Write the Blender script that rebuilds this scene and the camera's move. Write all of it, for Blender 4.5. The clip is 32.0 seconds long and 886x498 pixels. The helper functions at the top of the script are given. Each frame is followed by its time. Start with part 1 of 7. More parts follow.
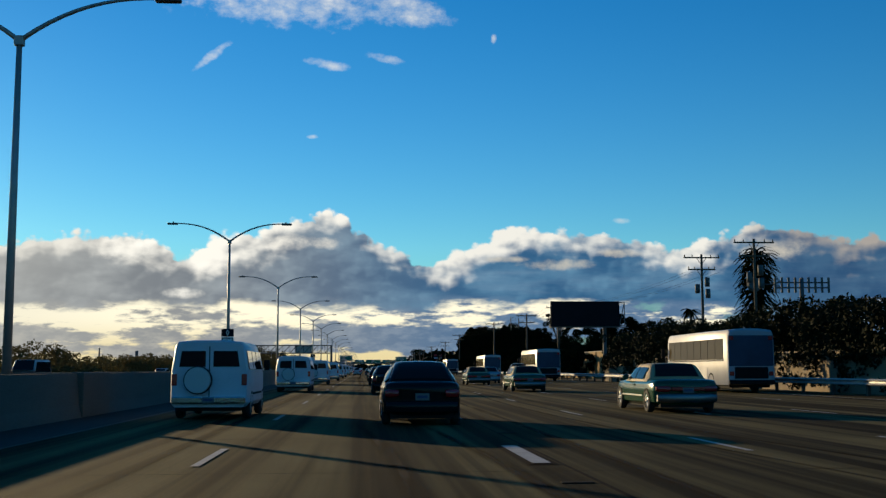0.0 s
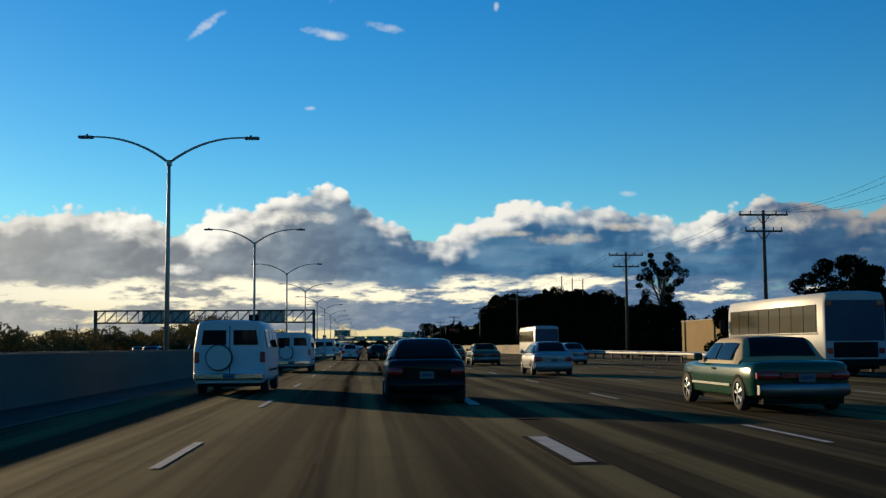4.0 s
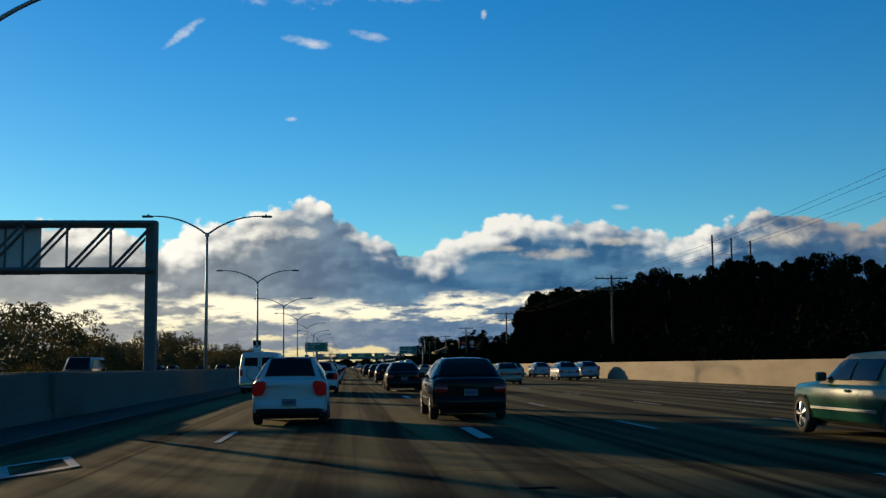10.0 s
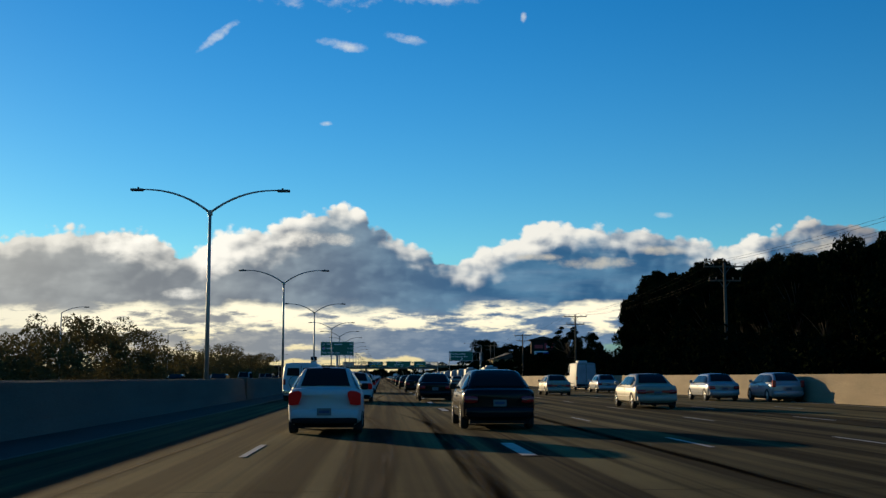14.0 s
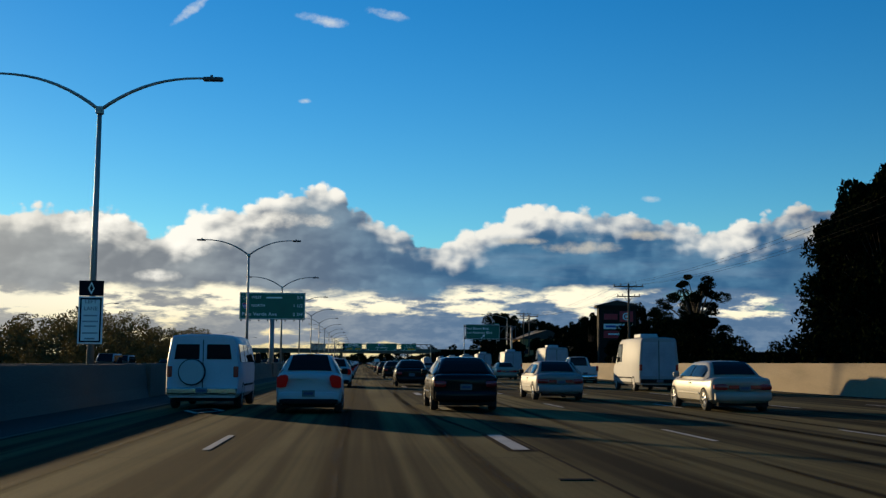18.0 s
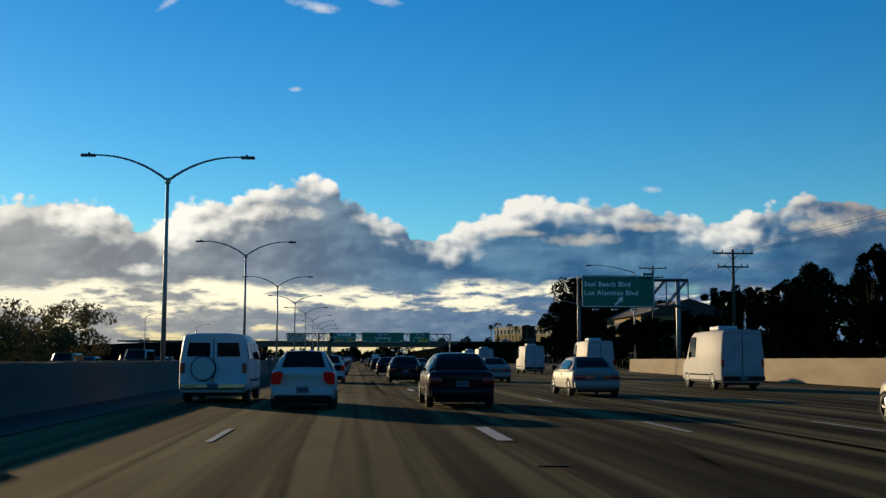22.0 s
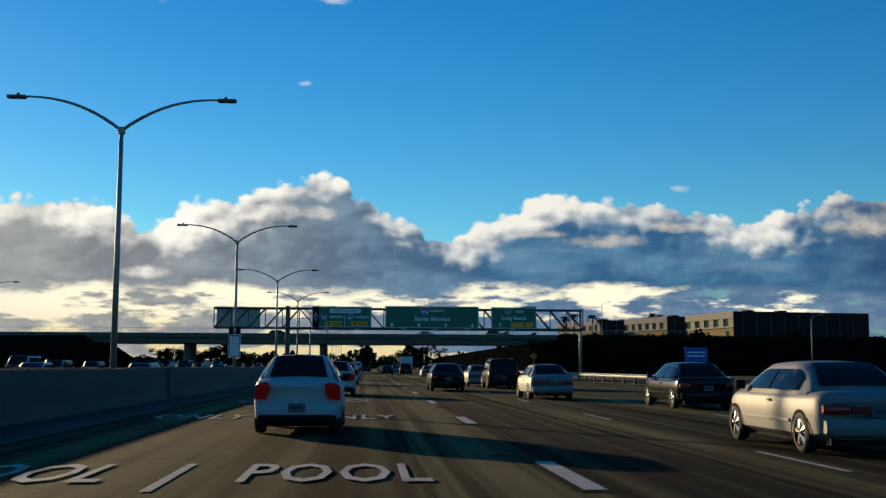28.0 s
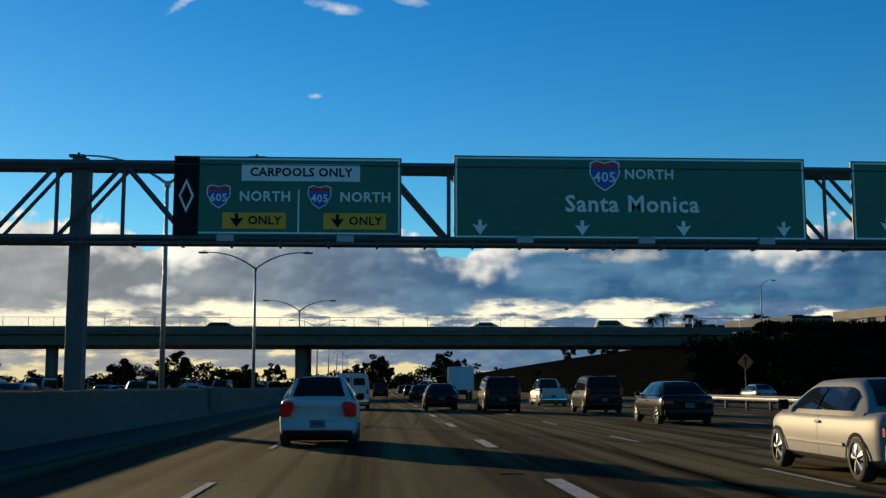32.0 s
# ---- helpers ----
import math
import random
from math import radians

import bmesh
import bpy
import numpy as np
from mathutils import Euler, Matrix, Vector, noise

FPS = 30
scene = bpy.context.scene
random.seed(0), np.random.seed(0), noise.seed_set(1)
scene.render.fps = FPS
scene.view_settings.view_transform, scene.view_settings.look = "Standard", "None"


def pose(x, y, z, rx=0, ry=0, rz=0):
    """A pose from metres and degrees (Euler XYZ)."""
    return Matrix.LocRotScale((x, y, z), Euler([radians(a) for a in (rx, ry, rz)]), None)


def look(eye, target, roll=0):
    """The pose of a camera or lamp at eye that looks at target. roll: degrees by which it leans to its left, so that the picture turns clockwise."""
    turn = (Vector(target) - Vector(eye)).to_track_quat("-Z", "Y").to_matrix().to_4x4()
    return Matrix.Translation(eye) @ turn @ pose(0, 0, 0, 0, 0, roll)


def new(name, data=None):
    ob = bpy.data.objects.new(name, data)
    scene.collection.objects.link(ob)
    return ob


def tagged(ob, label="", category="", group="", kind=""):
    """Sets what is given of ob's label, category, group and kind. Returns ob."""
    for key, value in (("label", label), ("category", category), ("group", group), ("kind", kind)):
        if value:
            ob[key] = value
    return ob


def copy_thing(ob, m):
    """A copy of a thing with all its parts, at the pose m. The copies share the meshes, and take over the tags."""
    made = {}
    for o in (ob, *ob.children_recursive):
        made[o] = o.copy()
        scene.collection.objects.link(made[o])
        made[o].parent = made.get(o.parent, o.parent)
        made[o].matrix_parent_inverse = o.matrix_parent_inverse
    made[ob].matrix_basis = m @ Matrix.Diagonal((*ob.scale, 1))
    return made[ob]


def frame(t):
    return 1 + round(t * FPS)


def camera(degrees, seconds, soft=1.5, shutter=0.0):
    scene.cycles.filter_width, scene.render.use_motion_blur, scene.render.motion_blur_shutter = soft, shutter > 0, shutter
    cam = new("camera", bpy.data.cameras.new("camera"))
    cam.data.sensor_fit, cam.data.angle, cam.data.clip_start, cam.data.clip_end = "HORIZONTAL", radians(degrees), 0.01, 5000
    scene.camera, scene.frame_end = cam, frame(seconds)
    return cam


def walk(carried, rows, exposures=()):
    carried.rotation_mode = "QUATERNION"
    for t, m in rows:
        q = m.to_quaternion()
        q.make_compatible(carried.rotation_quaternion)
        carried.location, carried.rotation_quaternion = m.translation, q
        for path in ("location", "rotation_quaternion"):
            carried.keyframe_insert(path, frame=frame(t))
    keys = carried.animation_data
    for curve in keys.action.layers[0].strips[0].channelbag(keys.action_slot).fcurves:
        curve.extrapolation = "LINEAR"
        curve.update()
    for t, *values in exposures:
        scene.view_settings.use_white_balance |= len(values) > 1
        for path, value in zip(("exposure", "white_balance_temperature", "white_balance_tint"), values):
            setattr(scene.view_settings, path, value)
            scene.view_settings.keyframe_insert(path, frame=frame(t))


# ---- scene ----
# camera: driven along a straight freeway lane, 1.3 m above the road
cam = camera(43.8, 32.0, soft=1.35)
EYE = 1.3
ROWS = [
    (0.0, -0.0, -4.12, 6.21, 0.16), (0.5, 15.3, -4.02, 6.09, 0.00), (1.0, 30.8, -3.72, 5.86, 0.10),
    (1.5, 46.5, -3.49, 5.80, 0.13), (2.0, 62.2, -3.40, 5.76, 0.20), (2.5, 77.7, -3.36, 5.69, 0.26),
    (3.0, 92.9, -3.36, 5.61, 0.24), (3.5, 107.6, -3.50, 5.34, 0.16), (4.0, 122.0, -4.10, 5.04, 0.39),
    (4.5, 136.2, -4.48, 5.06, 0.22), (6.5, 189.7, -4.95, 5.37, 0.32), (7.0, 202.9, -4.37, 5.29, 0.21),
    (7.5, 216.1, -4.55, 5.90, 0.23), (8.0, 229.4, -4.91, 6.29, 0.28), (8.5, 242.9, -5.06, 5.86, 0.36),
    (9.0, 256.5, -5.16, 5.49, 0.50), (9.5, 270.5, -5.10, 5.53, 0.56), (10.0, 284.7, -4.94, 6.03, 0.61),
    (10.5, 299.1, -4.51, 6.97, 0.47), (11.0, 313.6, -4.20, 8.03, 0.24), (11.5, 327.9, -3.83, 8.35, 0.17),
    (12.0, 342.0, -3.43, 7.87, 0.08), (12.5, 356.1, -2.89, 7.24, 0.05), (13.0, 370.1, -2.67, 6.71, -0.06),
    (13.5, 384.3, -3.12, 6.28, 0.07), (14.0, 398.7, -3.18, 6.62, 0.06), (14.5, 413.3, -3.45, 7.50, 0.01),
    (16.5, 476.7, -3.77, 6.31, -0.24), (17.0, 492.4, -3.96, 6.15, -0.36), (17.5, 508.3, -4.22, 6.05, -0.33),
    (18.0, 524.1, -4.30, 5.93, -0.36), (18.5, 540.0, -4.44, 5.87, -0.43), (19.0, 555.8, -4.56, 5.85, -0.47),
    (19.5, 571.6, -4.66, 5.78, -0.50), (20.0, 587.2, -4.92, 5.92, -0.41), (20.5, 603.0, -4.94, 5.98, -0.36),
    (21.0, 618.9, -4.85, 5.93, -0.25), (21.5, 634.9, -4.83, 5.82, -0.23), (22.0, 650.9, -4.64, 5.73, -0.13),
    (22.5, 667.0, -4.58, 5.59, -0.10), (23.0, 683.1, -4.46, 5.53, -0.11), (23.5, 699.1, -4.39, 5.53, -0.07),
    (24.0, 715.1, -4.38, 5.57, -0.05), (24.5, 731.1, -4.20, 5.67, -0.09), (25.0, 747.2, -3.94, 5.87, -0.14),
    (25.5, 763.3, -3.55, 6.11, -0.16), (27.5, 828.1, -3.69, 5.70, -0.25), (28.0, 843.0, -4.02, 6.10, -0.24),
    (28.5, 857.8, -4.24, 6.38, -0.25), (29.0, 872.3, -4.48, 6.72, -0.20), (29.5, 886.6, -4.65, 7.10, -0.13),
    (30.0, 900.8, -4.68, 7.53, -0.07), (30.5, 915.1, -4.45, 8.12, 0.00), (31.0, 929.2, -4.03, 8.05, 0.00),
    (31.5, 943.2, -3.57, 7.50, 0.03), (32.0, 957.0, -3.34, 7.12, 0.07),
]
walk(cam, [(t, pose(0, y, EYE, 90 + pitch, lean, yaw)) for t, y, yaw, pitch, lean in ROWS])

# ---- light ----
SUN_LEFT, SUN_UP = 31.0, 9.0          # degrees left of the road's heading, degrees up
world = bpy.data.worlds.new("evening_sky")
scene.world = world
world.use_nodes = True
wn, wl = world.node_tree.nodes, world.node_tree.links
wn.clear()
sky = wn.new("ShaderNodeTexSky")
sky.sky_type = "NISHITA"
sky.sun_disc = False
sky.sun_elevation = radians(SUN_UP)
sky.sun_rotation = radians(-SUN_LEFT)
sky.altitude = 0
sky.air_density, sky.dust_density, sky.ozone_density = 1.0, 0.05, 2.0
sat = wn.new("ShaderNodeHueSaturation")
sat.inputs["Saturation"].default_value = 1.5
sat.inputs["Value"].default_value = 1.0
tint = wn.new("ShaderNodeMix")
tint.data_type, tint.blend_type = "RGBA", "MULTIPLY"
tint.inputs[0].default_value = 1.0
tint.inputs[7].default_value = (0.50, 0.93, 1.20, 1)
back = wn.new("ShaderNodeBackground")
back.inputs["Strength"].default_value = 0.118
wout = wn.new("ShaderNodeOutputWorld")
wl.new(sky.outputs[0], sat.inputs["Color"])
wl.new(sat.outputs[0], tint.inputs[6])
wl.new(tint.outputs[2], back.inputs["Color"])
wl.new(back.outputs[0], wout.inputs[0])

lamp = bpy.data.lights.new("sun", "SUN")
lamp.energy, lamp.angle, lamp.color = 5.0, radians(0.6), (1.0, 0.74, 0.40)
sun = new("sun", lamp)
a, e = radians(SUN_LEFT), radians(SUN_UP)
to_sun = Vector((-math.sin(a) * math.cos(e), math.cos(a) * math.cos(e), math.sin(e)))
sun.matrix_world = look(to_sun * 100, (0, 0, 0))
scene.view_settings.exposure = 0.0


# ---- materials ----
def nodes_of(name):
    m = bpy.data.materials.new(name)
    m.use_nodes = True
    return m, m.node_tree.nodes, m.node_tree.links, m.node_tree.nodes["Principled BSDF"]


def mat(name, col, rough=0.6, metal=0.0, var=0.18, scale=1.5, fine=30.0, bump=0.15, per_object=0.0, coat=0.0, stretch=(1, 1, 1), spec=0.5):
    """A surface with large blotches and fine grain, in object space."""
    m, n, l, b = nodes_of(name)
    tc = n.new("ShaderNodeTexCoord")
    mp = n.new("ShaderNodeMapping")
    mp.inputs["Scale"].default_value = stretch
    l.new(tc.outputs["Object"], mp.inputs[0])
    big, small = n.new("ShaderNodeTexNoise"), n.new("ShaderNodeTexNoise")
    big.inputs["Scale"].default_value, big.inputs["Detail"].default_value = scale, 5
    small.inputs["Scale"].default_value, small.inputs["Detail"].default_value = fine, 3
    l.new(mp.outputs[0], big.inputs["Vector"])
    l.new(mp.outputs[0], small.inputs["Vector"])
    add = n.new("ShaderNodeMath")
    add.operation = "MULTIPLY_ADD"
    add.inputs[1].default_value = 0.45
    l.new(small.outputs[0], add.inputs[0])
    l.new(big.outputs[0], add.inputs[2])
    last = add.outputs[0]
    if per_object:
        info = n.new("ShaderNodeObjectInfo")
        more = n.new("ShaderNodeMath")
        more.operation = "MULTIPLY_ADD"
        more.inputs[1].default_value = per_object
        l.new(info.outputs["Random"], more.inputs[0])
        l.new(last, more.inputs[2])
        last = more.outputs[0]
    ramp = n.new("ShaderNodeMapRange")
    ramp.inputs[1].default_value, ramp.inputs[2].default_value = 0.35, 1.1 + per_object
    ramp.inputs[3].default_value, ramp.inputs[4].default_value = 1 - var, 1 + var
    l.new(last, ramp.inputs[0])
    mul = n.new("ShaderNodeVectorMath")
    mul.operation = "SCALE"
    mul.inputs[0].default_value = col
    l.new(ramp.outputs[0], mul.inputs["Scale"])
    l.new(mul.outputs[0], b.inputs["Base Color"])
    b.inputs["Roughness"].default_value = rough
    b.inputs["Metallic"].default_value = metal
    b.inputs["Specular IOR Level"].default_value = spec
    b.inputs["Coat Weight"].default_value = coat
    if bump:
        bp = n.new("ShaderNodeBump")
        bp.inputs["Strength"].default_value, bp.inputs["Distance"].default_value = bump, 0.02
        l.new(small.outputs[0], bp.inputs["Height"])
        l.new(bp.outputs[0], b.inputs["Normal"])
    return m


def road_material():
    """Worn tan concrete with darker wheel paths, oil bands, stains and fine grit."""
    m, n, l, b = nodes_of("worn_concrete_road")
    tc = n.new("ShaderNodeTexCoord")

    def noise_at(sx, sy, detail, rough=0.55):
        mp = n.new("ShaderNodeMapping")
        mp.inputs["Scale"].default_value = (sx, sy, 1)
        l.new(tc.outputs["Object"], mp.inputs[0])
        t = n.new("ShaderNodeTexNoise")
        t.inputs["Scale"].default_value, t.inputs["Detail"].default_value = 1.0, detail
        t.inputs["Roughness"].default_value = rough
        l.new(mp.outputs[0], t.inputs["Vector"])
        return t.outputs[0]

    def ramp(v, a, z, lo, hi):
        r = n.new("ShaderNodeMapRange")
        r.interpolation_type = "SMOOTHSTEP"
        for i, x in enumerate((a, z, lo, hi)):
            r.inputs[i + 1].default_value = x
        l.new(v, r.inputs[0])
        return r.outputs[0]

    def times(p, q):
        k = n.new("ShaderNodeMath")
        k.operation = "MULTIPLY"
        l.new(p, k.inputs[0])
        l.new(q, k.inputs[1])
        return k.outputs[0]

    bands = ramp(noise_at(0.95, 0.010, 4), 0.38, 0.62, 0.22, 1.25)
    streak = ramp(noise_at(1.9, 0.020, 3), 0.34, 0.56, 0.42, 1.08)
    patch = ramp(noise_at(0.25, 0.11, 6), 0.3, 0.7, 0.72, 1.18)
    grit = ramp(noise_at(28, 28, 4), 0.25, 0.75, 0.82, 1.12)
    whole = times(times(bands, streak), times(patch, grit))
    mul = n.new("ShaderNodeVectorMath")
    mul.operation = "SCALE"
    mul.inputs[0].default_value = (0.108, 0.086, 0.036)
    l.new(whole, mul.inputs["Scale"])
    l.new(mul.outputs[0], b.inputs["Base Color"])
    b.inputs["Roughness"].default_value = 0.95
    b.inputs["Specular IOR Level"].default_value = 0.03
    bp = n.new("ShaderNodeBump")
    bp.inputs["Strength"].default_value, bp.inputs["Distance"].default_value = 0.35, 0.01
    l.new(noise_at(60, 60, 3), bp.inputs["Height"])
    l.new(bp.outputs[0], b.inputs["Normal"])
    return m


def skid_material():
    """A rubber film, worn through in streaks so that the concrete shows."""
    m, n, l, b = nodes_of("worn_tyre_rubber_film")
    b.inputs["Base Color"].default_value = (0.016, 0.012, 0.008, 1)
    b.inputs["Roughness"].default_value = 0.95
    b.inputs["Specular IOR Level"].default_value = 0.04
    tc, mp, t, r = n.new("ShaderNodeTexCoord"), n.new("ShaderNodeMapping"), n.new("ShaderNodeTexNoise"), n.new("ShaderNodeMapRange")
    mp.inputs["Scale"].default_value = (7.0, 0.22, 1)
    t.inputs["Scale"].default_value, t.inputs["Detail"].default_value = 1.0, 4
    r.inputs[1].default_value, r.inputs[2].default_value, r.inputs[3].default_value, r.inputs[4].default_value = 0.26, 0.55, 0.0, 0.9
    l.new(tc.outputs["Object"], mp.inputs[0])
    l.new(mp.outputs[0], t.inputs["Vector"])
    l.new(t.outputs[0], r.inputs[0])
    sep = n.new("ShaderNodeSeparateXYZ")
    l.new(tc.outputs["UV"], sep.inputs[0])
    fades = []
    for k, wide in ((0, 2.6), (1, 6.0)):
        tri = n.new("ShaderNodeMath")          # 0 at both edges, 1 in the middle
        tri.operation = "PINGPONG"
        tri.inputs[1].default_value = 0.5
        l.new(sep.outputs[k], tri.inputs[0])
        up = n.new("ShaderNodeMath")
        up.operation, up.use_clamp = "MULTIPLY", True
        up.inputs[1].default_value = wide
        l.new(tri.outputs[0], up.inputs[0])
        fades.append(up.outputs[0])
    last = r.outputs[0]
    for f in fades:
        k = n.new("ShaderNodeMath")
        k.operation = "MULTIPLY"
        l.new(last, k.inputs[0])
        l.new(f, k.inputs[1])
        last = k.outputs[0]
    l.new(last, b.inputs["Alpha"])
    return m


def backlit(m, col, share=0.4):
    """Thin leaves that let some sun through."""
    n, l = m.node_tree.nodes, m.node_tree.links
    t, mx = n.new("ShaderNodeBsdfTranslucent"), n.new("ShaderNodeMixShader")
    t.inputs["Color"].default_value = (*col, 1)
    mx.inputs[0].default_value = share
    l.new(n["Principled BSDF"].outputs[0], mx.inputs[1])
    l.new(t.outputs[0], mx.inputs[2])
    l.new(mx.outputs[0], n["Material Output"].inputs[0])
    return m


def glow(name, col, strength):
    m, n, l, b = nodes_of(name)
    b.inputs["Base Color"].default_value = (*col, 1)
    b.inputs["Emission Color"].default_value = (*col, 1)
    b.inputs["Emission Strength"].default_value = strength
    b.inputs["Roughness"].default_value, b.inputs["Specular IOR Level"].default_value = 0.35, 0.12
    return m


def glass_material(name, col, rough=0.04):
    m, n, l, b = nodes_of(name)
    b.inputs["Base Color"].default_value = (*col, 1)
    b.inputs["Roughness"].default_value = rough
    b.inputs["Specular IOR Level"].default_value = 0.10
    return m


ROAD = road_material()
ASPHALT = mat("asphalt", (0.022, 0.020, 0.017), 0.9, var=0.35, scale=0.4, fine=40, bump=0.4, spec=0.2)
EARTH = mat("dry_earth", (0.03, 0.024, 0.014), 0.95, var=0.5, scale=0.15, fine=6, bump=0.5, spec=0.1)
CONCRETE = mat("barrier_concrete", (0.105, 0.095, 0.078), 0.85, var=0.3, scale=0.5, fine=12, bump=0.3, stretch=(1, 0.35, 2.2), spec=0.25)
WALL_TAN = mat("tan_concrete", (0.26, 0.205, 0.135), 0.85, var=0.3, scale=0.6, fine=14, bump=0.3, stretch=(1, 0.4, 2), spec=0.2)
GALV = mat("galvanised_steel", (0.30, 0.30, 0.29), 0.55, 0.6, var=0.15, scale=2, fine=20, bump=0.05)
DARK_STEEL = mat("weathered_steel", (0.09, 0.09, 0.09), 0.7, 0.2, var=0.25, scale=2, fine=25, bump=0.1)
SIGN_BACK = mat("bare_aluminium_sign_back", (0.33, 0.33, 0.34), 0.5, 0.5, var=0.12, scale=1.5, fine=10, bump=0.03)
TAR = mat("black_cable_sheath", (0.012, 0.012, 0.012), 0.9, var=0.2, scale=2, fine=25, bump=0, spec=0.05)
WOOD = mat("creosoted_wood", (0.075, 0.052, 0.036), 0.85, var=0.35, scale=2, fine=30, bump=0.4, stretch=(3, 3, 0.3))
GREEN_SIGN = mat("green_sign_sheeting", (0.009, 0.13, 0.082), 0.5, var=0.12, scale=0.6, fine=8, bump=0.02)
WHITE_PAINT = mat("white_sign_sheeting", (0.80, 0.80, 0.78), 0.5, var=0.08, scale=1, fine=10, bump=0.02)
BLACK_PAINT = mat("black_sign_sheeting", (0.012, 0.012, 0.016), 0.9, var=0.2, scale=1, fine=10, bump=0.02, spec=0.08)
YELLOW_SIGN = mat("yellow_sign_sheeting", (0.90, 0.36, 0.012), 0.5, var=0.1, scale=1, fine=10, bump=0.02)
BLUE_SIGN = mat("blue_sign_sheeting", (0.02, 0.07, 0.40), 0.5, var=0.1, scale=1, fine=10, bump=0.02)
RED_SIGN = mat("red_sign_sheeting", (0.50, 0.02, 0.03), 0.5, var=0.1, scale=1, fine=10, bump=0.02)
ORANGE_SIGN = mat("orange_sign_sheeting", (0.60, 0.09, 0.01), 0.5, var=0.1, scale=1, fine=10, bump=0.02)
LINE_WHITE = mat("worn_lane_paint", (0.37, 0.355, 0.31), 0.75, var=0.4, scale=3, fine=30, bump=0.2, spec=0.2)
FADED = mat("faded_edge_paint", (0.075, 0.066, 0.046), 0.85, var=0.5, scale=2, fine=30, bump=0.2, spec=0.2)
SEAL = mat("dark_crack_sealant", (0.018, 0.014, 0.010), 0.95, var=0.4, scale=1, fine=10, bump=0.2, spec=0.02)
SKID = skid_material()
BARK = mat("bark", (0.045, 0.033, 0.024), 0.9, var=0.4, scale=3, fine=20, bump=0.5, stretch=(2, 2, 0.5))
# near black: the crowns' shaded side is put into the leaf colour
LEAF = mat("shade_dark_leaves", (0.008, 0.011, 0.0045), 1.0, var=0.45, scale=0.8, fine=6, bump=0, per_object=0.3, spec=0.0)
LEAF_DRY = backlit(mat("olive_brush_leaves", (0.075, 0.070, 0.028), 0.85, var=0.4, scale=0.5, fine=5, bump=0, per_object=0.3, spec=0.08), (0.075, 0.06, 0.022), 0.3)
IVY = mat("ivy_leaves", (0.014, 0.017, 0.006), 0.85, var=0.5, scale=0.7, fine=5, bump=0, spec=0.08)
STUCCO = mat("pale_stucco", (0.38, 0.34, 0.28), 0.9, var=0.15, scale=0.3, fine=9, bump=0.2, spec=0.2)
STUCCO_TAN = mat("ochre_stucco", (0.30, 0.20, 0.09), 0.9, var=0.2, scale=0.3, fine=9, bump=0.2, spec=0.2)
ROOF = mat("brown_roof_tiles", (0.04, 0.03, 0.026), 0.85, var=0.3, scale=1.5, fine=12, bump=0.4)
DARK_WALL = mat("dark_facade", (0.05, 0.055, 0.07), 0.6, var=0.2, scale=0.5, fine=8, bump=0.1)
# near-black brown: shade put into the colour of walls turned from the sun
SHADE_WALL = mat("wall_shade_brown", (0.020, 0.015, 0.013), 0.85, var=0.3, scale=0.4, fine=8, bump=0.1, spec=0.15)
PANE = glass_material("window_glass", (0.02, 0.025, 0.03))
# near black: the bank's shade is put into the grass colour
BANK = mat("shade_dark_bank_grass", (0.005, 0.006, 0.005), 1.0, var=0.5, scale=0.2, fine=5, bump=0.6, spec=0.0)
# pale tone paints the haze over the hills
HILL = mat("haze_painted_hill", (0.34, 0.33, 0.28), 1.0, var=0.25, scale=0.004, fine=0.05, bump=0, spec=0.0)


# ---- mesh helpers ----
def link(name, verts, faces, material, parent=None, label="", smooth=False):
    me = bpy.data.meshes.new(name)
    me.from_pydata([tuple(v) for v in verts], [], faces)
    me.update()
    if material:
        me.materials.append(material)
    if smooth:
        me.polygons.foreach_set("use_smooth", [True] * len(me.polygons))
    ob = new(name, me)
    if parent:
        ob.parent = parent
    if label:
        ob["label"] = label
    return ob


def part(name, bm, material, parent=None, label="", smooth=False):
    me = bpy.data.meshes.new(name)
    bmesh.ops.recalc_face_normals(bm, faces=bm.faces)
    bm.to_mesh(me)
    bm.free()
    if material:
        me.materials.append(material)
    if smooth:
        me.polygons.foreach_set("use_smooth", [True] * len(me.polygons))
    ob = new(name, me)
    if parent:
        ob.parent = parent
    if label:
        ob["label"] = label
    return ob


def base(name, x, y, z=0, rz=0):
    ob = new(name)
    ob.empty_display_size = 0.3
    ob.matrix_basis = pose(x, y, z, 0, 0, rz)
    return ob


def add_box(bm, x0, x1, y0, y1, z0, z1, bevel=0.0):
    r = bmesh.ops.create_cube(bm, size=1)
    bmesh.ops.scale(bm, vec=(x1 - x0, y1 - y0, z1 - z0), verts=r["verts"])
    bmesh.ops.translate(bm, vec=((x0 + x1) / 2, (y0 + y1) / 2, (z0 + z1) / 2), verts=r["verts"])
    if bevel:
        edges = list({e for v in r["verts"] for e in v.link_edges})
        bmesh.ops.bevel(bm, geom=edges, offset=bevel, segments=2, affect="EDGES", profile=0.5)


def box(name, dims, material, parent=None, label="", bevel=0.0):
    bm = bmesh.new()
    add_box(bm, *dims, bevel=bevel)
    return part(name, bm, material, parent, label)


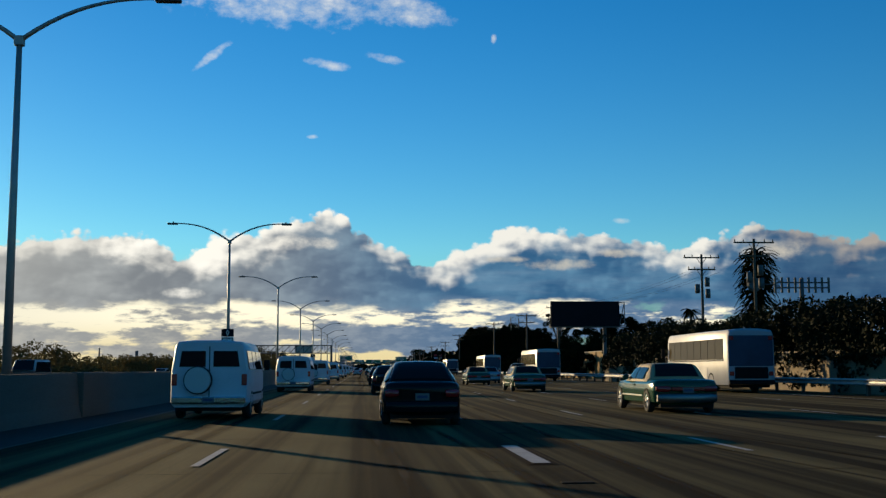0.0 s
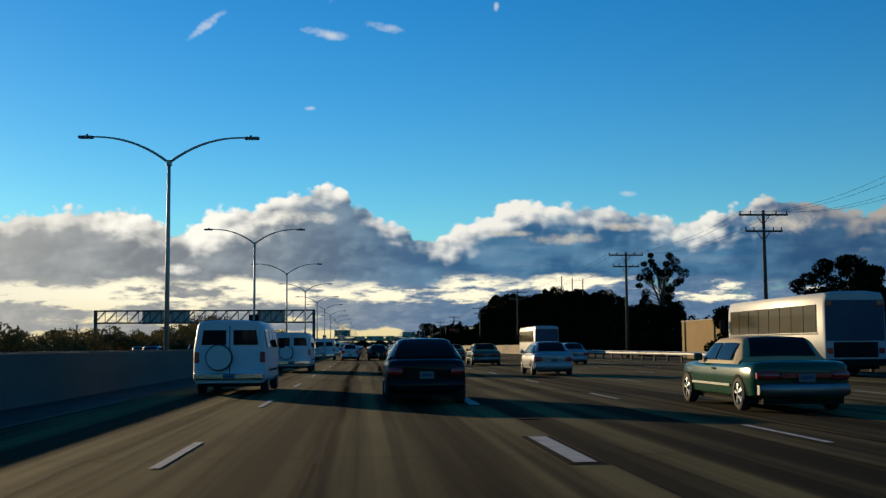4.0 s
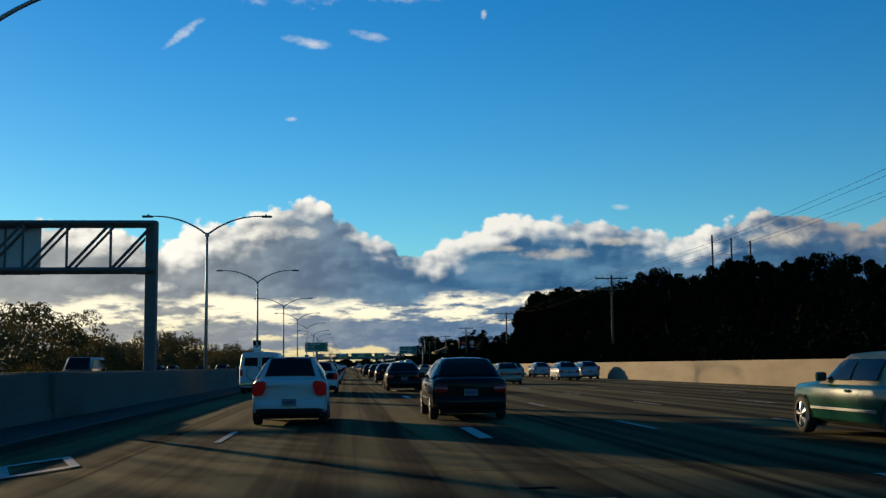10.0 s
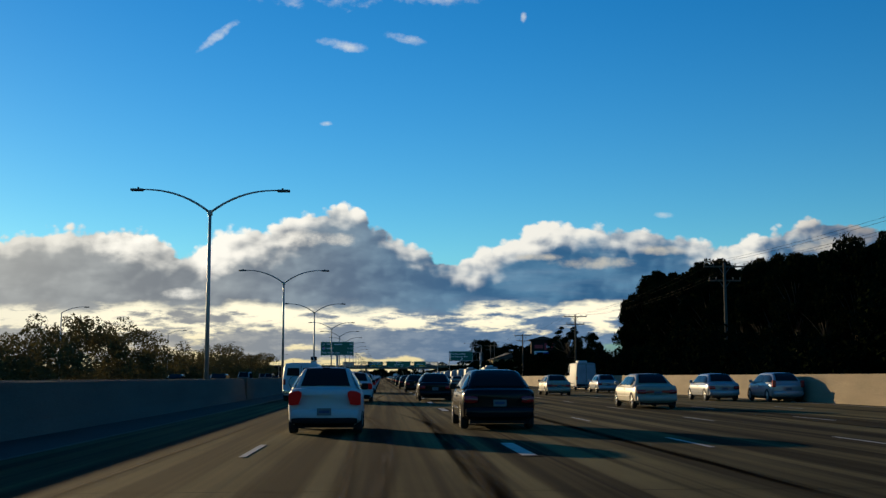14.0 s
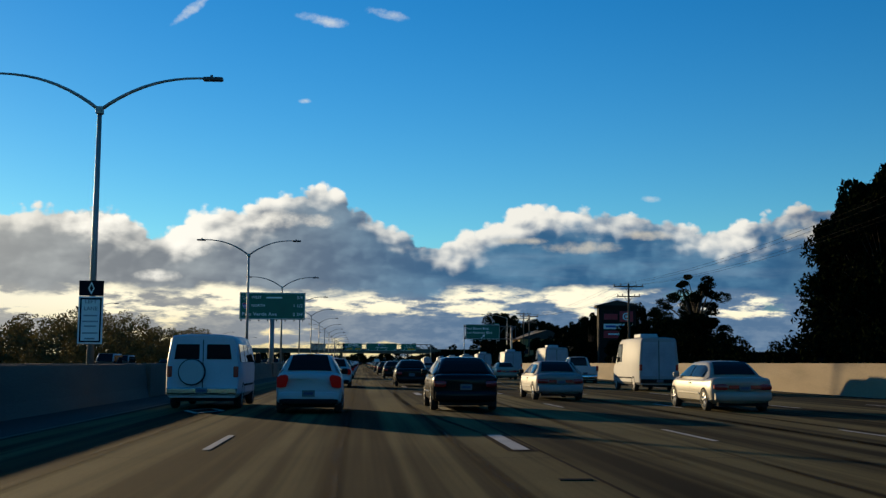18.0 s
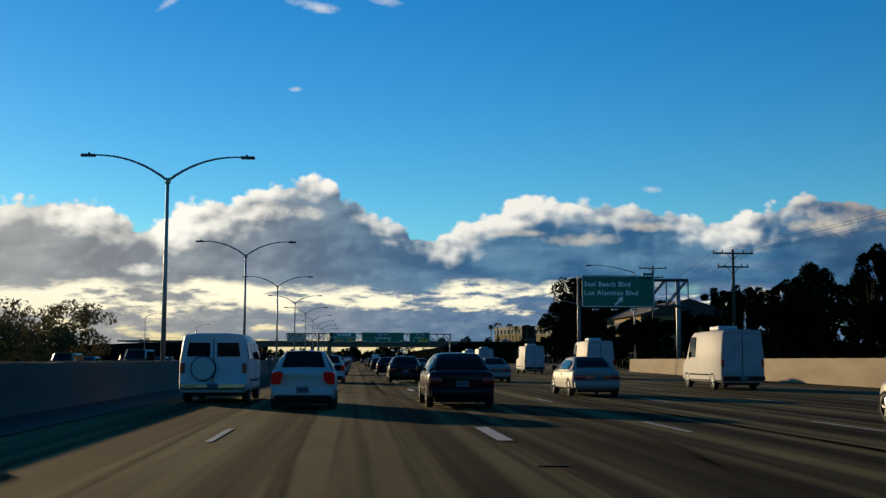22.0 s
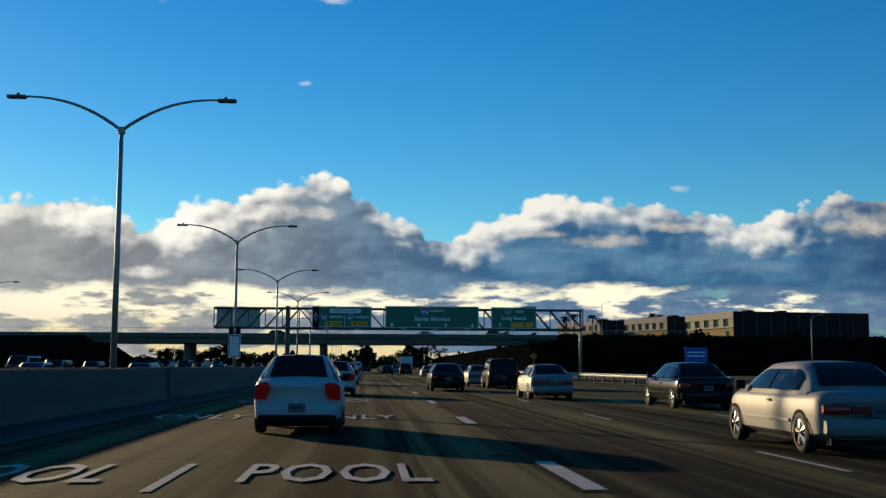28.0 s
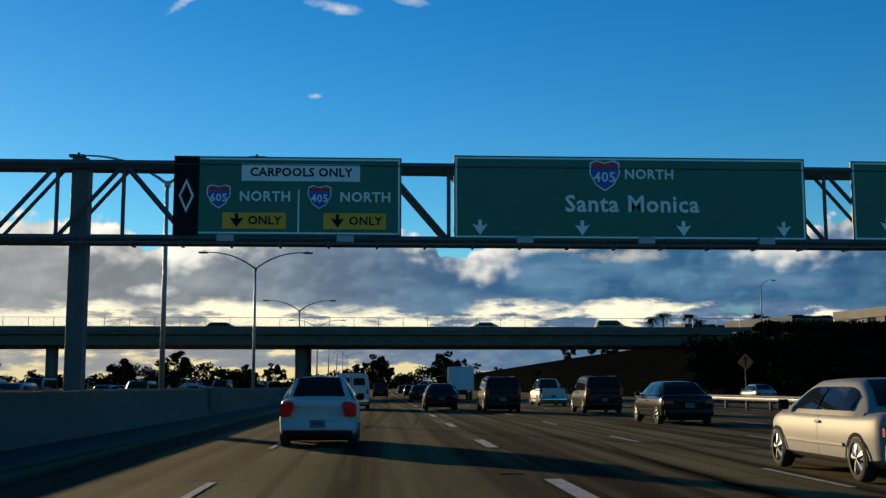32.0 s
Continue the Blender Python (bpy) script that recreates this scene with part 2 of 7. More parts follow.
def add_tube(bm, path, radii, sides=8, cap=True):
    """A tapered tube along a list of points."""
    rings = []
    pts = [Vector(p) for p in path]
    for i, p in enumerate(pts):
        d = (pts[min(i + 1, len(pts) - 1)] - pts[max(i - 1, 0)]).normalized()
        u = d.cross(Vector((0, 1, 0.01)) if abs(d.y) < 0.9 else Vector((1, 0, 0))).normalized()
        w = d.cross(u)
        r = radii[i] if isinstance(radii, (list, tuple)) else radii
        rings.append([bm.verts.new(p + (u * math.cos(k * 2 * math.pi / sides) + w * math.sin(k * 2 * math.pi / sides)) * r) for k in range(sides)])
    for a, b in zip(rings, rings[1:]):
        for k in range(sides):
            bm.faces.new((a[k], a[(k + 1) % sides], b[(k + 1) % sides], b[k]))
    if cap:
        bm.faces.new(rings[0][::-1])
        bm.faces.new(rings[-1])


def tube(name, path, radii, material, parent=None, label="", sides=8):
    bm = bmesh.new()
    add_tube(bm, path, radii, sides)
    return part(name, bm, material, parent, label, smooth=True)


def strip_profile(name, profile, stations, material, parent=None, label=""):
    """Sweeps a closed cross-section [(x, z)] through stations [(x_shift, y, z_shift)]."""
    verts, faces, k = [], [], len(profile)
    for sx, y, sz in stations:
        verts += [(sx + x, y, sz + z) for x, z in profile]
    for i in range(len(stations) - 1):
        for j in range(k):
            a, b = i * k + j, i * k + (j + 1) % k
            faces.append((a, b, b + k, a + k))
    faces.append(tuple(range(k))[::-1])
    faces.append(tuple(range((len(stations) - 1) * k, len(stations) * k)))
    ob = link(name, verts, faces, material, parent, label)
    bm = bmesh.new()
    bm.from_mesh(ob.data)
    bmesh.ops.recalc_face_normals(bm, faces=bm.faces)
    bm.to_mesh(ob.data)
    bm.free()
    return ob


def lettering(name, text, size, material, parent, x, y, z, rx=90, rz=0, align="CENTER", stretch=1.0, label="", depth=0.004, bold=0.0):
    cu = bpy.data.curves.new(name, "FONT")
    cu.body, cu.size, cu.extrude, cu.align_x, cu.align_y = text, size, depth, align, "CENTER"
    cu.offset, cu.resolution_u, cu.space_character = bold, 2, 1.08
    tmp = bpy.data.objects.new(name, cu)
    me = bpy.data.meshes.new_from_object(tmp)
    bpy.data.objects.remove(tmp)
    me.name = name
    me.materials.clear()
    me.materials.append(material)
    ob = new(name, me)
    ob.parent = parent
    ob.matrix_basis = pose(x, y, z, rx, 0, rz) @ Matrix.Diagonal((1, stretch, 1, 1))
    if label:
        ob["label"] = label
    return ob


# ---- ground, road, barriers ----
Y0, Y1 = -60.0, 1500.0
gx = [-6000, -900, -300, -120, -60, -36, 26, 60, 120, 300, 900, 6000]
verts, faces = [], []
gy = [-800, -60, 300, 700, 1100, 1500, 2500, 4900]
for y in gy:
    for x in gx:
        verts.append((x, y, -0.06))
for j in range(len(gy) - 1):
    for i in range(len(gx) - 1):
        k = j * len(gx) + i
        faces.append((k, k + 1, k + 1 + len(gx), k + len(gx)))
tagged(link("ground", verts, faces, EARTH), "flat dry brown earth that reaches the horizon", "ground", kind="structure")

LANES = [-5.9, -2.25, 2.45, 6.1, 9.75, 13.4, 17.05]
road = link("road", [(x, y, z) for y in (Y0, Y1) for x, z in ((-7.7, 0), (-5.9, 0), (24.8, 0))], [(0, 1, 4, 3), (1, 2, 5, 4)], ROAD)
tagged(road, "worn tan concrete freeway with dark oil streaks", "road", kind="structure")
opposing = link("road_opposing", [(x, y, 0.0) for y in (Y0, Y1) for x in (-36, -12.6)], [(0, 1, 3, 2)], ROAD)
tagged(opposing, "opposing concrete carriageway behind the median barrier", "road", kind="structure")
shoulder = link("pavement_shoulder", [(x, y, 0.005) for y in (Y0, Y1) for x in (-7.7, -6.05)], [(0, 1, 3, 2)], ASPHALT)
tagged(shoulder, "dark asphalt inner shoulder along the median barrier", "shoulder", kind="structure")

# lane paint: dash starts follow the spacing along the road
DASH_N = [-6, 0, 2, 5, 7, 9, 15, 16, 18, 20, 25, 30, 32, 40, 42, 44, 46, 49, 51, 53, 55, 58, 64, 69, 74, 107]
DASH_Y = [-60.0, 15.2, 42.2, 82.6, 108.2, 134.2, 207.0, 219.0, 242.8, 267.0, 329.1, 392.0, 417.0, 512.4, 540.8, 569.4, 597.9, 640.3, 668.6, 696.4, 726.3, 767.6, 854.7, 922.8, 980.7, 1380.0]
dash_y = [float(np.interp(k, DASH_N, DASH_Y)) for k in range(-5, 105)]


def flat(name, x0, x1, y0, y1, z, material, parent, label=""):
    return link(name, [(x0, y0, z), (x1, y0, z), (x1, y1, z), (x0, y1, z)], [(0, 1, 2, 3)], material, parent, label)


markings = base("lane_markings", 0, 0)
tagged(markings, "worn white lane dashes and lettering painted on the concrete", "lane markings", kind="structure")
thin = link("dash", [(-0.06, 0, 0), (0.06, 0, 0), (0.06, 3.3, 0), (-0.06, 3.3, 0)], [(0, 1, 2, 3)], LINE_WHITE, markings)
wide = link("wide_dash", [(-0.13, 0, 0), (0.13, 0, 0), (0.13, 3.5, 0), (-0.13, 3.5, 0)], [(0, 1, 2, 3)], LINE_WHITE, markings)
edge = link("dash_border", [(-0.22, -0.15, 0), (0.22, -0.15, 0), (0.22, 3.65, 0), (-0.22, 3.65, 0)], [(0, 1, 2, 3)], SEAL, markings)
thin.location, wide.location, edge.location = (-2.25, dash_y[0], 0.012), (2.45, dash_y[0], 0.016), (2.45, dash_y[0], 0.008)


def again(ob, x, y, z):
    o = ob.copy()
    scene.collection.objects.link(o)
    o.location = (x, y, z)
    return o


for y in dash_y[1:]:
    again(thin, -2.25, y, 0.012)
    again(wide, 2.45, y, 0.016)
    again(edge, 2.45, y, 0.008)
verts, faces = [], []
for x in LANES[3:]:
    for y in dash_y:
        k = len(verts)
        verts += [(x - 0.06, y + 2, 0.012), (x + 0.06, y + 2, 0.012), (x + 0.06, y + 5.3, 0.012), (x - 0.06, y + 5.3, 0.012)]
        faces.append((k, k + 1, k + 2, k + 3))
tagged(link("outer_dashes", verts, faces, LINE_WHITE, markings), kind="stuff")
flat("edge_line", -6.02, -5.90, Y0, Y1, 0.012, FADED, markings, "faded inner edge line")
flat("edge_line", 20.9, 21.05, Y0, Y1, 0.012, LINE_WHITE, markings, "thin worn outer edge line")

# dark seams, skid marks and stains
rng = random.Random(4)
verts, faces = [], []


def film(name, label=""):
    """A rubber film on the road; the map runs across its width and along its length."""
    ob = link(name, verts, faces, SKID, road, label)
    uv = ob.data.uv_layers.new(name="film")
    n = len(faces)
    for i, poly in enumerate(ob.data.polygons):
        for j, (a, b) in zip(poly.loop_indices, ((0, i), (1, i), (1, i + 1), (0, i + 1))):
            uv.data[j].uv = (a, b / n)


def ribbon(x, y, length, width, bend, steps=14):
    s = len(verts)
    for i in range(steps + 1):
        f = i / steps
        w = width * (0.12 + 0.88 * math.sin(math.pi * f) ** 0.6) / 2
        cx = x + bend * (f - 0.5) ** 2 * 4 + 0.015 * math.sin(f * 11 + x)
        verts.extend([(cx - w, y + f * length, 0.0055), (cx + w, y + f * length, 0.0055)])
    for i in range(steps):
        k = s + 2 * i
        faces.append((k, k + 1, k + 3, k + 2))


for k in range(40):
    lane = rng.choice([0.1, 0.1, 1.2, 4.2, 4.2, 7.8, 7.8, 11.5])
    x, y, length, bend = lane + rng.uniform(-1.2, 1.2), rng.uniform(-20, 1000), rng.uniform(25, 80), rng.choice((-1, 1)) * rng.uniform(0.1, 1.6)
    for dx in (0, 1.45) if k % 3 else (0,):
        verts.clear()
        faces.clear()
        ribbon(x + dx, y, length, rng.uniform(0.22, 0.5), bend, 18)
        film("skid_mark")
for k in range(34):
    lane = rng.choice([0.4, 1.3, -0.6, 3.3, 4.6, 7.2, 8.4, 10.9, -3.4])
    verts.clear()
    faces.clear()
    ribbon(lane + rng.uniform(-0.5, 0.5), k * 30 - 40, rng.uniform(110, 220), rng.uniform(0.22, 0.5), rng.choice((-1, 1)) * rng.uniform(0.1, 0.8), 24)
    film("tyre_track", "long dark tyre track")
seam = flat("seam", 2.70, 2.76, Y0, Y1, 0.004, SEAL, road, "dark longitudinal joint")
joint = link("joint", [(-5.9, 0, 0), (24.7, 0, 0), (24.7, 0.03, 0), (-5.9, 0.03, 0)], [(0, 1, 2, 3)], SEAL, road)
joint.location = (0, 0, 0.0035)
for i in range(1, 150):
    again(joint, 0, i * 7.1 + 0.3 * math.sin(i * 1.7), 0.0035)
# small dark oblongs scattered near the wide dashes
marker = box("dark_road_oblong", (-0.19, 0.19, -0.07, 0.07, 0, 0.014), TAR, markings, "small dark oblong mark on the lane", 0.006)
marker.location = (2.1, 26, 0.0)
for i, y in enumerate(dash_y):
    again(marker, 2.0 + 0.45 * (i % 3), y + 4.6 + 2.7 * ((i * 2) % 3), 0.0)

# median barrier with flared bases under the lamp posts
POLES = [-14.0, 32.6, 84.4, 132.9, 180.2, 226.0, 269.6, 316.2, 366.0, 412.0, 464.1, 514.0, 567.0, 625.0, 668.6, 711.5, 755.7, 800.0, 844.6, 888.8, 930.5, 970.9, 1010.0, 1048.5,
         1100.0, 1142.0, 1185.0, 1230.0, 1275.0, 1320.0]
POLE_X = -10.2
prof = [(-0.28, 0), (0.10, 0), (0.02, 0.35), (-0.06, 1.2), (-0.28, 1.2)]
wall_l = strip_profile("wall_median_near", prof, [(-7.75, y, 0) for y in np.linspace(Y0, Y1, 60)], CONCRETE)
tagged(wall_l, "grey concrete median barrier streaked with grime", "barrier", kind="structure")
wall_o = strip_profile("wall_median_far", [(-x, z) for x, z in prof][::-1], [(-12.6, y, 0) for y in np.linspace(Y0, Y1, 60)], CONCRETE)
tagged(wall_o, "grey concrete median barrier of the opposing carriageway", "barrier", kind="structure")
fill = link("pavement_median", [(x, y, 0.02) for y in (Y0, Y1) for x in (-12.4, -7.95)], [(0, 1, 3, 2)], ASPHALT)
tagged(fill, "dark paved strip between the median barriers", "median", kind="structure")
for y in POLES:
    box("pilaster", (-8.0, -7.62, y - 1.6, y + 1.6, 0, 1.24), CONCRETE, wall_l, "thickened barrier section", 0.03)
# right-hand edge: steel guardrail, then a tan concrete wall that swings out at the exit
def rail_line(x, y0, y1, name="guardrail"):
    top = base(name, x, y0)
    tagged(top, "galvanised W-beam guardrail on short posts along the shoulder", "guardrail", kind="structure")
    L = y1 - y0
    beam = [(0.0, 0.48), (-0.08, 0.53), (0.0, 0.60), (0.0, 0.66), (-0.08, 0.73), (0.0, 0.79), (0.03, 0.79), (0.03, 0.48)]
    strip_profile("beam", beam, [(0, 0, 0), (0, L, 0)], GALV, top)
    post = box("post", (0.03, 0.18, -0.08, 0.08, -0.06, 0.76), WOOD, top)
    for k in range(1, int(L / 3.8)):
        again(post, 0, k * 3.8, 0)
    return top


rail_line(23.2, -30, 284)
wall_pts = [(24.2, 284), (23.6, 330), (22.6, 400), (21.8, 480), (21.4, 560), (21.6, 620), (23.0, 670), (27.0, 730), (31.5, 775)]
wp = [(-0.15, 0), (0.35, 0), (0.3, 1.42), (-0.02, 1.42)]
wall_r = strip_profile("wall_outer", wp, [(x, y, 0) for x, y in wall_pts], WALL_TAN)
tagged(wall_r, "tan concrete wall along the outer shoulder lit by low sun", "wall", kind="structure")
rail_line(20.8, 905, 1046)


# ---- lamp posts ----
def gull_lamp(y, sign=False):
    top = base("street_lamp", POLE_X, y)
    tagged(top, "tall grey steel median lamp post with two upswept arms", "street lamp", "median lamp posts")
    H = 11.0
    box("footing", (-0.35, 0.35, -0.35, 0.35, -0.05, 0.9), CONCRETE, top, "concrete footing", 0.04)
    tube("pole", [(0, 0, 0.9), (0, 0, 6), (0, 0, H)], [0.14, 0.115, 0.085], GALV, top, sides=10)
    box("collar", (-0.14, 0.14, -0.12, 0.12, H - 0.16, H + 0.14), GALV, top, "", 0.03)
    for s in (-1, 1):
        pts = []
        for i in range(11):
            f = i / 10
            pts.append((s * 4.1 * f, 0, H + 1.42 * (1 - (1 - f) ** 2.3) - 0.06 * f))
        arm = tube("arm", pts, [0.075 - 0.035 * i / 10 for i in range(11)], GALV, top, sides=7)
        bm = bmesh.new()
        add_box(bm, 3.92, 4.70, -0.15, 0.15, H + 1.26, H + 1.41, 0.05)
        add_box(bm, 4.2, 4.3, -0.05, 0.05, H + 1.42, H + 1.50)
        if s < 0:
            bmesh.ops.scale(bm, vec=(-1, 1, 1), verts=bm.verts)
        part("lamp_head", bm, DARK_STEEL, arm, "flat grey lamp head")
    return top


lamp_post = gull_lamp(POLES[0])
for y in POLES[1:]:
    copy_thing(lamp_post, pose(POLE_X, y, 0))


def arm_lamp(x, y, z=0, h=10.6, side=-1, reach=3.2):
    top = base("street_lamp", x, y, z)
    tagged(top, "slim grey roadside lamp post with one curved arm", "street lamp", "roadside lamp posts")
    tube("pole", [(0, 0, -0.05), (0, 0, h)], [0.12, 0.08], GALV, top)
    pts = [(side * reach * f, 0, h + 0.9 * (1 - (1 - f) ** 2)) for f in [i / 8 for i in range(9)]]
    arm = tube("arm", pts, [0.06 - 0.025 * i / 8 for i in range(9)], GALV, top, sides=7)
    box("lamp_head", (min(side * reach, side * (reach + 0.7)), max(side * reach, side * (reach + 0.7)), -0.14, 0.14, h + 0.76, h + 0.92), DARK_STEEL, arm, "", 0.04)
    return top


# ---- clouds: one far sheet of evening cloud, some kilometres ahead ----
def cloud_material():
    m = bpy.data.materials.new("evening_clouds")
    m.use_nodes = True
    n, l = m.node_tree.nodes, m.node_tree.links
    n.clear()

    def val(x, sock):
        if isinstance(x, (int, float)):
            sock.default_value = x
        else:
            l.new(x, sock)

    def op(kind, p, q=0.0, r=0.0):
        k = n.new("ShaderNodeMath")
        k.operation = kind
        for x, sock in zip((p, q, r), k.inputs):
            val(x, sock)
        return k.outputs[0]

    def step(v, a, z, lo=0.0, hi=1.0):
        k = n.new("ShaderNodeMapRange")
        k.interpolation_type = "SMOOTHSTEP"
        for i, x in enumerate((v, a, z, lo, hi)):
            val(x, k.inputs[i])
        return k.outputs[0]

    def mix(f, p, q):
        k = n.new("ShaderNodeMix")
        k.data_type = "RGBA"
        val(f, k.inputs[0])
        for x, sock in ((p, k.inputs[6]), (q, k.inputs[7])):
            if isinstance(x, tuple):
                sock.default_value = (*x, 1)
            else:
                l.new(x, sock)
        return k.outputs[2]

    tc = n.new("ShaderNodeTexCoord")
    sep = n.new("ShaderNodeSeparateXYZ")
    l.new(tc.outputs["Object"], sep.inputs[0])
    u = op("MULTIPLY_ADD", sep.outputs[0], 0.4588, 675.0)     # across
    v = op("MULTIPLY", sep.outputs[2], 0.4588)               # up

    def noise_at(su, sv, detail, rough=0.55, shift=0.0, at=None):
        pu, pv = at or (u, v)
        c = n.new("ShaderNodeCombineXYZ")
        l.new(op("MULTIPLY_ADD", pu, su, shift), c.inputs[0])
        l.new(op("MULTIPLY_ADD", pv, sv, shift * 0.7), c.inputs[1])
        t = n.new("ShaderNodeTexNoise")
        t.inputs["Scale"].default_value, t.inputs["Detail"].default_value = 1.0, detail
        t.inputs["Roughness"].default_value = rough
        l.new(c.outputs[0], t.inputs["Vector"])
        return t.outputs[0]

    def puffs(s, at, warp=0.45):
        pu, pv = at
        c = n.new("ShaderNodeCombineXYZ")
        l.new(op("ADD", op("MULTIPLY", pu, s), op("MULTIPLY", noise_at(s, s, 4, 0.6, 0.0, at), warp)), c.inputs[0])
        l.new(op("ADD", op("MULTIPLY", pv, s * 1.25), op("MULTIPLY", noise_at(s, s, 4, 0.6, 9.0, at), warp)), c.inputs[1])
        t = n.new("ShaderNodeTexVoronoi")
        t.feature = "SMOOTH_F1"
        t.inputs["Scale"].default_value = 1.0
        t.inputs["Smoothness"].default_value = 0.12
        l.new(c.outputs[0], t.inputs["Vector"])
        return t.outputs["Distance"]

    # skyline of the banks: (across, height)
    line = [(-300, 235), (0, 240), (100, 262), (200, 262), (285, 248), (318, 216), (348, 230), (400, 255), (470, 258), (510, 278), (560, 290), (603, 302), (640, 290),
            (664, 265), (700, 250), (740, 226), (775, 204), (802, 204), (850, 230), (900, 243), (940, 265), (1010, 279), (1060, 269), (1150, 263), (1225, 252), (1287, 228),
            (1345, 250), (1400, 263), (1460, 285), (1500, 284), (1590, 262), (1900, 250)]

    def field(at):
        """Height of the cloud mass over a place, and how far under its skyline that place lies."""
        pu, pv = at
        ramp = n.new("ShaderNodeValToRGB")
        el = ramp.color_ramp.elements
        while len(el) < len(line):
            el.new(0.5)
        for k, (x, h) in zip(el, line):
            k.position = (x + 300) / 2200
            k.color = (h / 400,) * 3 + (1,)
        l.new(op("DIVIDE", op("ADD", pu, 300.0), 2200.0), ramp.inputs[0])
        top = op("MULTIPLY_ADD", ramp.outputs[0], 400.0, 6.0)
        p1, p2, p3 = puffs(1 / 46, at), puffs(1 / 20, at), puffs(1 / 9, at)
        bumps = op("ADD", op("MULTIPLY", op("SUBTRACT", 0.42, p1), 26.0), op("MULTIPLY", op("SUBTRACT", 0.42, p2), 14.0))
        bumps = op("ADD", bumps, op("MULTIPLY", op("SUBTRACT", 0.42, p3), 5.0))
        bumps = op("ADD", bumps, op("MULTIPLY", op("SUBTRACT", noise_at(0.012, 0.015, 9, 0.6, 0.0, at), 0.5), 18.0))
        bumps = op("MINIMUM", bumps, 9.0)
        soft = op("ADD", op("MULTIPLY", op("SUBTRACT", 0.42, p1), 26.0), op("MULTIPLY", op("SUBTRACT", noise_at(0.012, 0.017, 3, 0.5, 0.0, at), 0.5), 30.0))
        bumps = op("MINIMUM", bumps, 9.0)
        soft = op("ADD", soft, op("MULTIPLY", op("SUBTRACT", 0.42, p2), 8.0))
        return soft, op("SUBTRACT", op("ADD", top, bumps), pv), op("SUBTRACT", op("ADD", top, soft), pv)

    here = (u, v)
    to_light = (op("SUBTRACT", u, 9.0), op("ADD", v, 8.0))
    far_light = (op("SUBTRACT", u, 40.0), op("ADD", v, 26.0))
    bumps, d, d_soft = field(here)
    bumps_b, _, d_b = field(to_light)
    _, _, d_c = field(far_light)
    bank = op("MULTIPLY", step(d, -3.0, 8.0), step(d_soft, -11.0, -2.0))
    left = step(u, 250.0, 950.0, 1.0, 0.0)
    n2 = noise_at(0.009, 0.020, 4, 0.5)
    n3 = noise_at(0.0045, 0.012, 5, 0.5, 3.0)

    # lit where the mass thins towards the sun and where its slopes face it
    relief = op("SUBTRACT", bumps, bumps_b)
    depth_in = op("ADD", op("ADD", d_c, op("MULTIPLY", op("SUBTRACT", n3, 0.5), 150.0)), op("MULTIPLY", relief, -1.6))
    bright = step(depth_in, op("MULTIPLY_ADD", left, 8.0, -36.0), op("MULTIPLY_ADD", left, 10.0, 26.0), 1.0, 0.0)
    white = mix(left, (0.80, 0.78, 0.71), (0.92, 0.885, 0.79))
    white = mix(step(u, 1350.0, 1560.0), white, (0.36, 0.33, 0.30))
    belly = mix(left, (0.030, 0.105, 0.215), (0.185, 0.205, 0.225))
    pale = mix(left, (0.11, 0.25, 0.38), (0.36, 0.385, 0.39))
    belly = mix(op("ADD", step(n2, 0.36, 0.68, 0.0, 0.55), step(relief, -3.0, 16.0, 0.0, 0.40)), belly, pale)
    band = op("MULTIPLY", step(noise_at(0.0035, 0.024, 5, 0.55, 6.2), 0.46, 0.68, 0.0, 0.20), step(u, 700.0, 900.0))
    belly = mix(band, belly, (0.30, 0.40, 0.50))
    belly = mix(step(u, 1350.0, 1560.0, 0.0, 0.55), belly, (0.02, 0.05, 0.12))
    col = mix(bright, belly, white)
    # breaks where the sun strikes through: (across, height, half width, half height)
    for cu_, cv, ru, rv in ((390, 194, 40, 15), (330, 145, 36, 10), (224, 238, 60, 30), (530, 246, 48, 16), (601, 243, 32, 11), (1060, 203, 70, 11), (955, 214, 40, 7), (1180, 226, 40, 9), (1497, 236, 58, 22), (1440, 232, 22, 10)):
        a = op("DIVIDE", op("SUBTRACT", u, float(cu_)), float(ru))
        b = op("DIVIDE", op("SUBTRACT", v, float(cv)), float(rv))
        r2 = op("ADD", op("MULTIPLY", a, a), op("MULTIPLY", b, b))
        f = op("ADD", op("SUBTRACT", 1.0, r2), op("MULTIPLY", op("SUBTRACT", noise_at(0.03, 0.045, 6, 0.6, cu_ * 0.31), 0.5), 3.4))
        col = mix(op("MULTIPLY", step(f, -0.5, 2.0, 0.0, 0.85), step(d, 0.0, 8.0)), col, mix(left, (0.60, 0.55, 0.45), (1.05, 1.01, 0.90)))

    # low bands of lit and shaded streaks
    s1 = noise_at(0.0068, 0.030, 8, 0.6, 2.3)
    s2 = noise_at(0.022, 0.055, 6, 0.6, 5.1)
    lean = op("MULTIPLY", step(v, 62.0, 92.0), 0.085)
    lean = op("SUBTRACT", lean, op("MULTIPLY", step(u, 560.0, 700.0), op("MULTIPLY", step(v, 30.0, 48.0), step(v, 62.0, 92.0, 0.20, 0.0))))
    lean = op("ADD", lean, step(v, 12.0, 40.0, 0.14, 0.0))
    lean = op("SUBTRACT", lean, step(u, 1050.0, 1250.0, 0.0, 0.10))
    lit = step(op("ADD", op("ADD", s1, lean), op("MULTIPLY", op("SUBTRACT", s2, 0.5), 0.32)), 0.50, 0.62)
    grey = mix(left, (0.085, 0.16, 0.27), (0.27, 0.28, 0.28))
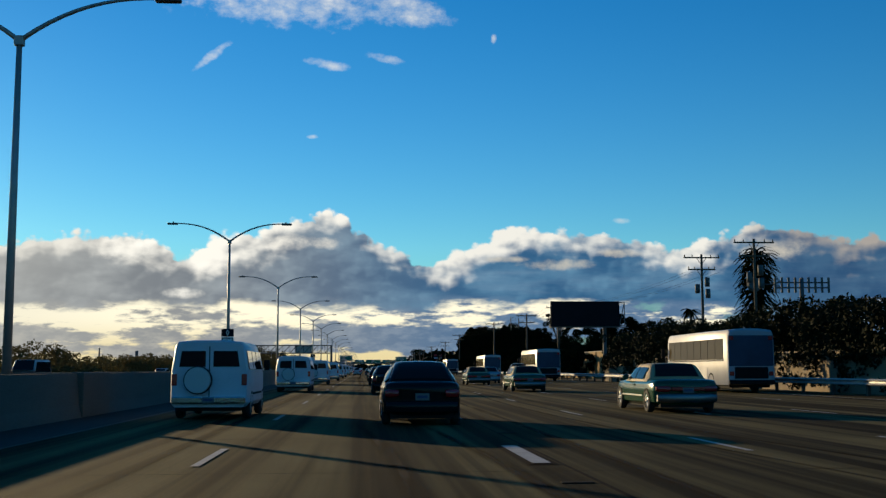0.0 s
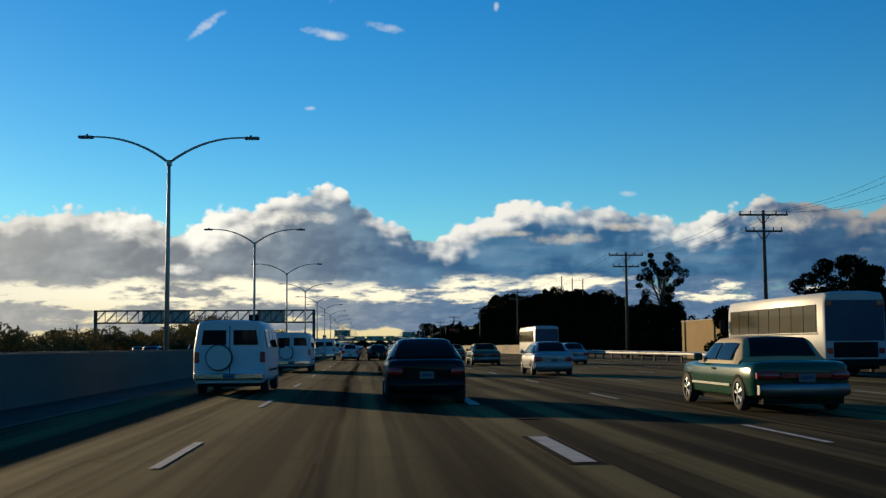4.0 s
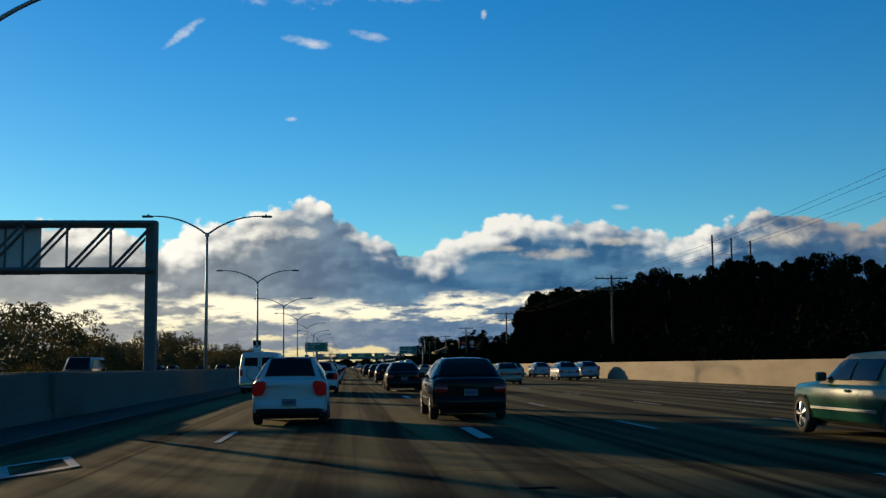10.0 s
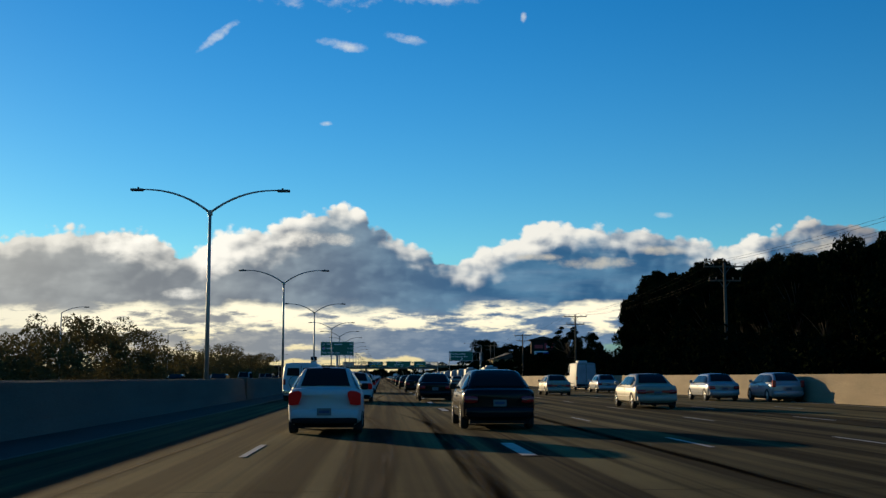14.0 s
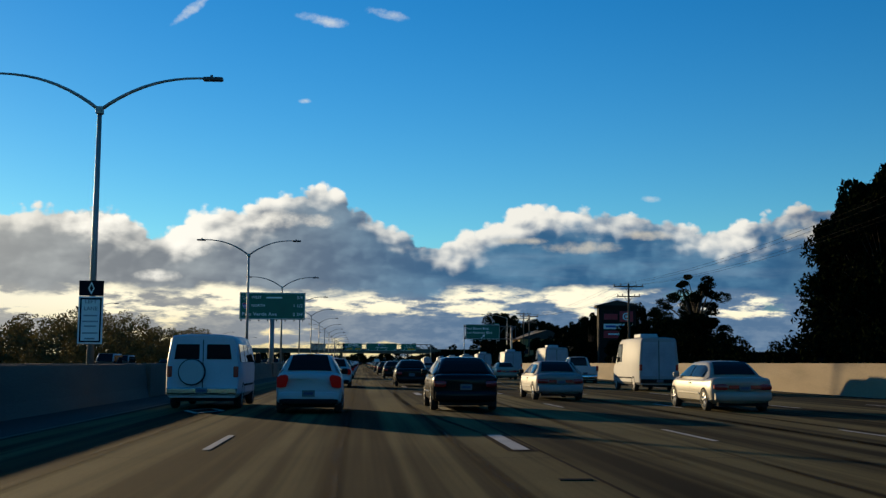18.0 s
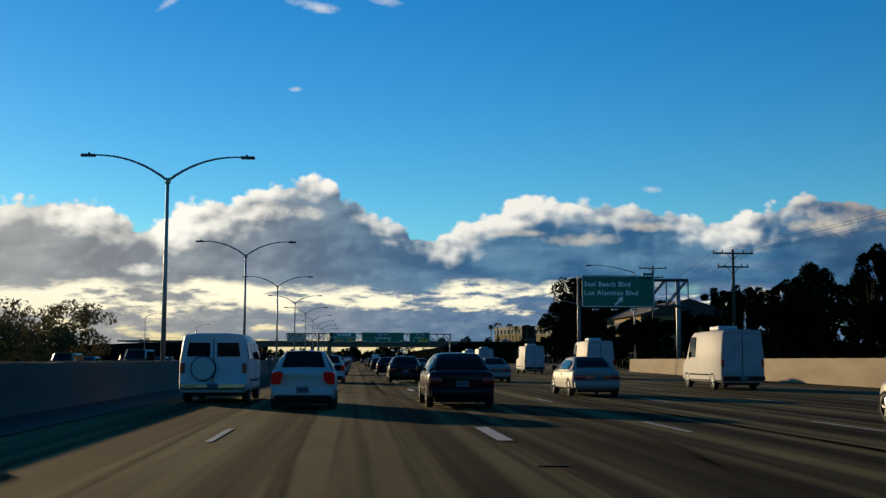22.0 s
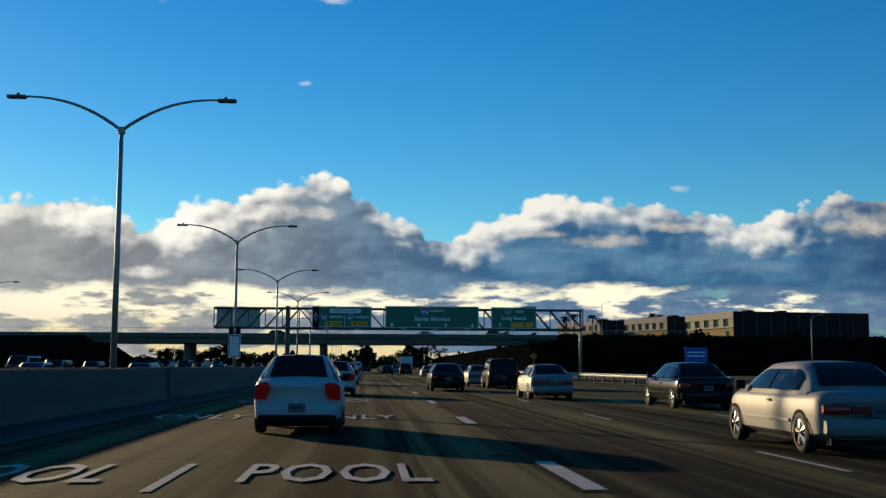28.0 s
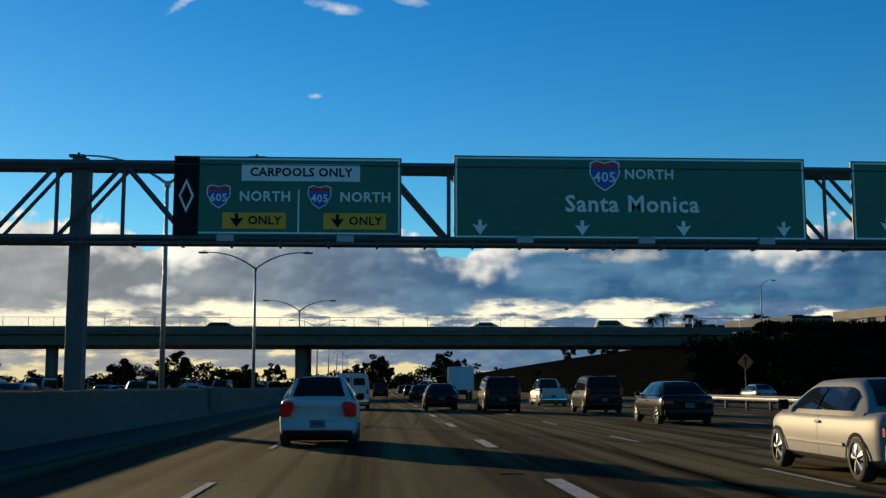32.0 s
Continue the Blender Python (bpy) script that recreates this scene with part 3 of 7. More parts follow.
    grey = mix(step(s2, 0.4, 0.65, 0.0, 0.5), grey, mix(left, (0.20, 0.28, 0.38), (0.48, 0.46, 0.40)))
    warm = mix(step(v, 20.0, 110.0), (0.74, 0.62, 0.33), (0.98, 0.91, 0.68))
    low = mix(lit, grey, warm)
    zone = step(op("ADD", op("ADD", v, op("MULTIPLY", op("SUBTRACT", n2, 0.5), 70.0)), op("MULTIPLY", op("SUBTRACT", s2, 0.5), 30.0)), 112.0, 134.0)
    col = mix(zone, low, col)
    hole = op("MULTIPLY", step(noise_at(0.008, 0.02, 5, 0.5, 7.7), 0.60, 0.68), step(u, 850.0, 1000.0))
    hole = op("MULTIPLY", hole, op("SUBTRACT", 1.0, zone))
    hole = op("MULTIPLY", hole, step(v, 25.0, 60.0))
    alpha = op("MULTIPLY", bank, op("SUBTRACT", 1.0, op("MULTIPLY", hole, 0.35)))
    haze = op("MULTIPLY", step(u, -60.0, 330.0, 0.62, 0.0), step(v, 60.0, 330.0, 0.45, 1.0))
    col = mix(haze, col, (0.50, 0.49, 0.44))

    # loose wisps higher up: (across, height, half width, half height, lean)
    for cu_, cv, ru, rv, lean in ((377, 612, 42, 13, 0.75), (608, 598, 52, 12, -0.12), (716, 612, 40, 12, -0.2), (1187, 291, 22, 7, 0.0),
                                  (573, 453, 14, 6, 0.0), (932, 655, 7, 14, 0.3), (520, 742, 260, 72, -0.05), (760, 712, 90, 34, -0.2)):
        du = op("SUBTRACT", u, float(cu_))
        dv = op("SUBTRACT", op("SUBTRACT", v, float(cv)), op("MULTIPLY", du, lean))
        a = op("DIVIDE", du, float(ru))
        b = op("DIVIDE", dv, float(rv))
        r2 = op("ADD", op("MULTIPLY", a, a), op("MULTIPLY", b, b))
        f = op("ADD", op("SUBTRACT", 1.0, r2), op("MULTIPLY", op("SUBTRACT", noise_at(0.022, 0.03, 6, 0.62, cu_ * 0.37), 0.5), 3.0))
        w = step(f, 0.0, 1.7, 0.0, 0.78)
        col = mix(op("MULTIPLY", w, op("SUBTRACT", 1.0, bank)), col, mix(step(f, 0.6, 1.6), (0.52, 0.56, 0.58), (0.86, 0.84, 0.76)))
        alpha = op("MAXIMUM", alpha, w)

    em, tr, mx, out = n.new("ShaderNodeEmission"), n.new("ShaderNodeBsdfTransparent"), n.new("ShaderNodeMixShader"), n.new("ShaderNodeOutputMaterial")
    l.new(col, em.inputs["Color"])
    em.inputs["Strength"].default_value = 1.12
    l.new(alpha, mx.inputs[0])
    l.new(tr.outputs[0], mx.inputs[1])
    l.new(em.outputs[0], mx.inputs[2])
    l.new(mx.outputs[0], out.inputs[0])
    return m


CLOUD_Y = 4650
backdrop = link("backdrop", [(-2300, CLOUD_Y, -1), (3000, CLOUD_Y, -1), (3000, CLOUD_Y, 1900), (-2300, CLOUD_Y, 1900)], [(0, 1, 2, 3)], cloud_material())
tagged(backdrop, "evening cloud banks with lit tops over a yellow horizon", "clouds", kind="structure")

# low hills on the horizon, distance haze put into their pale colour
verts, faces = [], []
for i in range(81):
    x = -2000 + i * 50
    h = 9 + 14 * noise.noise((x * 0.002, 3.1, 0)) + 12 * noise.noise((x * 0.008, 7.7, 0)) + 14 * math.exp(-((x + 500) / 500) ** 2)
    verts += [(x, 3900, -1), (x, 4000, max(3, h)), (x, 4300, max(3, h) * 0.8)]
for i in range(80):
    k = 3 * i
    faces += [(k, k + 3, k + 4, k + 1), (k + 1, k + 4, k + 5, k + 2)]
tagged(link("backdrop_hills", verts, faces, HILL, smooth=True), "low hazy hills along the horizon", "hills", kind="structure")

# unseen dark ridge, added behind the start to keep bright low sky off rear windows
verts = [(x, y, z) for x in (-900, -450, 0, 450, 900) for y, z in ((-380, -1), (-400, 20), (-440, 22))]
faces = [(k, k + 1, k + 4, k + 3) for j in range(4) for k in (3 * j, 3 * j + 1)]
tagged(link("backdrop_sky_block", verts, faces, EARTH, smooth=True), "plain dark ridge added behind to block the low sky", "ridge", kind="structure")


# ---- sign gantries ----
def bar(name, p, q, r, material, parent, label=""):
    """A square steel bar from p to q."""
    bm = bmesh.new()
    add_tube(bm, [p, q], r, 4)
    return part(name, bm, material, parent, label)


def truss(parent, x0, x1, z0, z1, material, depth=1.0, bay=2.2, r=0.11, turn=1000.0):
    """A box girder; its diagonals lean the other way beyond the place called turn."""
    for y in (-depth / 2, depth / 2):
        bar("top_chord", (x0, y, z1), (x1, y, z1), r * 1.25, material, parent)
        bar("bottom_chord", (x0, y, z0), (x1, y, z0), r * 1.25, material, parent)
    count = max(1, round((x1 - x0) / bay))
    w = (x1 - x0) / count
    for k in range(count + 1):
        x = x0 + k * w
        bar("upright", (x, -depth / 2, z0), (x, -depth / 2, z1), r * 0.6, material, parent)
        bar("cross_tie", (x, -depth / 2, z1), (x, depth / 2, z1), r * 0.6, material, parent)
        if k < count:
            lo, hi = (z1, z0) if x > turn else (z0, z1)
            bar("diagonal", (x, -depth / 2, lo), (x + w, -depth / 2, hi), r * 0.7, material, parent)
            bar("diagonal", (x, depth / 2, lo), (x + w, depth / 2, hi), r * 0.6, material, parent)


def panel(name, parent, x0, x1, z0, z1, y, material, label="", border=WHITE_PAINT, thick=0.07):
    bm = bmesh.new()
    add_box(bm, x0, x1, y, y + thick, z0, z1, 0.02)
    ob = part(name, bm, material, parent, label)
    if border:
        t, g, f = 0.06, 0.06, y - 0.006
        for a, b, c, d in ((x0 + g, x1 - g, z1 - g - t, z1 - g), (x0 + g, x1 - g, z0 + g, z0 + g + t), (x0 + g, x0 + g + t, z0 + g + t, z1 - g - t), (x1 - g - t, x1 - g, z0 + g + t, z1 - g - t)):
            box("border", (a, b, f, f + 0.008, c, d), border, ob)
    for k in range(int((z1 - z0) / 0.9)):
        zz = z0 + 0.45 + 0.9 * k
        box("stiffener", (x0 + 0.05, x1 - 0.05, y + thick, y + thick + 0.06, zz - 0.03, zz + 0.03), SIGN_BACK, ob)
    return ob


def arrow_down(parent, x, y, z, s, material):
    pts = [(-0.12, 0.5), (0.12, 0.5), (0.12, 0.1), (0.5, 0.22), (0, -0.5), (-0.5, 0.22), (-0.12, 0.1)]
    v = [(x + a * s, y, z + b * s) for a, b in pts]
    return link("arrow", v, [(0, 1, 2, 6), (2, 3, 4), (2, 4, 6), (4, 5, 6)], material, parent)


def shield(parent, x, y, z, s, number, interstate=True):
    pts = [(-0.5, 0.42), (-0.3, 0.5), (0, 0.42), (0.3, 0.5), (0.5, 0.42), (0.52, 0.05), (0.3, -0.35), (0, -0.55), (-0.3, -0.35), (-0.52, 0.05)]
    plate = link("route_shield", [(x + a * s * 1.1, y, z + b * s * 1.1) for a, b in pts], [tuple(range(10))], WHITE_PAINT, parent, "route shield")
    link("shield_field", [(x + a * s, y - 0.004, z + b * s) for a, b in pts], [tuple(range(10))], BLUE_SIGN if interstate else GREEN_SIGN, plate)
    if interstate:
        link("shield_band", [(x + a * s * 0.97, y - 0.008, z + b * s) for a, b in ((-0.5, 0.26), (0.5, 0.26), (0.5, 0.40), (0.3, 0.48), (0, 0.40), (-0.3, 0.48), (-0.5, 0.40))], [tuple(range(7))], RED_SIGN, plate)
    lettering("number", number, s * 0.52, WHITE_PAINT, plate, x, y - 0.012, z - 0.1 * s, bold=0.008)
    return plate


def far_side_gantry():
    g = base("sign_gantry", 0, 341)
    tagged(g, "grey steel truss gantry over the opposing lanes, signs seen from behind", "sign gantry")
    for x in (-9.8, -52.0):
        bm = bmesh.new()
        add_box(bm, x - 0.28, x + 0.28, -0.3, 0.3, -0.05, 8.7, 0.04)
        part("column", bm, DARK_STEEL, g)
    truss(g, -52.2, -9.6, 6.2, 8.55, DARK_STEEL, 1.0, 2.15)
    for x0, x1, z0, z1 in ((-43.2, -34.0, 6.0, 8.75), (-20.9, -15.4, 6.05, 8.7)):
        panel("sign_panel", g, x0, x1, z0, z1, 0.56, SIGN_BACK, "bare grey back of a sign panel", None)
        for k in range(int((x1 - x0) / 1.1)):
            box("bracket", (x0 + 0.4 + 1.1 * k, x0 + 0.5 + 1.1 * k, 0.50, 0.56, z0, z1), DARK_STEEL, g)
    for x in (-10.3, -51.4):
        box("end_plate", (x - 0.35, x + 0.35, -0.6, 0.6, 6.05, 6.25), DARK_STEEL, g)


far_side_gantry()


def main_gantry():
    g = base("sign_gantry", 0, 997)
    tagged(g, "steel truss gantry with three large green overhead signs", "sign gantry")
    bm = bmesh.new()
    add_box(bm, -11.05, -10.45, -0.35, 0.35, -0.05, 9.5, 0.05)
    part("column", bm, DARK_STEEL, g)
    tube("column", [(30.2, 0, -0.05), (30.2, 0, 9.4)], [0.2, 0.2], GALV, g, sides=12)
    truss(g, -20.8, 30.5, 6.55, 9.25, DARK_STEEL, 1.0, 2.3, 0.12, -10.9)
    panel("sign_panel", g, -20.6, -14.6, 6.7, 9.3, 0.56, SIGN_BACK, "bare grey back of a sign panel", None)
    # walkway rail and lamps under the signs
    box("walkway", (-11, 30, -1.25, -1.05, 6.28, 6.36), DARK_STEEL, g)
    for k in range(24):
        x = -10.4 + 1.72 * k
        box("hanger", (x - 0.04, x + 0.04, -1.3, -0.5, 6.22, 6.40), DARK_STEEL, g)
    for x in (-5.4, -1.2, 5.2, 9.6, 14.0, 20.5):
        box("sign_light", (x - 0.3, x + 0.3, -1.3, -1.0, 6.36, 6.62), SIGN_BACK, g, "floodlight under the sign", 0.03)
    y = -0.62
    s1 = panel("sign_panel", g, -7.35, 0.8, 6.68, 9.55, y, GREEN_SIGN, "green carpool lane sign with black diamond strip")
    f = y - 0.012
    box("black_strip", (-7.35, -6.45, f, f + 0.01, 6.68, 9.55), BLACK_PAINT, s1)
    d = [(-6.9 + a, f - 0.004, 8.1 + b) for a, b in ((0, 0.62), (0.27, 0), (0, -0.62), (-0.27, 0), (0, 0.44), (0.19, 0), (0, -0.44), (-0.19, 0))]
    link("diamond", d, [(0, 1, 5, 4), (1, 2, 6, 5), (2, 3, 7, 6), (3, 0, 4, 7)], WHITE_PAINT, s1)
    box("white_strip", (-4.95, -0.7, f, f + 0.01, 8.66, 9.28), WHITE_PAINT, s1)
    lettering("lettering", "CARPOOLS ONLY", 0.43, BLACK_PAINT, s1, -2.82, f - 0.006, 8.97, bold=0.012)
    box("divider", (-2.93, -2.87, f, f + 0.01, 6.75, 8.35), WHITE_PAINT, s1)
    for x, num in ((-5.75, "605"), (-2.15, "405")):
        shield(s1, x, f - 0.004, 8.1, 0.75, num)
        lettering("lettering", "NORTH", 0.5, WHITE_PAINT, s1, x + 1.65, f, 8.08, bold=0.012)
        box("yellow_strip", (x + 0.15, x + 2.4, f, f + 0.01, 6.92, 7.5), YELLOW_SIGN, s1)
        arrow_down(s1, x + 0.65, f - 0.006, 7.22, 0.5, BLACK_PAINT)
        lettering("lettering", "ONLY", 0.42, BLACK_PAINT, s1, x + 1.65, f - 0.006, 7.21, bold=0.01)
    s2 = panel("sign_panel", g, 2.7, 15.75, 6.6, 9.68, y, GREEN_SIGN, "wide green overhead sign with white lettering")
    shield(s2, 8.25, f, 9.0, 1.0, "405")
    lettering("lettering", "NORTH", 0.5, WHITE_PAINT, s2, 9.9, f, 9.02, bold=0.012)
    lettering("lettering", "Santa Monica", 0.86, WHITE_PAINT, s2, 9.25, f, 7.9, bold=0.018)
    for k in range(4):
        arrow_down(s2, 3.65 + 3.74 * k, f, 7.03, 0.56, WHITE_PAINT)
    s3 = panel("sign_panel", g, 17.5, 23.9, 6.62, 9.62, y, GREEN_SIGN, "green overhead sign with a yellow lane strip")
    shield(s3, 19.9, f, 9.0, 0.9, "22", False)
    lettering("lettering", "WEST", 0.46, WHITE_PAINT, s3, 21.6, f, 9.0, bold=0.012)
    lettering("lettering", "Long Beach", 0.7, WHITE_PAINT, s3, 20.7, f, 8.1, bold=0.016)
    arrow_down(s3, 18.8, f, 7.2, 0.55, WHITE_PAINT)
    box("yellow_strip", (20.3, 23.4, f, f + 0.01, 6.85, 7.5), YELLOW_SIGN, s3)
    arrow_down(s3, 22.2, f - 0.006, 7.2, 0.5, BLACK_PAINT)
    tab = box("exit_tab", (22.0, 23.8, y, y + 0.06, 9.3, 9.75), GREEN_SIGN, s3)
    box("bar", (22.2, 23.6, y - 0.01, y, 9.45, 9.58), WHITE_PAINT, tab)


main_gantry()


def post_sign():
    g = base("guide_sign", -10.1, 652)
    tagged(g, "green distance sign on one thick steel post in the median", "road sign")
    tube("post", [(0, 0, -0.05), (0, 0, 6.2)], [0.27, 0.27], GALV, g, sides=14)
    box("crossbeam", (-3.2, 3.2, 0.08, 0.28, 6.25, 6.5), GALV, g)
    box("crossbeam", (-3.2, 3.2, 0.08, 0.28, 8.4, 8.6), GALV, g)
    box("bracket", (-0.2, 0.2, 0.0, 0.26, 5.9, 9.0), GALV, g)
    s = panel("sign_panel", g, -3.75, 3.75, 6.2, 9.3, -0.02, GREEN_SIGN, "green panel with white lettering")
    f = -0.034
    for k in range(8):
        box("light_bracket", (-3.55 + k, -3.43 + k, -0.55, -0.05, 6.0, 6.16), DARK_STEEL, g)
    shield(s, -3.1, f, 8.72, 0.55, "22", False)
    shield(s, -3.1, f, 7.78, 0.6, "605")
    lettering("lettering", "WEST", 0.42, WHITE_PAINT, s, -2.4, f, 8.72, align="LEFT", bold=0.01)
    box("bar", (-0.7, 1.1, f, f + 0.01, 8.62, 8.80), WHITE_PAINT, s)
    lettering("lettering", "NORTH", 0.42, WHITE_PAINT, s, -2.4, f, 7.78, align="LEFT", bold=0.01)
    lettering("lettering", "Palo Verde Ave", 0.58, WHITE_PAINT, s, -3.45, f, 6.8, align="LEFT", bold=0.012)
    for z, t in ((8.72, "3/4"), (7.78, "1 1/2"), (6.8, "2 3/4")):
        lettering("lettering", t, 0.5, WHITE_PAINT, s, 3.45, f, z, align="RIGHT", bold=0.012)


post_sign()


def exit_sign():
    g = base("exit_sign", 0, 758)
    tagged(g, "green exit sign on a steel frame beside the exit lane", "road sign")
    tube("column", [(32.2, 0.4, -0.05), (32.2, 0.4, 9.4)], [0.24, 0.22], GALV, g, sides=12)
    tube("column", [(22.1, 0.4, -0.05), (22.1, 0.4, 9.6)], [0.09, 0.09], GALV, g)
    truss(g, 22.0, 33.0, 6.6, 9.2, DARK_STEEL, 0.8, 2.2, 0.1)
    s = panel("sign_panel", g, 22.3, 29.6, 6.45, 9.6, -0.5, GREEN_SIGN, "green panel with white lettering and an up-right arrow")
    f = -0.514
    lettering("lettering", "Seal Beach Blvd", 0.68, WHITE_PAINT, s, 22.55, f, 8.7, align="LEFT", bold=0.014)
    lettering("lettering", "Los Alamitos Blvd", 0.68, WHITE_PAINT, s, 22.55, f, 7.85, align="LEFT", bold=0.014)
    pts = [(-0.42, -0.3), (-0.3, -0.42), (0.15, 0.03), (0.3, -0.12), (0.4, 0.4), (-0.12, 0.3), (0.03, 0.15)]
    link("arrow", [(26.0 + a * 1.1, f, 7.05 + b * 1.1) for a, b in pts], [(0, 1, 2, 6), (2, 3, 4), (2, 4, 6), (4, 5, 6)], WHITE_PAINT, s)
    tab = box("exit_tab", (28.4, 29.5, -0.5, -0.44, 9.3, 9.85), GREEN_SIGN, s)
    box("bar", (28.55, 29.35, -0.515, -0.5, 9.5, 9.65), WHITE_PAINT, tab)
    for k in range(4):
        box("sign_light", (23.2 + 1.9 * k, 23.8 + 1.9 * k, -1.5, -1.1, 6.1, 6.28), SIGN_BACK, g, "", 0.03)
        box("light_arm", (23.46 + 1.9 * k, 23.54 + 1.9 * k, -1.1, -0.3, 6.2, 6.26), DARK_STEEL, g)


exit_sign()


FADED = mat("faded_grey_lettering", (0.33, 0.33, 0.35), 0.6, var=0.15, scale=3, fine=20, bump=0)


def carpool_board(y):
    g = base("carpool_sign", POLE_X, y - 0.2)
    tagged(g, "white carpool sign with a dark diamond top on a lamp post", "road sign", "carpool signs")
    panel("notice_panel", g, -0.46, 0.46, 1.95, 3.75, -0.02, WHITE_PAINT, "white panel", BLACK_PAINT, 0.03)
    top = box("diamond_panel", (-0.46, 0.46, -0.02, 0.01, 3.77, 4.35), BLACK_PAINT, g, "black panel with a white diamond", 0.01)
    d = [(a, -0.026, 4.06 + b) for a, b in ((0, 0.24), (0.12, 0), (0, -0.24), (-0.12, 0), (0, 0.15), (0.075, 0), (0, -0.15), (-0.075, 0))]
    link("diamond", d, [(0, 1, 5, 4), (1, 2, 6, 5), (2, 3, 7, 6), (3, 0, 4, 7)], WHITE_PAINT, top)
    lettering("lettering", "LEFT", 0.2, FADED, g, 0, -0.032, 3.55, bold=0.006)
    lettering("lettering", "LANE", 0.2, FADED, g, 0, -0.032, 3.28, bold=0.006)
    for z, w in ((3.02, 0.3), (2.8, 0.34), (2.62, 0.26), (2.36, 0.34), (2.15, 0.22)):
        box("bar", (-w * 0.85, w * 0.85, -0.032, -0.02, z - 0.028, z + 0.028), FADED, g)
    for z in (2.3, 4.0):
        box("strap", (-0.2, 0.2, 0.0, 0.1, z - 0.03, z + 0.03), GALV, g)
    return g


board = carpool_board(84.4)
for y in (226.0, 412.0, 567.0, 930.5):
    copy_thing(board, pose(POLE_X, y - 0.2, 0))


WORD_WHITE = mat("faded_road_lettering", (0.36, 0.34, 0.29), 0.8, var=0.6, scale=2.2, fine=22, bump=0.2, spec=0.2)


def paint_word(text, x, y):
    lettering("lettering", text, 0.82, WORD_WHITE, markings, x, y, 0.02, rx=0, stretch=3.9, depth=0.0, bold=0.012, label="worn white word painted on the lane")


for x in (-0.35, -4.1):
    for t, y in (("CAR", 839.5), ("POOL", 856.6), ("ONLY", 871.5)):
        paint_word(t, x, y)
for x, y in ((-4.1, 554.0), (-4.1, 884.0), (-0.35, 885.0), (-4.1, 300.0)):
    p = [(a, b) for a, b in ((0, 1.7), (0.55, 0), (0, -1.7), (-0.55, 0), (0, 1.25), (0.40, 0), (0, -1.25), (-0.40, 0))]
    link("diamond", [(x + a, y + b, 0.02) for a, b in p], [(0, 1, 5, 4), (1, 2, 6, 5), (2, 3, 7, 6), (3, 0, 4, 7)], LINE_WHITE, markings, "worn white diamond outline")


def small_sign(x, y, z, w, h, material, diamond, name, label):
    g = base(name, x, y)
    tagged(g, label, "road sign")
    bm = bmesh.new()
    if diamond:
        add_box(bm, -w / 2, w / 2, -0.03, 0, -w / 2, w / 2, 0.01)
        bmesh.ops.rotate(bm, verts=bm.verts, cent=(0, 0, 0), matrix=Matrix.Rotation(radians(45), 3, "Y"))
        bmesh.ops.translate(bm, verts=bm.verts, vec=(0, 0, z))
    else:
        add_box(bm, -w / 2, w / 2, -0.03, 0, z - h / 2, z + h / 2, 0.01)
    s = part("sign_panel", bm, material, g)
    if diamond:
        box("bar", (-0.06, 0.06, -0.04, -0.032, z - 0.35, z + 0.3), BLACK_PAINT, s)
        arrow_down(s, 0, -0.04, z + 0.3, -0.5, BLACK_PAINT)
    else:
        for k in range(2):
            box("bar", (-w * 0.38, w * 0.38, -0.04, -0.032, z - 0.2 + 0.35 * k, z - 0.08 + 0.35 * k), WHITE_PAINT, s)
    for dx in ((0,) if diamond else (-w / 3, w / 3)):
        box("post", (dx - 0.05, dx + 0.05, 0.005, 0.1, -0.3, z + h / 2 - 0.05), WOOD, g)


small_sign(32.0, 1052, 3.4, 1.05, 1.0, ORANGE_SIGN, True, "warning_sign", "orange diamond warning sign on a wooden post")
small_sign(32.5, 950, 2.6, 2.3, 1.4, BLUE_SIGN, False, "service_sign", "blue roadside service sign on two posts")

for x, y, z in ((39.2, 840, 0), (42.0, 888, 0), ):
    arm_lamp(x, y, z)
arm_lamp(52.8, 942, 0, 10.2)
arm_lamp(79.8, 1036, 1.0, 9.0, 1, 1.6)
arm_lamp(63.5, 1136.5, 9.6, 8.4, 1, 1.8)
arm_lamp(35.0, 786.3, 0, 12.2, -1, 5.5)
for x, y in ((-46, 560), (-46, 640), (-46, 720), (-46, 900), (-46, 980)):
    arm_lamp(x, y, 0, 10.5, 1)


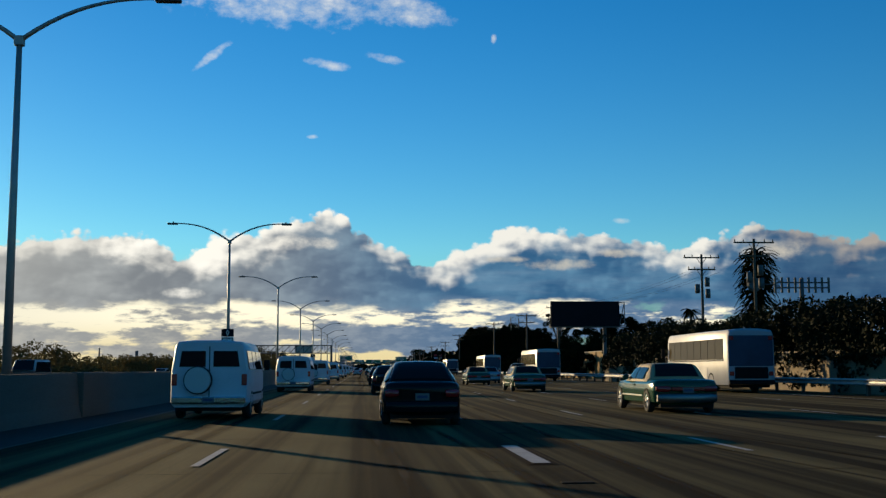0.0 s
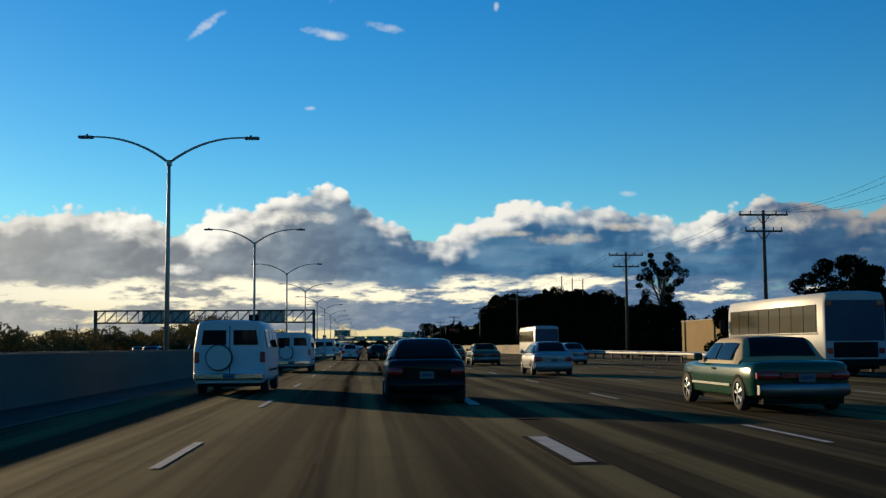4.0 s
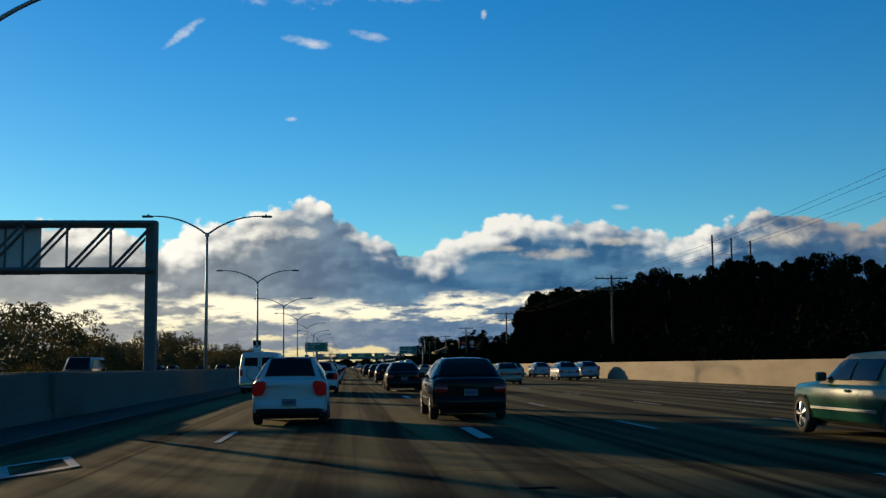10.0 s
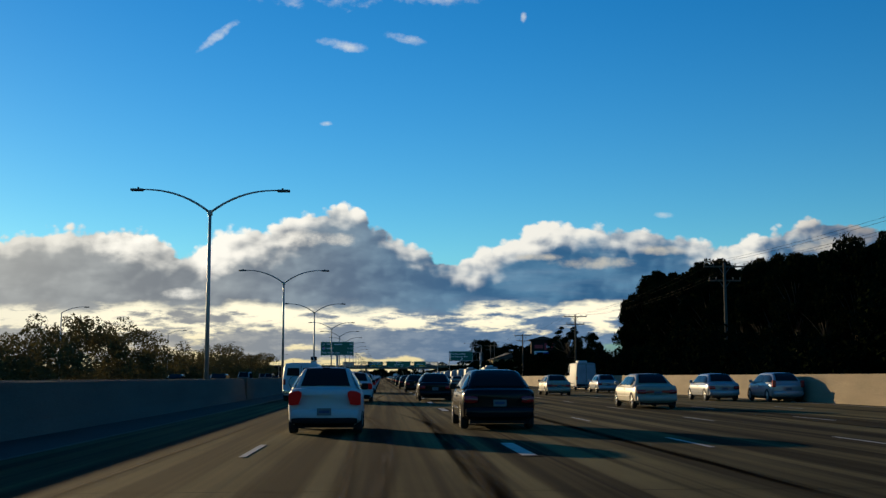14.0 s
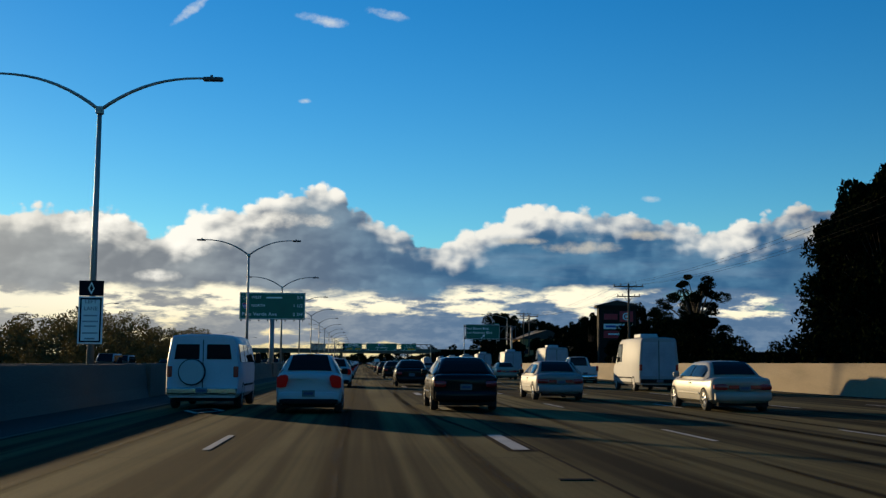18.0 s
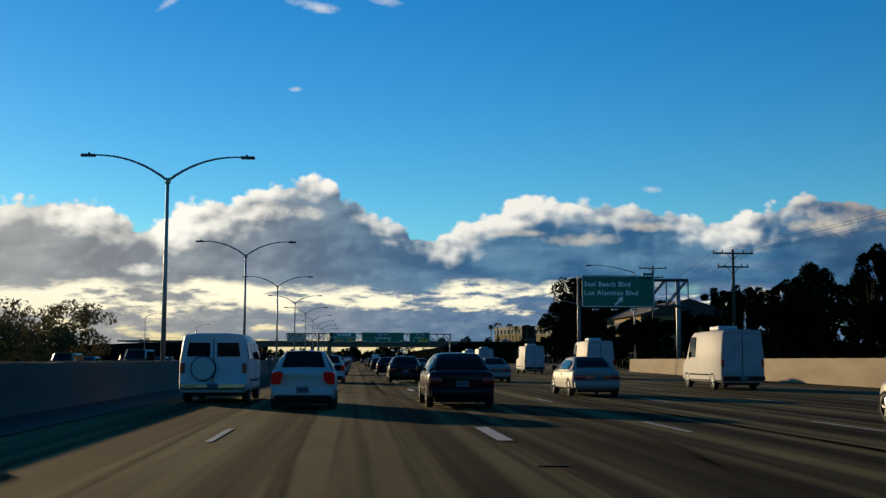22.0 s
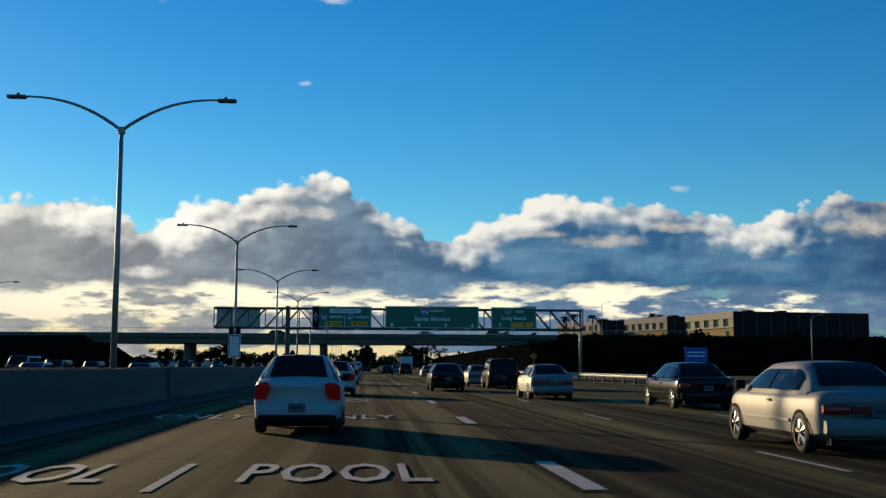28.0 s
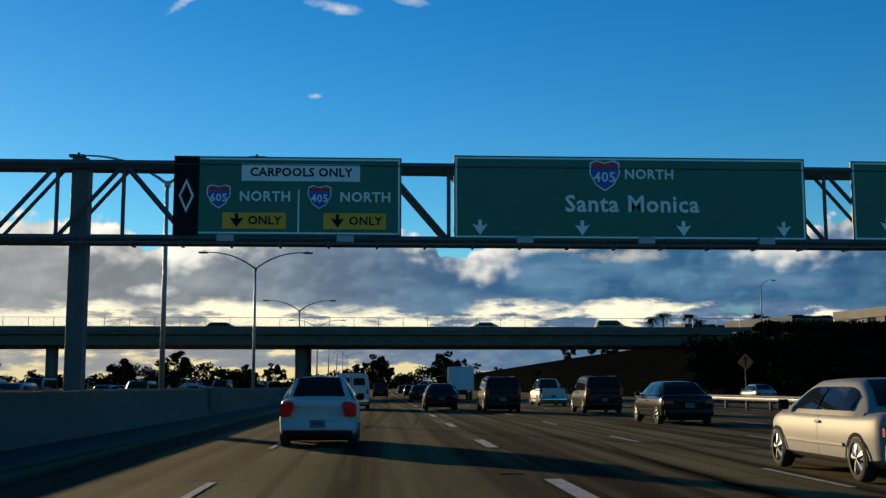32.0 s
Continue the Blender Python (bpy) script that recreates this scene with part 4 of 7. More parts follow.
# ---- overpass ----
def overpass():
    YB0, YB1 = 1092.0, 1108.0
    g = base("overpass", 0, 0)
    tagged(g, "grey concrete road bridge across the freeway with a mesh fence", "bridge", kind="structure")
    x0, x1 = -62.0, 44.0
    box("girder", (x0, x1, YB0 + 0.6, YB1 - 0.6, 6.3, 7.6), CONCRETE, g, "", 0.1)
    box("deck", (x0, x1, YB0, YB1, 7.6, 8.0), CONCRETE, g, "", 0.05)
    for y in (YB0, YB1 - 0.25):
        box("parapet", (x0 - 30, x1 + 30, y, y + 0.25, 8.0, 8.6), CONCRETE, g, "", 0.03)
    rail = box("fence_rail", (x0 - 30, x1 + 30, YB0 + 0.1, YB0 + 0.14, 9.65, 9.7), GALV, g)
    post = box("fence_post", (-0.03, 0.03, YB0 + 0.09, YB0 + 0.15, 8.6, 9.7), GALV, g)
    post.location = (x0, 0, 0)
    for k in range(1, 55):
        again(post, x0 - 28 + 3.0 * k, 0, 0)
    bm = bmesh.new()
    for k in range(330):
        x = x0 - 30 + k * 0.5
        add_tube(bm, [(x, YB0 + 0.12, 8.6), (x + 0.8, YB0 + 0.12, 9.65)], 0.008, 3, False)
        add_tube(bm, [(x + 0.8, YB0 + 0.12, 8.6), (x, YB0 + 0.12, 9.65)], 0.008, 3, False)
    part("fence_mesh", bm, GALV, g)
    for x in (-9.6, -40.0):
        for y in (YB0 + 3.5, YB1 - 3.5):
            tube("pier", [(x, y, -0.06), (x, y, 6.4)], [0.75, 0.75], CONCRETE, g, sides=16)
    for s, xe in ((-1, x0), (1, x1)):
        # slope takes the near-black bank colour for the shade under the bridge
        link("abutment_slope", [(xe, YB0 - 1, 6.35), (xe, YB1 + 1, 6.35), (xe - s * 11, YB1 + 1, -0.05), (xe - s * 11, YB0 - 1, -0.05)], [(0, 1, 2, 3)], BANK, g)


overpass()


def mound(name, pts, label):
    """A smooth bank: grid of (x, y, z) rows."""
    k = len(pts[0])
    v = [p for row in pts for p in row]
    f = [(j * k + i, j * k + i + 1, (j + 1) * k + i + 1, (j + 1) * k + i) for j in range(len(pts) - 1) for i in range(k - 1)]
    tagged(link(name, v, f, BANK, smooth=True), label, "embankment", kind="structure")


mound("ground_bank_right", [[(x0 + dx, y, max(-0.1, h * z)) for i, (dx, z) in
      enumerate(((0, -0.02), (3, 0.35), (7, 0.85), (12, 1.0), (30, 1.0), (60, 1.02), (300, 1.1), (700, 1.2)))]
      for y, x0, h in ((1030, 42, -0.1), (1046, 40, 0.2), (1054, 38, 3.0), (1064, 36, 6.6), (1074, 36, 7.7), (1091, 45, 7.9), (1109, 45, 7.9), (1140, 34, 7.9), (1210, 34, 8.0), (1480, 34, 7.5))],
      "dark grassy bank that rises to the overpass")
mound("ground_bank_left", [[(-62 - dx, y, h * z) for dx, z in ((-12, 0.0), (0, 1), (20, 0.97), (60, 0.7), (120, 0.35), (260, 0.0))] for y, h in ((1074, 0.0), (1090, 7.9), (1110, 7.9), (1126, 0.0))],
      "earth ramp that carries the side road to the bridge")


# ---- utility poles and wires ----
def utility_pole(x, y, h=11.4, gear=False):
    g = base("utility_pole", x, y)
    tagged(g, "dark wooden utility pole with transformer gear" if gear else "dark wooden utility pole with crossarms", "utility pole", "utility poles")
    tube("pole", [(0, 0, -0.1), (0, 0, h)], [0.19, 0.12], WOOD, g)
    for z, w in ((h - 0.35, 1.9), (h - 1.6, 1.45)):
        arm = box("crossarm", (-w, w, -0.06, 0.06, z - 0.07, z + 0.07), WOOD, g)
        for k in (-1, -0.55, 0.55, 1):
            tube("insulator", [(k * w * 0.95, 0, z + 0.07), (k * w * 0.95, 0, z + 0.3)], [0.05, 0.06], DARK_STEEL, arm, sides=6)
        bar("brace", (0.5, 0.05, z - 0.05), (0.05, 0.05, z - 0.7), 0.03, DARK_STEEL, g)
        bar("brace", (-0.5, 0.05, z - 0.05), (-0.05, 0.05, z - 0.7), 0.03, DARK_STEEL, g)
    if gear:
        for z, dx in ((h - 3.4, 0.55), (h - 4.6, 0.6), (h - 4.1, -0.5)):
            tube("transformer", [(dx, 0, z), (dx, 0, z + 0.95)], [0.27, 0.27], DARK_STEEL, g, sides=10)
    return g


UP = [(36, 99), (35.4, 113), (31.3, 176), (30.2, 203), (28.5, 240), (28.0, 322), (30.3, 409), (30.5, 495), (31.5, 577), (33.5, 660), (34.6, 749), (40.9, 799)]
first_pole = utility_pole(*UP[2])
for x, y in UP:
    if y in (99, 113):
        utility_pole(x, y, 13.2, True)
    elif y == 799:
        utility_pole(x, y, 14.2)
    elif y != 176:
        copy_thing(first_pole, pose(x, y, 0))
wires = base("power_lines", 0, 0)
tagged(wires, "thin dark power lines strung between the wooden poles", "power lines")
for (xa, ya), (xb, yb) in zip(UP[1:], UP[2:]):
    for k in (-1.8, -1.0, 1.0, 1.8):
        pts = [(xa + k + (xb - xa) * f, ya + (yb - ya) * f, 11.3 - 4 * 1.0 * f * (1 - f)) for f in [i / 10 for i in range(11)]]
        tube("wire", pts, 0.011, TAR, wires, sides=3)


# tall net poles of a driving range behind the wood
net = base("range_net", 66.5, 470)
tagged(net, "tall dark poles of a driving-range net behind the trees", "net poles")
for x in (-3.4, 0, 3.4):
    tube("pole", [(x, 0, -0.1), (x, 0, 22.8 - 0.15 * x)], [0.22, 0.16], WOOD, net)
for z in (14, 17, 20, 22):
    tube("cable", [(-3.4, 0, z), (0, 0, z - 0.1), (3.4, 0, z)], 0.03, DARK_STEEL, net, sides=3)


# ---- trees ----
def leaf_mesh(name, clumps, per, size, seed, material, parent, label=""):
    """Many small leaf blades scattered through clumps (x, y, z, rx, ry, rz)."""
    r = np.random.RandomState(seed)
    vs = []
    for cx, cy, cz, a, b, c in clumps:
        d = r.normal(size=(per, 3))
        d /= np.linalg.norm(d, axis=1)[:, None]
        rad = r.uniform(0.35, 1.0, size=(per, 1)) ** 0.6
        p = d * rad * np.array([a, b, c]) + np.array([cx, cy, cz])
        u = r.normal(size=(per, 3))
        u /= np.linalg.norm(u, axis=1)[:, None]
        w = np.cross(u, r.normal(size=(per, 3)))
        w /= np.linalg.norm(w, axis=1)[:, None]
        s = size * r.uniform(0.5, 1.3, size=(per, 1))
        vs.append(np.stack([p - u * s, p + u * s, p + w * s * 0.95], axis=1).reshape(-1, 3))
    v = np.concatenate(vs)
    count = len(v) // 3
    me = bpy.data.meshes.new(name)
    me.from_pydata(v.tolist(), [], np.arange(count * 3).reshape(-1, 3).tolist())
    me.materials.append(material)
    ob = new(name, me)
    ob.parent = parent
    if label:
        ob["label"] = label
    return ob


def tree(seed, h, spread, trunk, count, per, leaf=0.3, material=None, airy=1.0, label="", stems=5):
    r = random.Random(seed)
    g = base("tree", 0, 0)
    tagged(g, label, "tree")
    bm = bmesh.new()
    add_tube(bm, [(0, 0, -0.2), (0.1, 0, h * trunk * 0.5), (0.25, 0.1, h * trunk)], [h * 0.028, h * 0.021, h * 0.016], 8)
    tips = []
    for k in range(stems):
        a = k * 2 * math.pi / stems + r.uniform(-0.5, 0.5)
        q = r.uniform(0.25, 0.9) * spread
        z = h * r.uniform(trunk + 0.12, 0.92)
        tip = (math.cos(a) * q, math.sin(a) * q, z)
        add_tube(bm, [(0.25, 0.1, h * trunk * 0.95), (tip[0] * 0.45, tip[1] * 0.45, (z + h * trunk) / 2), tip], [h * 0.013, h * 0.008, h * 0.003], 6)
        tips.append(tip)
    clumps = []
    for k in range(count):
        if k < len(tips):
            x, y, z = tips[k]
        else:
            f = r.uniform(trunk * 0.8, 0.97)
            width = spread * math.sin(math.pi * min(1, max(0.05, (f - trunk * 0.6) / (1.05 - trunk * 0.6)))) ** 0.6
            a, q = r.uniform(0, 2 * math.pi), math.sqrt(r.uniform(0.05, 1)) * width
            x, y, z = math.cos(a) * q, math.sin(a) * q, f * h
            add_tube(bm, [(0.2, 0.08, h * trunk + (z - h * trunk) * 0.35), (x * 0.55, y * 0.55, h * trunk + (z - h * trunk) * 0.75), (x, y, z)], [h * 0.006, h * 0.004, h * 0.002], 4, False)
        s = spread * r.uniform(0.16, 0.34) * airy
        clumps.append((x, y, z, s, s, s * r.uniform(0.55, 0.9)))
    part("trunk", bm, BARK, g, smooth=True)
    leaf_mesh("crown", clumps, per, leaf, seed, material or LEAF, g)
    return g


def plant(model, x, y, s, turn, sz=1.0, z=0.0, label=""):
    m = pose(x, y, z, 0, 0, turn) @ Matrix.Diagonal((s, s, s * sz, 1))
    o = copy_thing(model, m)
    if label:
        o["label"] = label
    return o


broad = tree(1, 13, 5.6, 0.22, 46, 300, 0.26, label="dense dark broadleaf tree beside the freeway")
broad.matrix_basis = pose(45, 224, 0) @ Matrix.Diagonal((0.72, 0.72, 0.72, 1))
broad2 = tree(2, 13, 4.6, 0.2, 46, 290, 0.26, label="dense dark evergreen tree with a ragged crown")
broad2.matrix_basis = pose(51, 232, 0) @ Matrix.Diagonal((0.7, 0.7, 0.74, 1))
lacy = tree(3, 20, 6.0, 0.42, 36, 260, 0.24, airy=0.72, label="tall lacy eucalyptus with clumped foliage", stems=9)
lacy.matrix_basis = pose(62.5, 350, 0) @ Matrix.Diagonal((0.9, 0.9, 1.05, 1))
bush = tree(4, 5.0, 3.6, 0.12, 30, 200, 0.24, LEAF_DRY, label="olive brush on the far side of the freeway", stems=7)
bush.matrix_basis = pose(-44, 380, 0)
shrub = tree(5, 5.2, 3.4, 0.14, 28, 200, 0.26, label="dark shrub behind the freeway wall", stems=6)
shrub.matrix_basis = pose(33, 246, 0)
thin_tree = tree(6, 13, 5.2, 0.22, 30, 90, 0.5, label="distant dark tree beyond the bridge")
thin_tree.matrix_basis = pose(-120, 1300, 0)
r = random.Random(8)
# right-hand wood: a deep band behind the wall, taller towards its far end
WOOD_Y = (352, 380, 410, 440, 466, 490, 520, 546, 575, 600, 632, 668)
WOOD_H = (8.5, 9.0, 10.5, 13.0, 15.6, 14.2, 15.5, 18.6, 17.8, 18.8, 21.6, 23.6)
for row in range(3):
    for k in range(40):
        y = 354 + k * 7.9 + r.uniform(-2, 2) + 2.6 * row
        h = float(np.interp(y, WOOD_Y, WOOD_H)) * r.uniform(0.86, 1.06) * (0.82, 1.0, 1.04)[row]
        x = (56.5, 60.5, 67.0)[row] + 0.24 * h + r.uniform(-1.2, 1.2)
        plant(broad if (k + row) % 2 else broad2, x, min(y, 664), h / 13 * 1.12, r.uniform(0, 360), r.uniform(1.32, 1.5))
cl = []
for k in range(620):
    y = 228 + r.random() * 430
    h = (3.2 + 1.4 * math.sin(y * 0.17) + r.uniform(-0.6, 1.2)) * (0.7 if y < 262 else 1)
    cl.append((27.5 + r.uniform(0, 7) + (3.5 if y < 285 else 0) - (2.5 if 420 < y < 540 else 0) + (5 if y > 560 else 0), y, r.uniform(0.3, 1.0) * h, 1.3, 1.5, 1.0))
hedge = new("hedge")
tagged(hedge, "dense dark undergrowth behind the freeway wall", "hedge", kind="stuff")
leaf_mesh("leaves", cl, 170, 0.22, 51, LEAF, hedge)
for x, y, s in ((68.5, 666, 1.8), (75, 655, 1.9), (82, 668, 1.8)):
    plant(broad, x, y, s, r.uniform(0, 360), 1.38, label="very tall dense dark tree at the edge of the wood")
plant(lacy, 46.3, 674, 0.95, 40, 0.70, label="spreading tree with thin foliage against the sky")
for x, y, s in ((40, 655, 0.6), (38, 675, 0.55), (50, 712, 0.7), (55, 730, 0.6), (44, 742, 0.5), (62, 745, 0.6), (37, 745, 0.5),
                (36, 780, 0.5), (37, 792, 0.55), (44, 790, 0.6), (52, 700, 0.9), (60, 715, 0.9)):
    plant(shrub if s < 0.62 else broad2, x, y, s * (2.2 if s < 0.62 else 1), r.uniform(0, 360))
for x, y, s in ((40, 850, 1.28), (45, 856, 1.3), (49, 846, 1.05), (37, 846, 0.9), (52, 860, 1.1), (55, 866, 1.2), (60, 876, 1.15), (47, 868, 1.25), (58, 858, 1.0)):
    plant(broad, x, y, s, r.uniform(0, 360), 1.32, label="tall dark clump of trees beside the exit ramp")
for x, y, s in ((58.5, 803, 0.9), (58.5, 826, 1.0), (50, 790, 0.8), (64, 800, 0.9), (70, 815, 1.0), (62, 775, 0.9), (48, 772, 0.8), (56, 760, 0.85)):
    plant(broad2, x, y, s, r.uniform(0, 360), 1.35)
for x, y, s in ((47, 748, 0.85), (54, 738, 0.95), (51, 768, 0.85), (58, 752, 0.95), (47, 782, 0.75), (64, 735, 1.05), (66, 765, 1.0), (56, 784, 0.9)):
    plant(broad2 if y % 3 else broad, x, y, s, r.uniform(0, 360), 1.45)
for x, y, s in ((43, 700, 1.0), (46, 708, 1.0), (49, 714, 1.05), (41, 690, 0.95), (52, 716, 1.0), (37.5, 812, 0.9), (39.4, 808, 0.8), (38.4, 803, 0.8), (39.2, 799, 0.8), (39, 822, 1.3)):
    plant(shrub, x, y, s, r.uniform(0, 360))
for x, y, s in ((40, 214, 1.0), (43, 220, 1.1), (46, 214, 1.1), (49, 226, 1.2), (53, 222, 1.1), (44, 232, 1.0), (57, 236, 1.2), (62, 250, 1.2), (66, 262, 1.2)):
    plant(shrub, x, y, s, r.uniform(0, 360))
for k, y in enumerate((147, 153, 160, 167, 174, 181, 188, 194, 207)):
    plant(shrub, 29.0 + 0.5 * (k % 2), y, 0.62 + 0.06 * (k % 3), r.uniform(0, 360))
for x, y, s in ((41, 171, 0.92), (45, 178, 0.85), (38, 160, 0.6), (52, 186, 0.7), (37, 200, 0.55)):
    plant(broad, x, y, s, r.uniform(0, 360), 1.1)
# trees before the wood, behind the ivy wall
for k in range(14):
    plant(shrub, r.uniform(30, 36), 34 + k * 7.4, r.uniform(0.75, 0.95), r.uniform(0, 360))
for x, y, s in ((52, 150, 0.6), (56, 165, 0.55), (48, 178, 0.6), (60, 190, 0.7), (66, 140, 0.6), (50, 205, 0.7), (58, 112, 0.5)):
    plant(broad2, x, y, s, r.uniform(0, 360))
# left side: brush along the far verge, then scattered trees in the distance
cl = []
for k in range(420):
    y = 70 + r.random() * 275
    h = 3.4 + 0.9 * math.sin(y * 0.083) + 0.5 * math.sin(y * 0.31) + r.uniform(-0.6, 0.6)
    cl.append((-44 - r.uniform(0, 9), y, r.uniform(0.15, 1.0) * h, 1.6, 2.2, 0.9))
for k in range(1250):
    y = 335 + r.random() * 515
    h = 7.0 + 2.4 * math.sin(y * 0.045) + 1.3 * math.sin(y * 0.19) + r.uniform(-1.0, 1.0)
    h *= min(1.0, 0.45 + (y - 335) / 150) * (1.0 + 0.35 * max(0, min(1, (y - 740) / 60)))
    cl.append((-41 - r.uniform(0, 12), y, r.uniform(0.15, 1.0) * h, 1.7, 2.0, 1.3))
brush = new("brush")
tagged(brush, "olive brush along the far verge, hazy in low sun", "brush", kind="stuff")
leaf_mesh("leaves", cl, 110, 0.28, 52, LEAF_DRY, brush)
cl = []
for k in range(900):
    f = r.random()
    y = 1042 + f * 34
    x = 41 + r.random() ** 1.4 * 170
    cl.append((x, y, float(np.interp(y, (1046, 1054, 1064, 1076), (0.2, 3.0, 6.6, 7.6))) + 0.25, 1.7, 1.6, 0.6))
for k in range(260):
    y = 1046 + r.random() * 40
    cl.append((36 + r.random() * 9, y, r.uniform(0.1, 1.0) * float(np.interp(y, (1046, 1054, 1064, 1076), (0.3, 2.6, 5.6, 7.0))), 1.5, 1.5, 0.8))
far = []
for k in range(700):
    x = r.uniform(-330, 260)
    if abs(x) < 14:
        continue
    h = 7.5 + 2.5 * math.sin(x * 0.06) + 1.5 * math.sin(x * 0.23)
    far.append((x, 1400 + r.uniform(0, 30), r.uniform(0.1, 1.0) * h, 3.4, 2.5, 1.7))
for k in range(60):
    far.append((r.uniform(-18, 18), 1520 + r.uniform(0, 8), r.uniform(0.1, 1) * 7, 3.0, 2.5, 1.8))
woods = new("far_woods")
tagged(woods, "dark line of distant trees across the horizon", "woods", kind="stuff")
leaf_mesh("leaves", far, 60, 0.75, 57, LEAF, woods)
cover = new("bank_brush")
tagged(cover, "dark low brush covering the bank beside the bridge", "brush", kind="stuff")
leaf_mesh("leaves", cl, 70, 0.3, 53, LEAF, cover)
for k in range(18):
    plant(thin_tree, -r.uniform(90, 260), r.uniform(330, 1000), r.uniform(0.4, 0.6), r.uniform(0, 360), label="distant dark tree beyond the opposing lanes")
for k in range(30):
    plant(thin_tree, r.uniform(-160, 90) - (0 if k % 2 else 30), r.uniform(1180, 1480), r.uniform(0.4, 0.8), r.uniform(0, 360), label="distant dark tree beyond the bridge")
for k in range(16):
    plant(thin_tree, 40 + k * 9 + r.uniform(-3, 3), r.uniform(1100, 1300), r.uniform(0.35, 0.55), r.uniform(0, 360), 1.0, 7.0, label="dark tree on the bank beyond the bridge")


def palm(x, y, h, z=0.0, shaggy=False, crown=1.0):
    g = base("palm_tree", x, y, z)
    tagged(g, "shaggy palm with a thick skirt of dead fronds" if shaggy else "slender palm with a small round crown", "palm tree")
    tube("trunk", [(0, 0, -0.2), (0.1, 0, h * 0.5), (0, 0, h)], [0.28, 0.2, 0.16], BARK, g)
    rr = random.Random(int(x * 7 + y))
    v, f = [], []
    for k in range(int(34 * crown) if not shaggy else 420):
        a = rr.uniform(0, 2 * math.pi)
        up = rr.uniform(-0.5, 1.0)
        z0 = h if not shaggy else h * rr.uniform(0.5, 1.0)
        L = rr.uniform(1.1, 1.7) * (1.75 if shaggy else crown)
        prev = None
        for i in range(5):
            t = i / 4
            px, pz = L * t, z0 + up * L * t * 0.9 - 1.3 * L * t * t * 0.6
            w = 0.16 * (1 - t) + 0.05
            s = len(v)
            v += [(math.cos(a) * px - math.sin(a) * w, math.sin(a) * px + math.cos(a) * w, pz), (math.cos(a) * px + math.sin(a) * w, math.sin(a) * px - math.cos(a) * w, pz - 0.1)]
            if prev is not None:
                f.append((prev, prev + 1, s + 1, s))
            prev = s
    link("fronds", v, f, LEAF, g)


palm(49, 134, 16.0, shaggy=True)
for x, y, h in ((52, 190, 8.5), (56, 196, 8.2), (44, 146, 9), (54, 712, 8)):
    palm(x, y, h)
for x, y, h in ((76.5, 1262, 9.6), (80.5, 1265, 10.8), (86.5, 1260, 10.2), (91, 1266, 9.0), (122, 1306, 13.4), (126, 1309, 13.0)):
    palm(x, y, h + 3.5, 7.0, crown=1.6)


def cell_mast():
    g = base("antenna_mast", 51, 125)
    tagged(g, "grey steel phone mast with a wide rack of panel antennas", "antenna mast")
    tube("mast", [(0, 0, -0.1), (0, 0, 11.7)], [0.35, 0.25], DARK_STEEL, g, sides=10)
    bar("rack", (-3.3, 0, 10.6), (3.3, 0, 10.6), 0.08, DARK_STEEL, g)
    bar("rack", (-3.3, 0, 11.2), (3.3, 0, 11.2), 0.08, DARK_STEEL, g)
    for k in range(9):
        x = -3.2 + 0.8 * k
        box("antenna", (x - 0.13, x + 0.13, -0.2, -0.06, 10.0, 11.8), DARK_STEEL, g, "", 0.03)
    bm = bmesh.new()
    bmesh.ops.create_cone(bm, cap_ends=True, segments=14, radius1=0.9, radius2=0.75, depth=0.35, matrix=Matrix.Translation((-5.6, 0, 11.0)) @ Matrix.Rotation(radians(80), 4, "X"))
    part("dish", bm, DARK_STEEL, g)
    bar("dish_arm", (-5.6, 0.1, 11), (-3.3, 0, 11), 0.06, DARK_STEEL, g)


cell_mast()


def billboard():
    g = base("billboard", 25.2, 124)
    tagged(g, "large dark billboard seen from its unlit side on a steel post", "billboard")
    tube("post", [(2.3, 0.6, -0.1), (2.3, 0.6, 6.2)], [0.22, 0.22], DARK_STEEL, g, sides=14)
    box("face", (-4.0, 3.9, -0.2, 0.1, 6.1, 8.9), BLACK_PAINT, g, "dark face", 0.03)
    box("frame", (-4.1, 4.0, 0.1, 0.3, 6.0, 6.3), DARK_STEEL, g)
    box("catwalk", (-4.1, 4.7, -1.1, -0.25, 5.9, 5.98), DARK_STEEL, g)
    for k in range(4):
        x = -3.2 + 2.2 * k
        bar("stay", (x, 0.3, 6.1), (x, 1.3, 8.6), 0.05, DARK_STEEL, g)
    for z in (6.2, 7.5, 8.8):
        bar("side_frame", (3.9, 0, z), (4.8, 1.2, z), 0.05, DARK_STEEL, g)
    bar("side_frame", (4.8, 1.2, 6.1), (4.8, 1.2, 8.9), 0.05, DARK_STEEL, g)
    bar("side_frame", (3.9, 0, 6.2), (4.8, 1.2, 8.8), 0.05, DARK_STEEL, g)


billboard()

# ivy-covered wall on the right at the start
ivy_wall = box("wall_ivy", (26.0, 26.4, 12, 118, -0.06, 2.3), WALL_TAN)
tagged(ivy_wall, "tan block wall overgrown with dark ivy", "wall", kind="structure")
rr = random.Random(31)
cl = []
for k in range(1000):
    y = 12 + rr.random() * 106
    top = 4.9 + 0.4 * math.sin(y * 0.21)
    z = rr.uniform(1.7, top) if rr.random() < 0.9 else rr.uniform(0.2, 1.8)
    cl.append((26.1 + (rr.uniform(-0.35, 0.1) if z < 2.4 else rr.uniform(-0.3, 3.2)), y, z, 0.6, 1.0, 0.5))
ivy = new("ivy")
tagged(ivy, "thick dark ivy hanging over the wall", "ivy", kind="stuff")
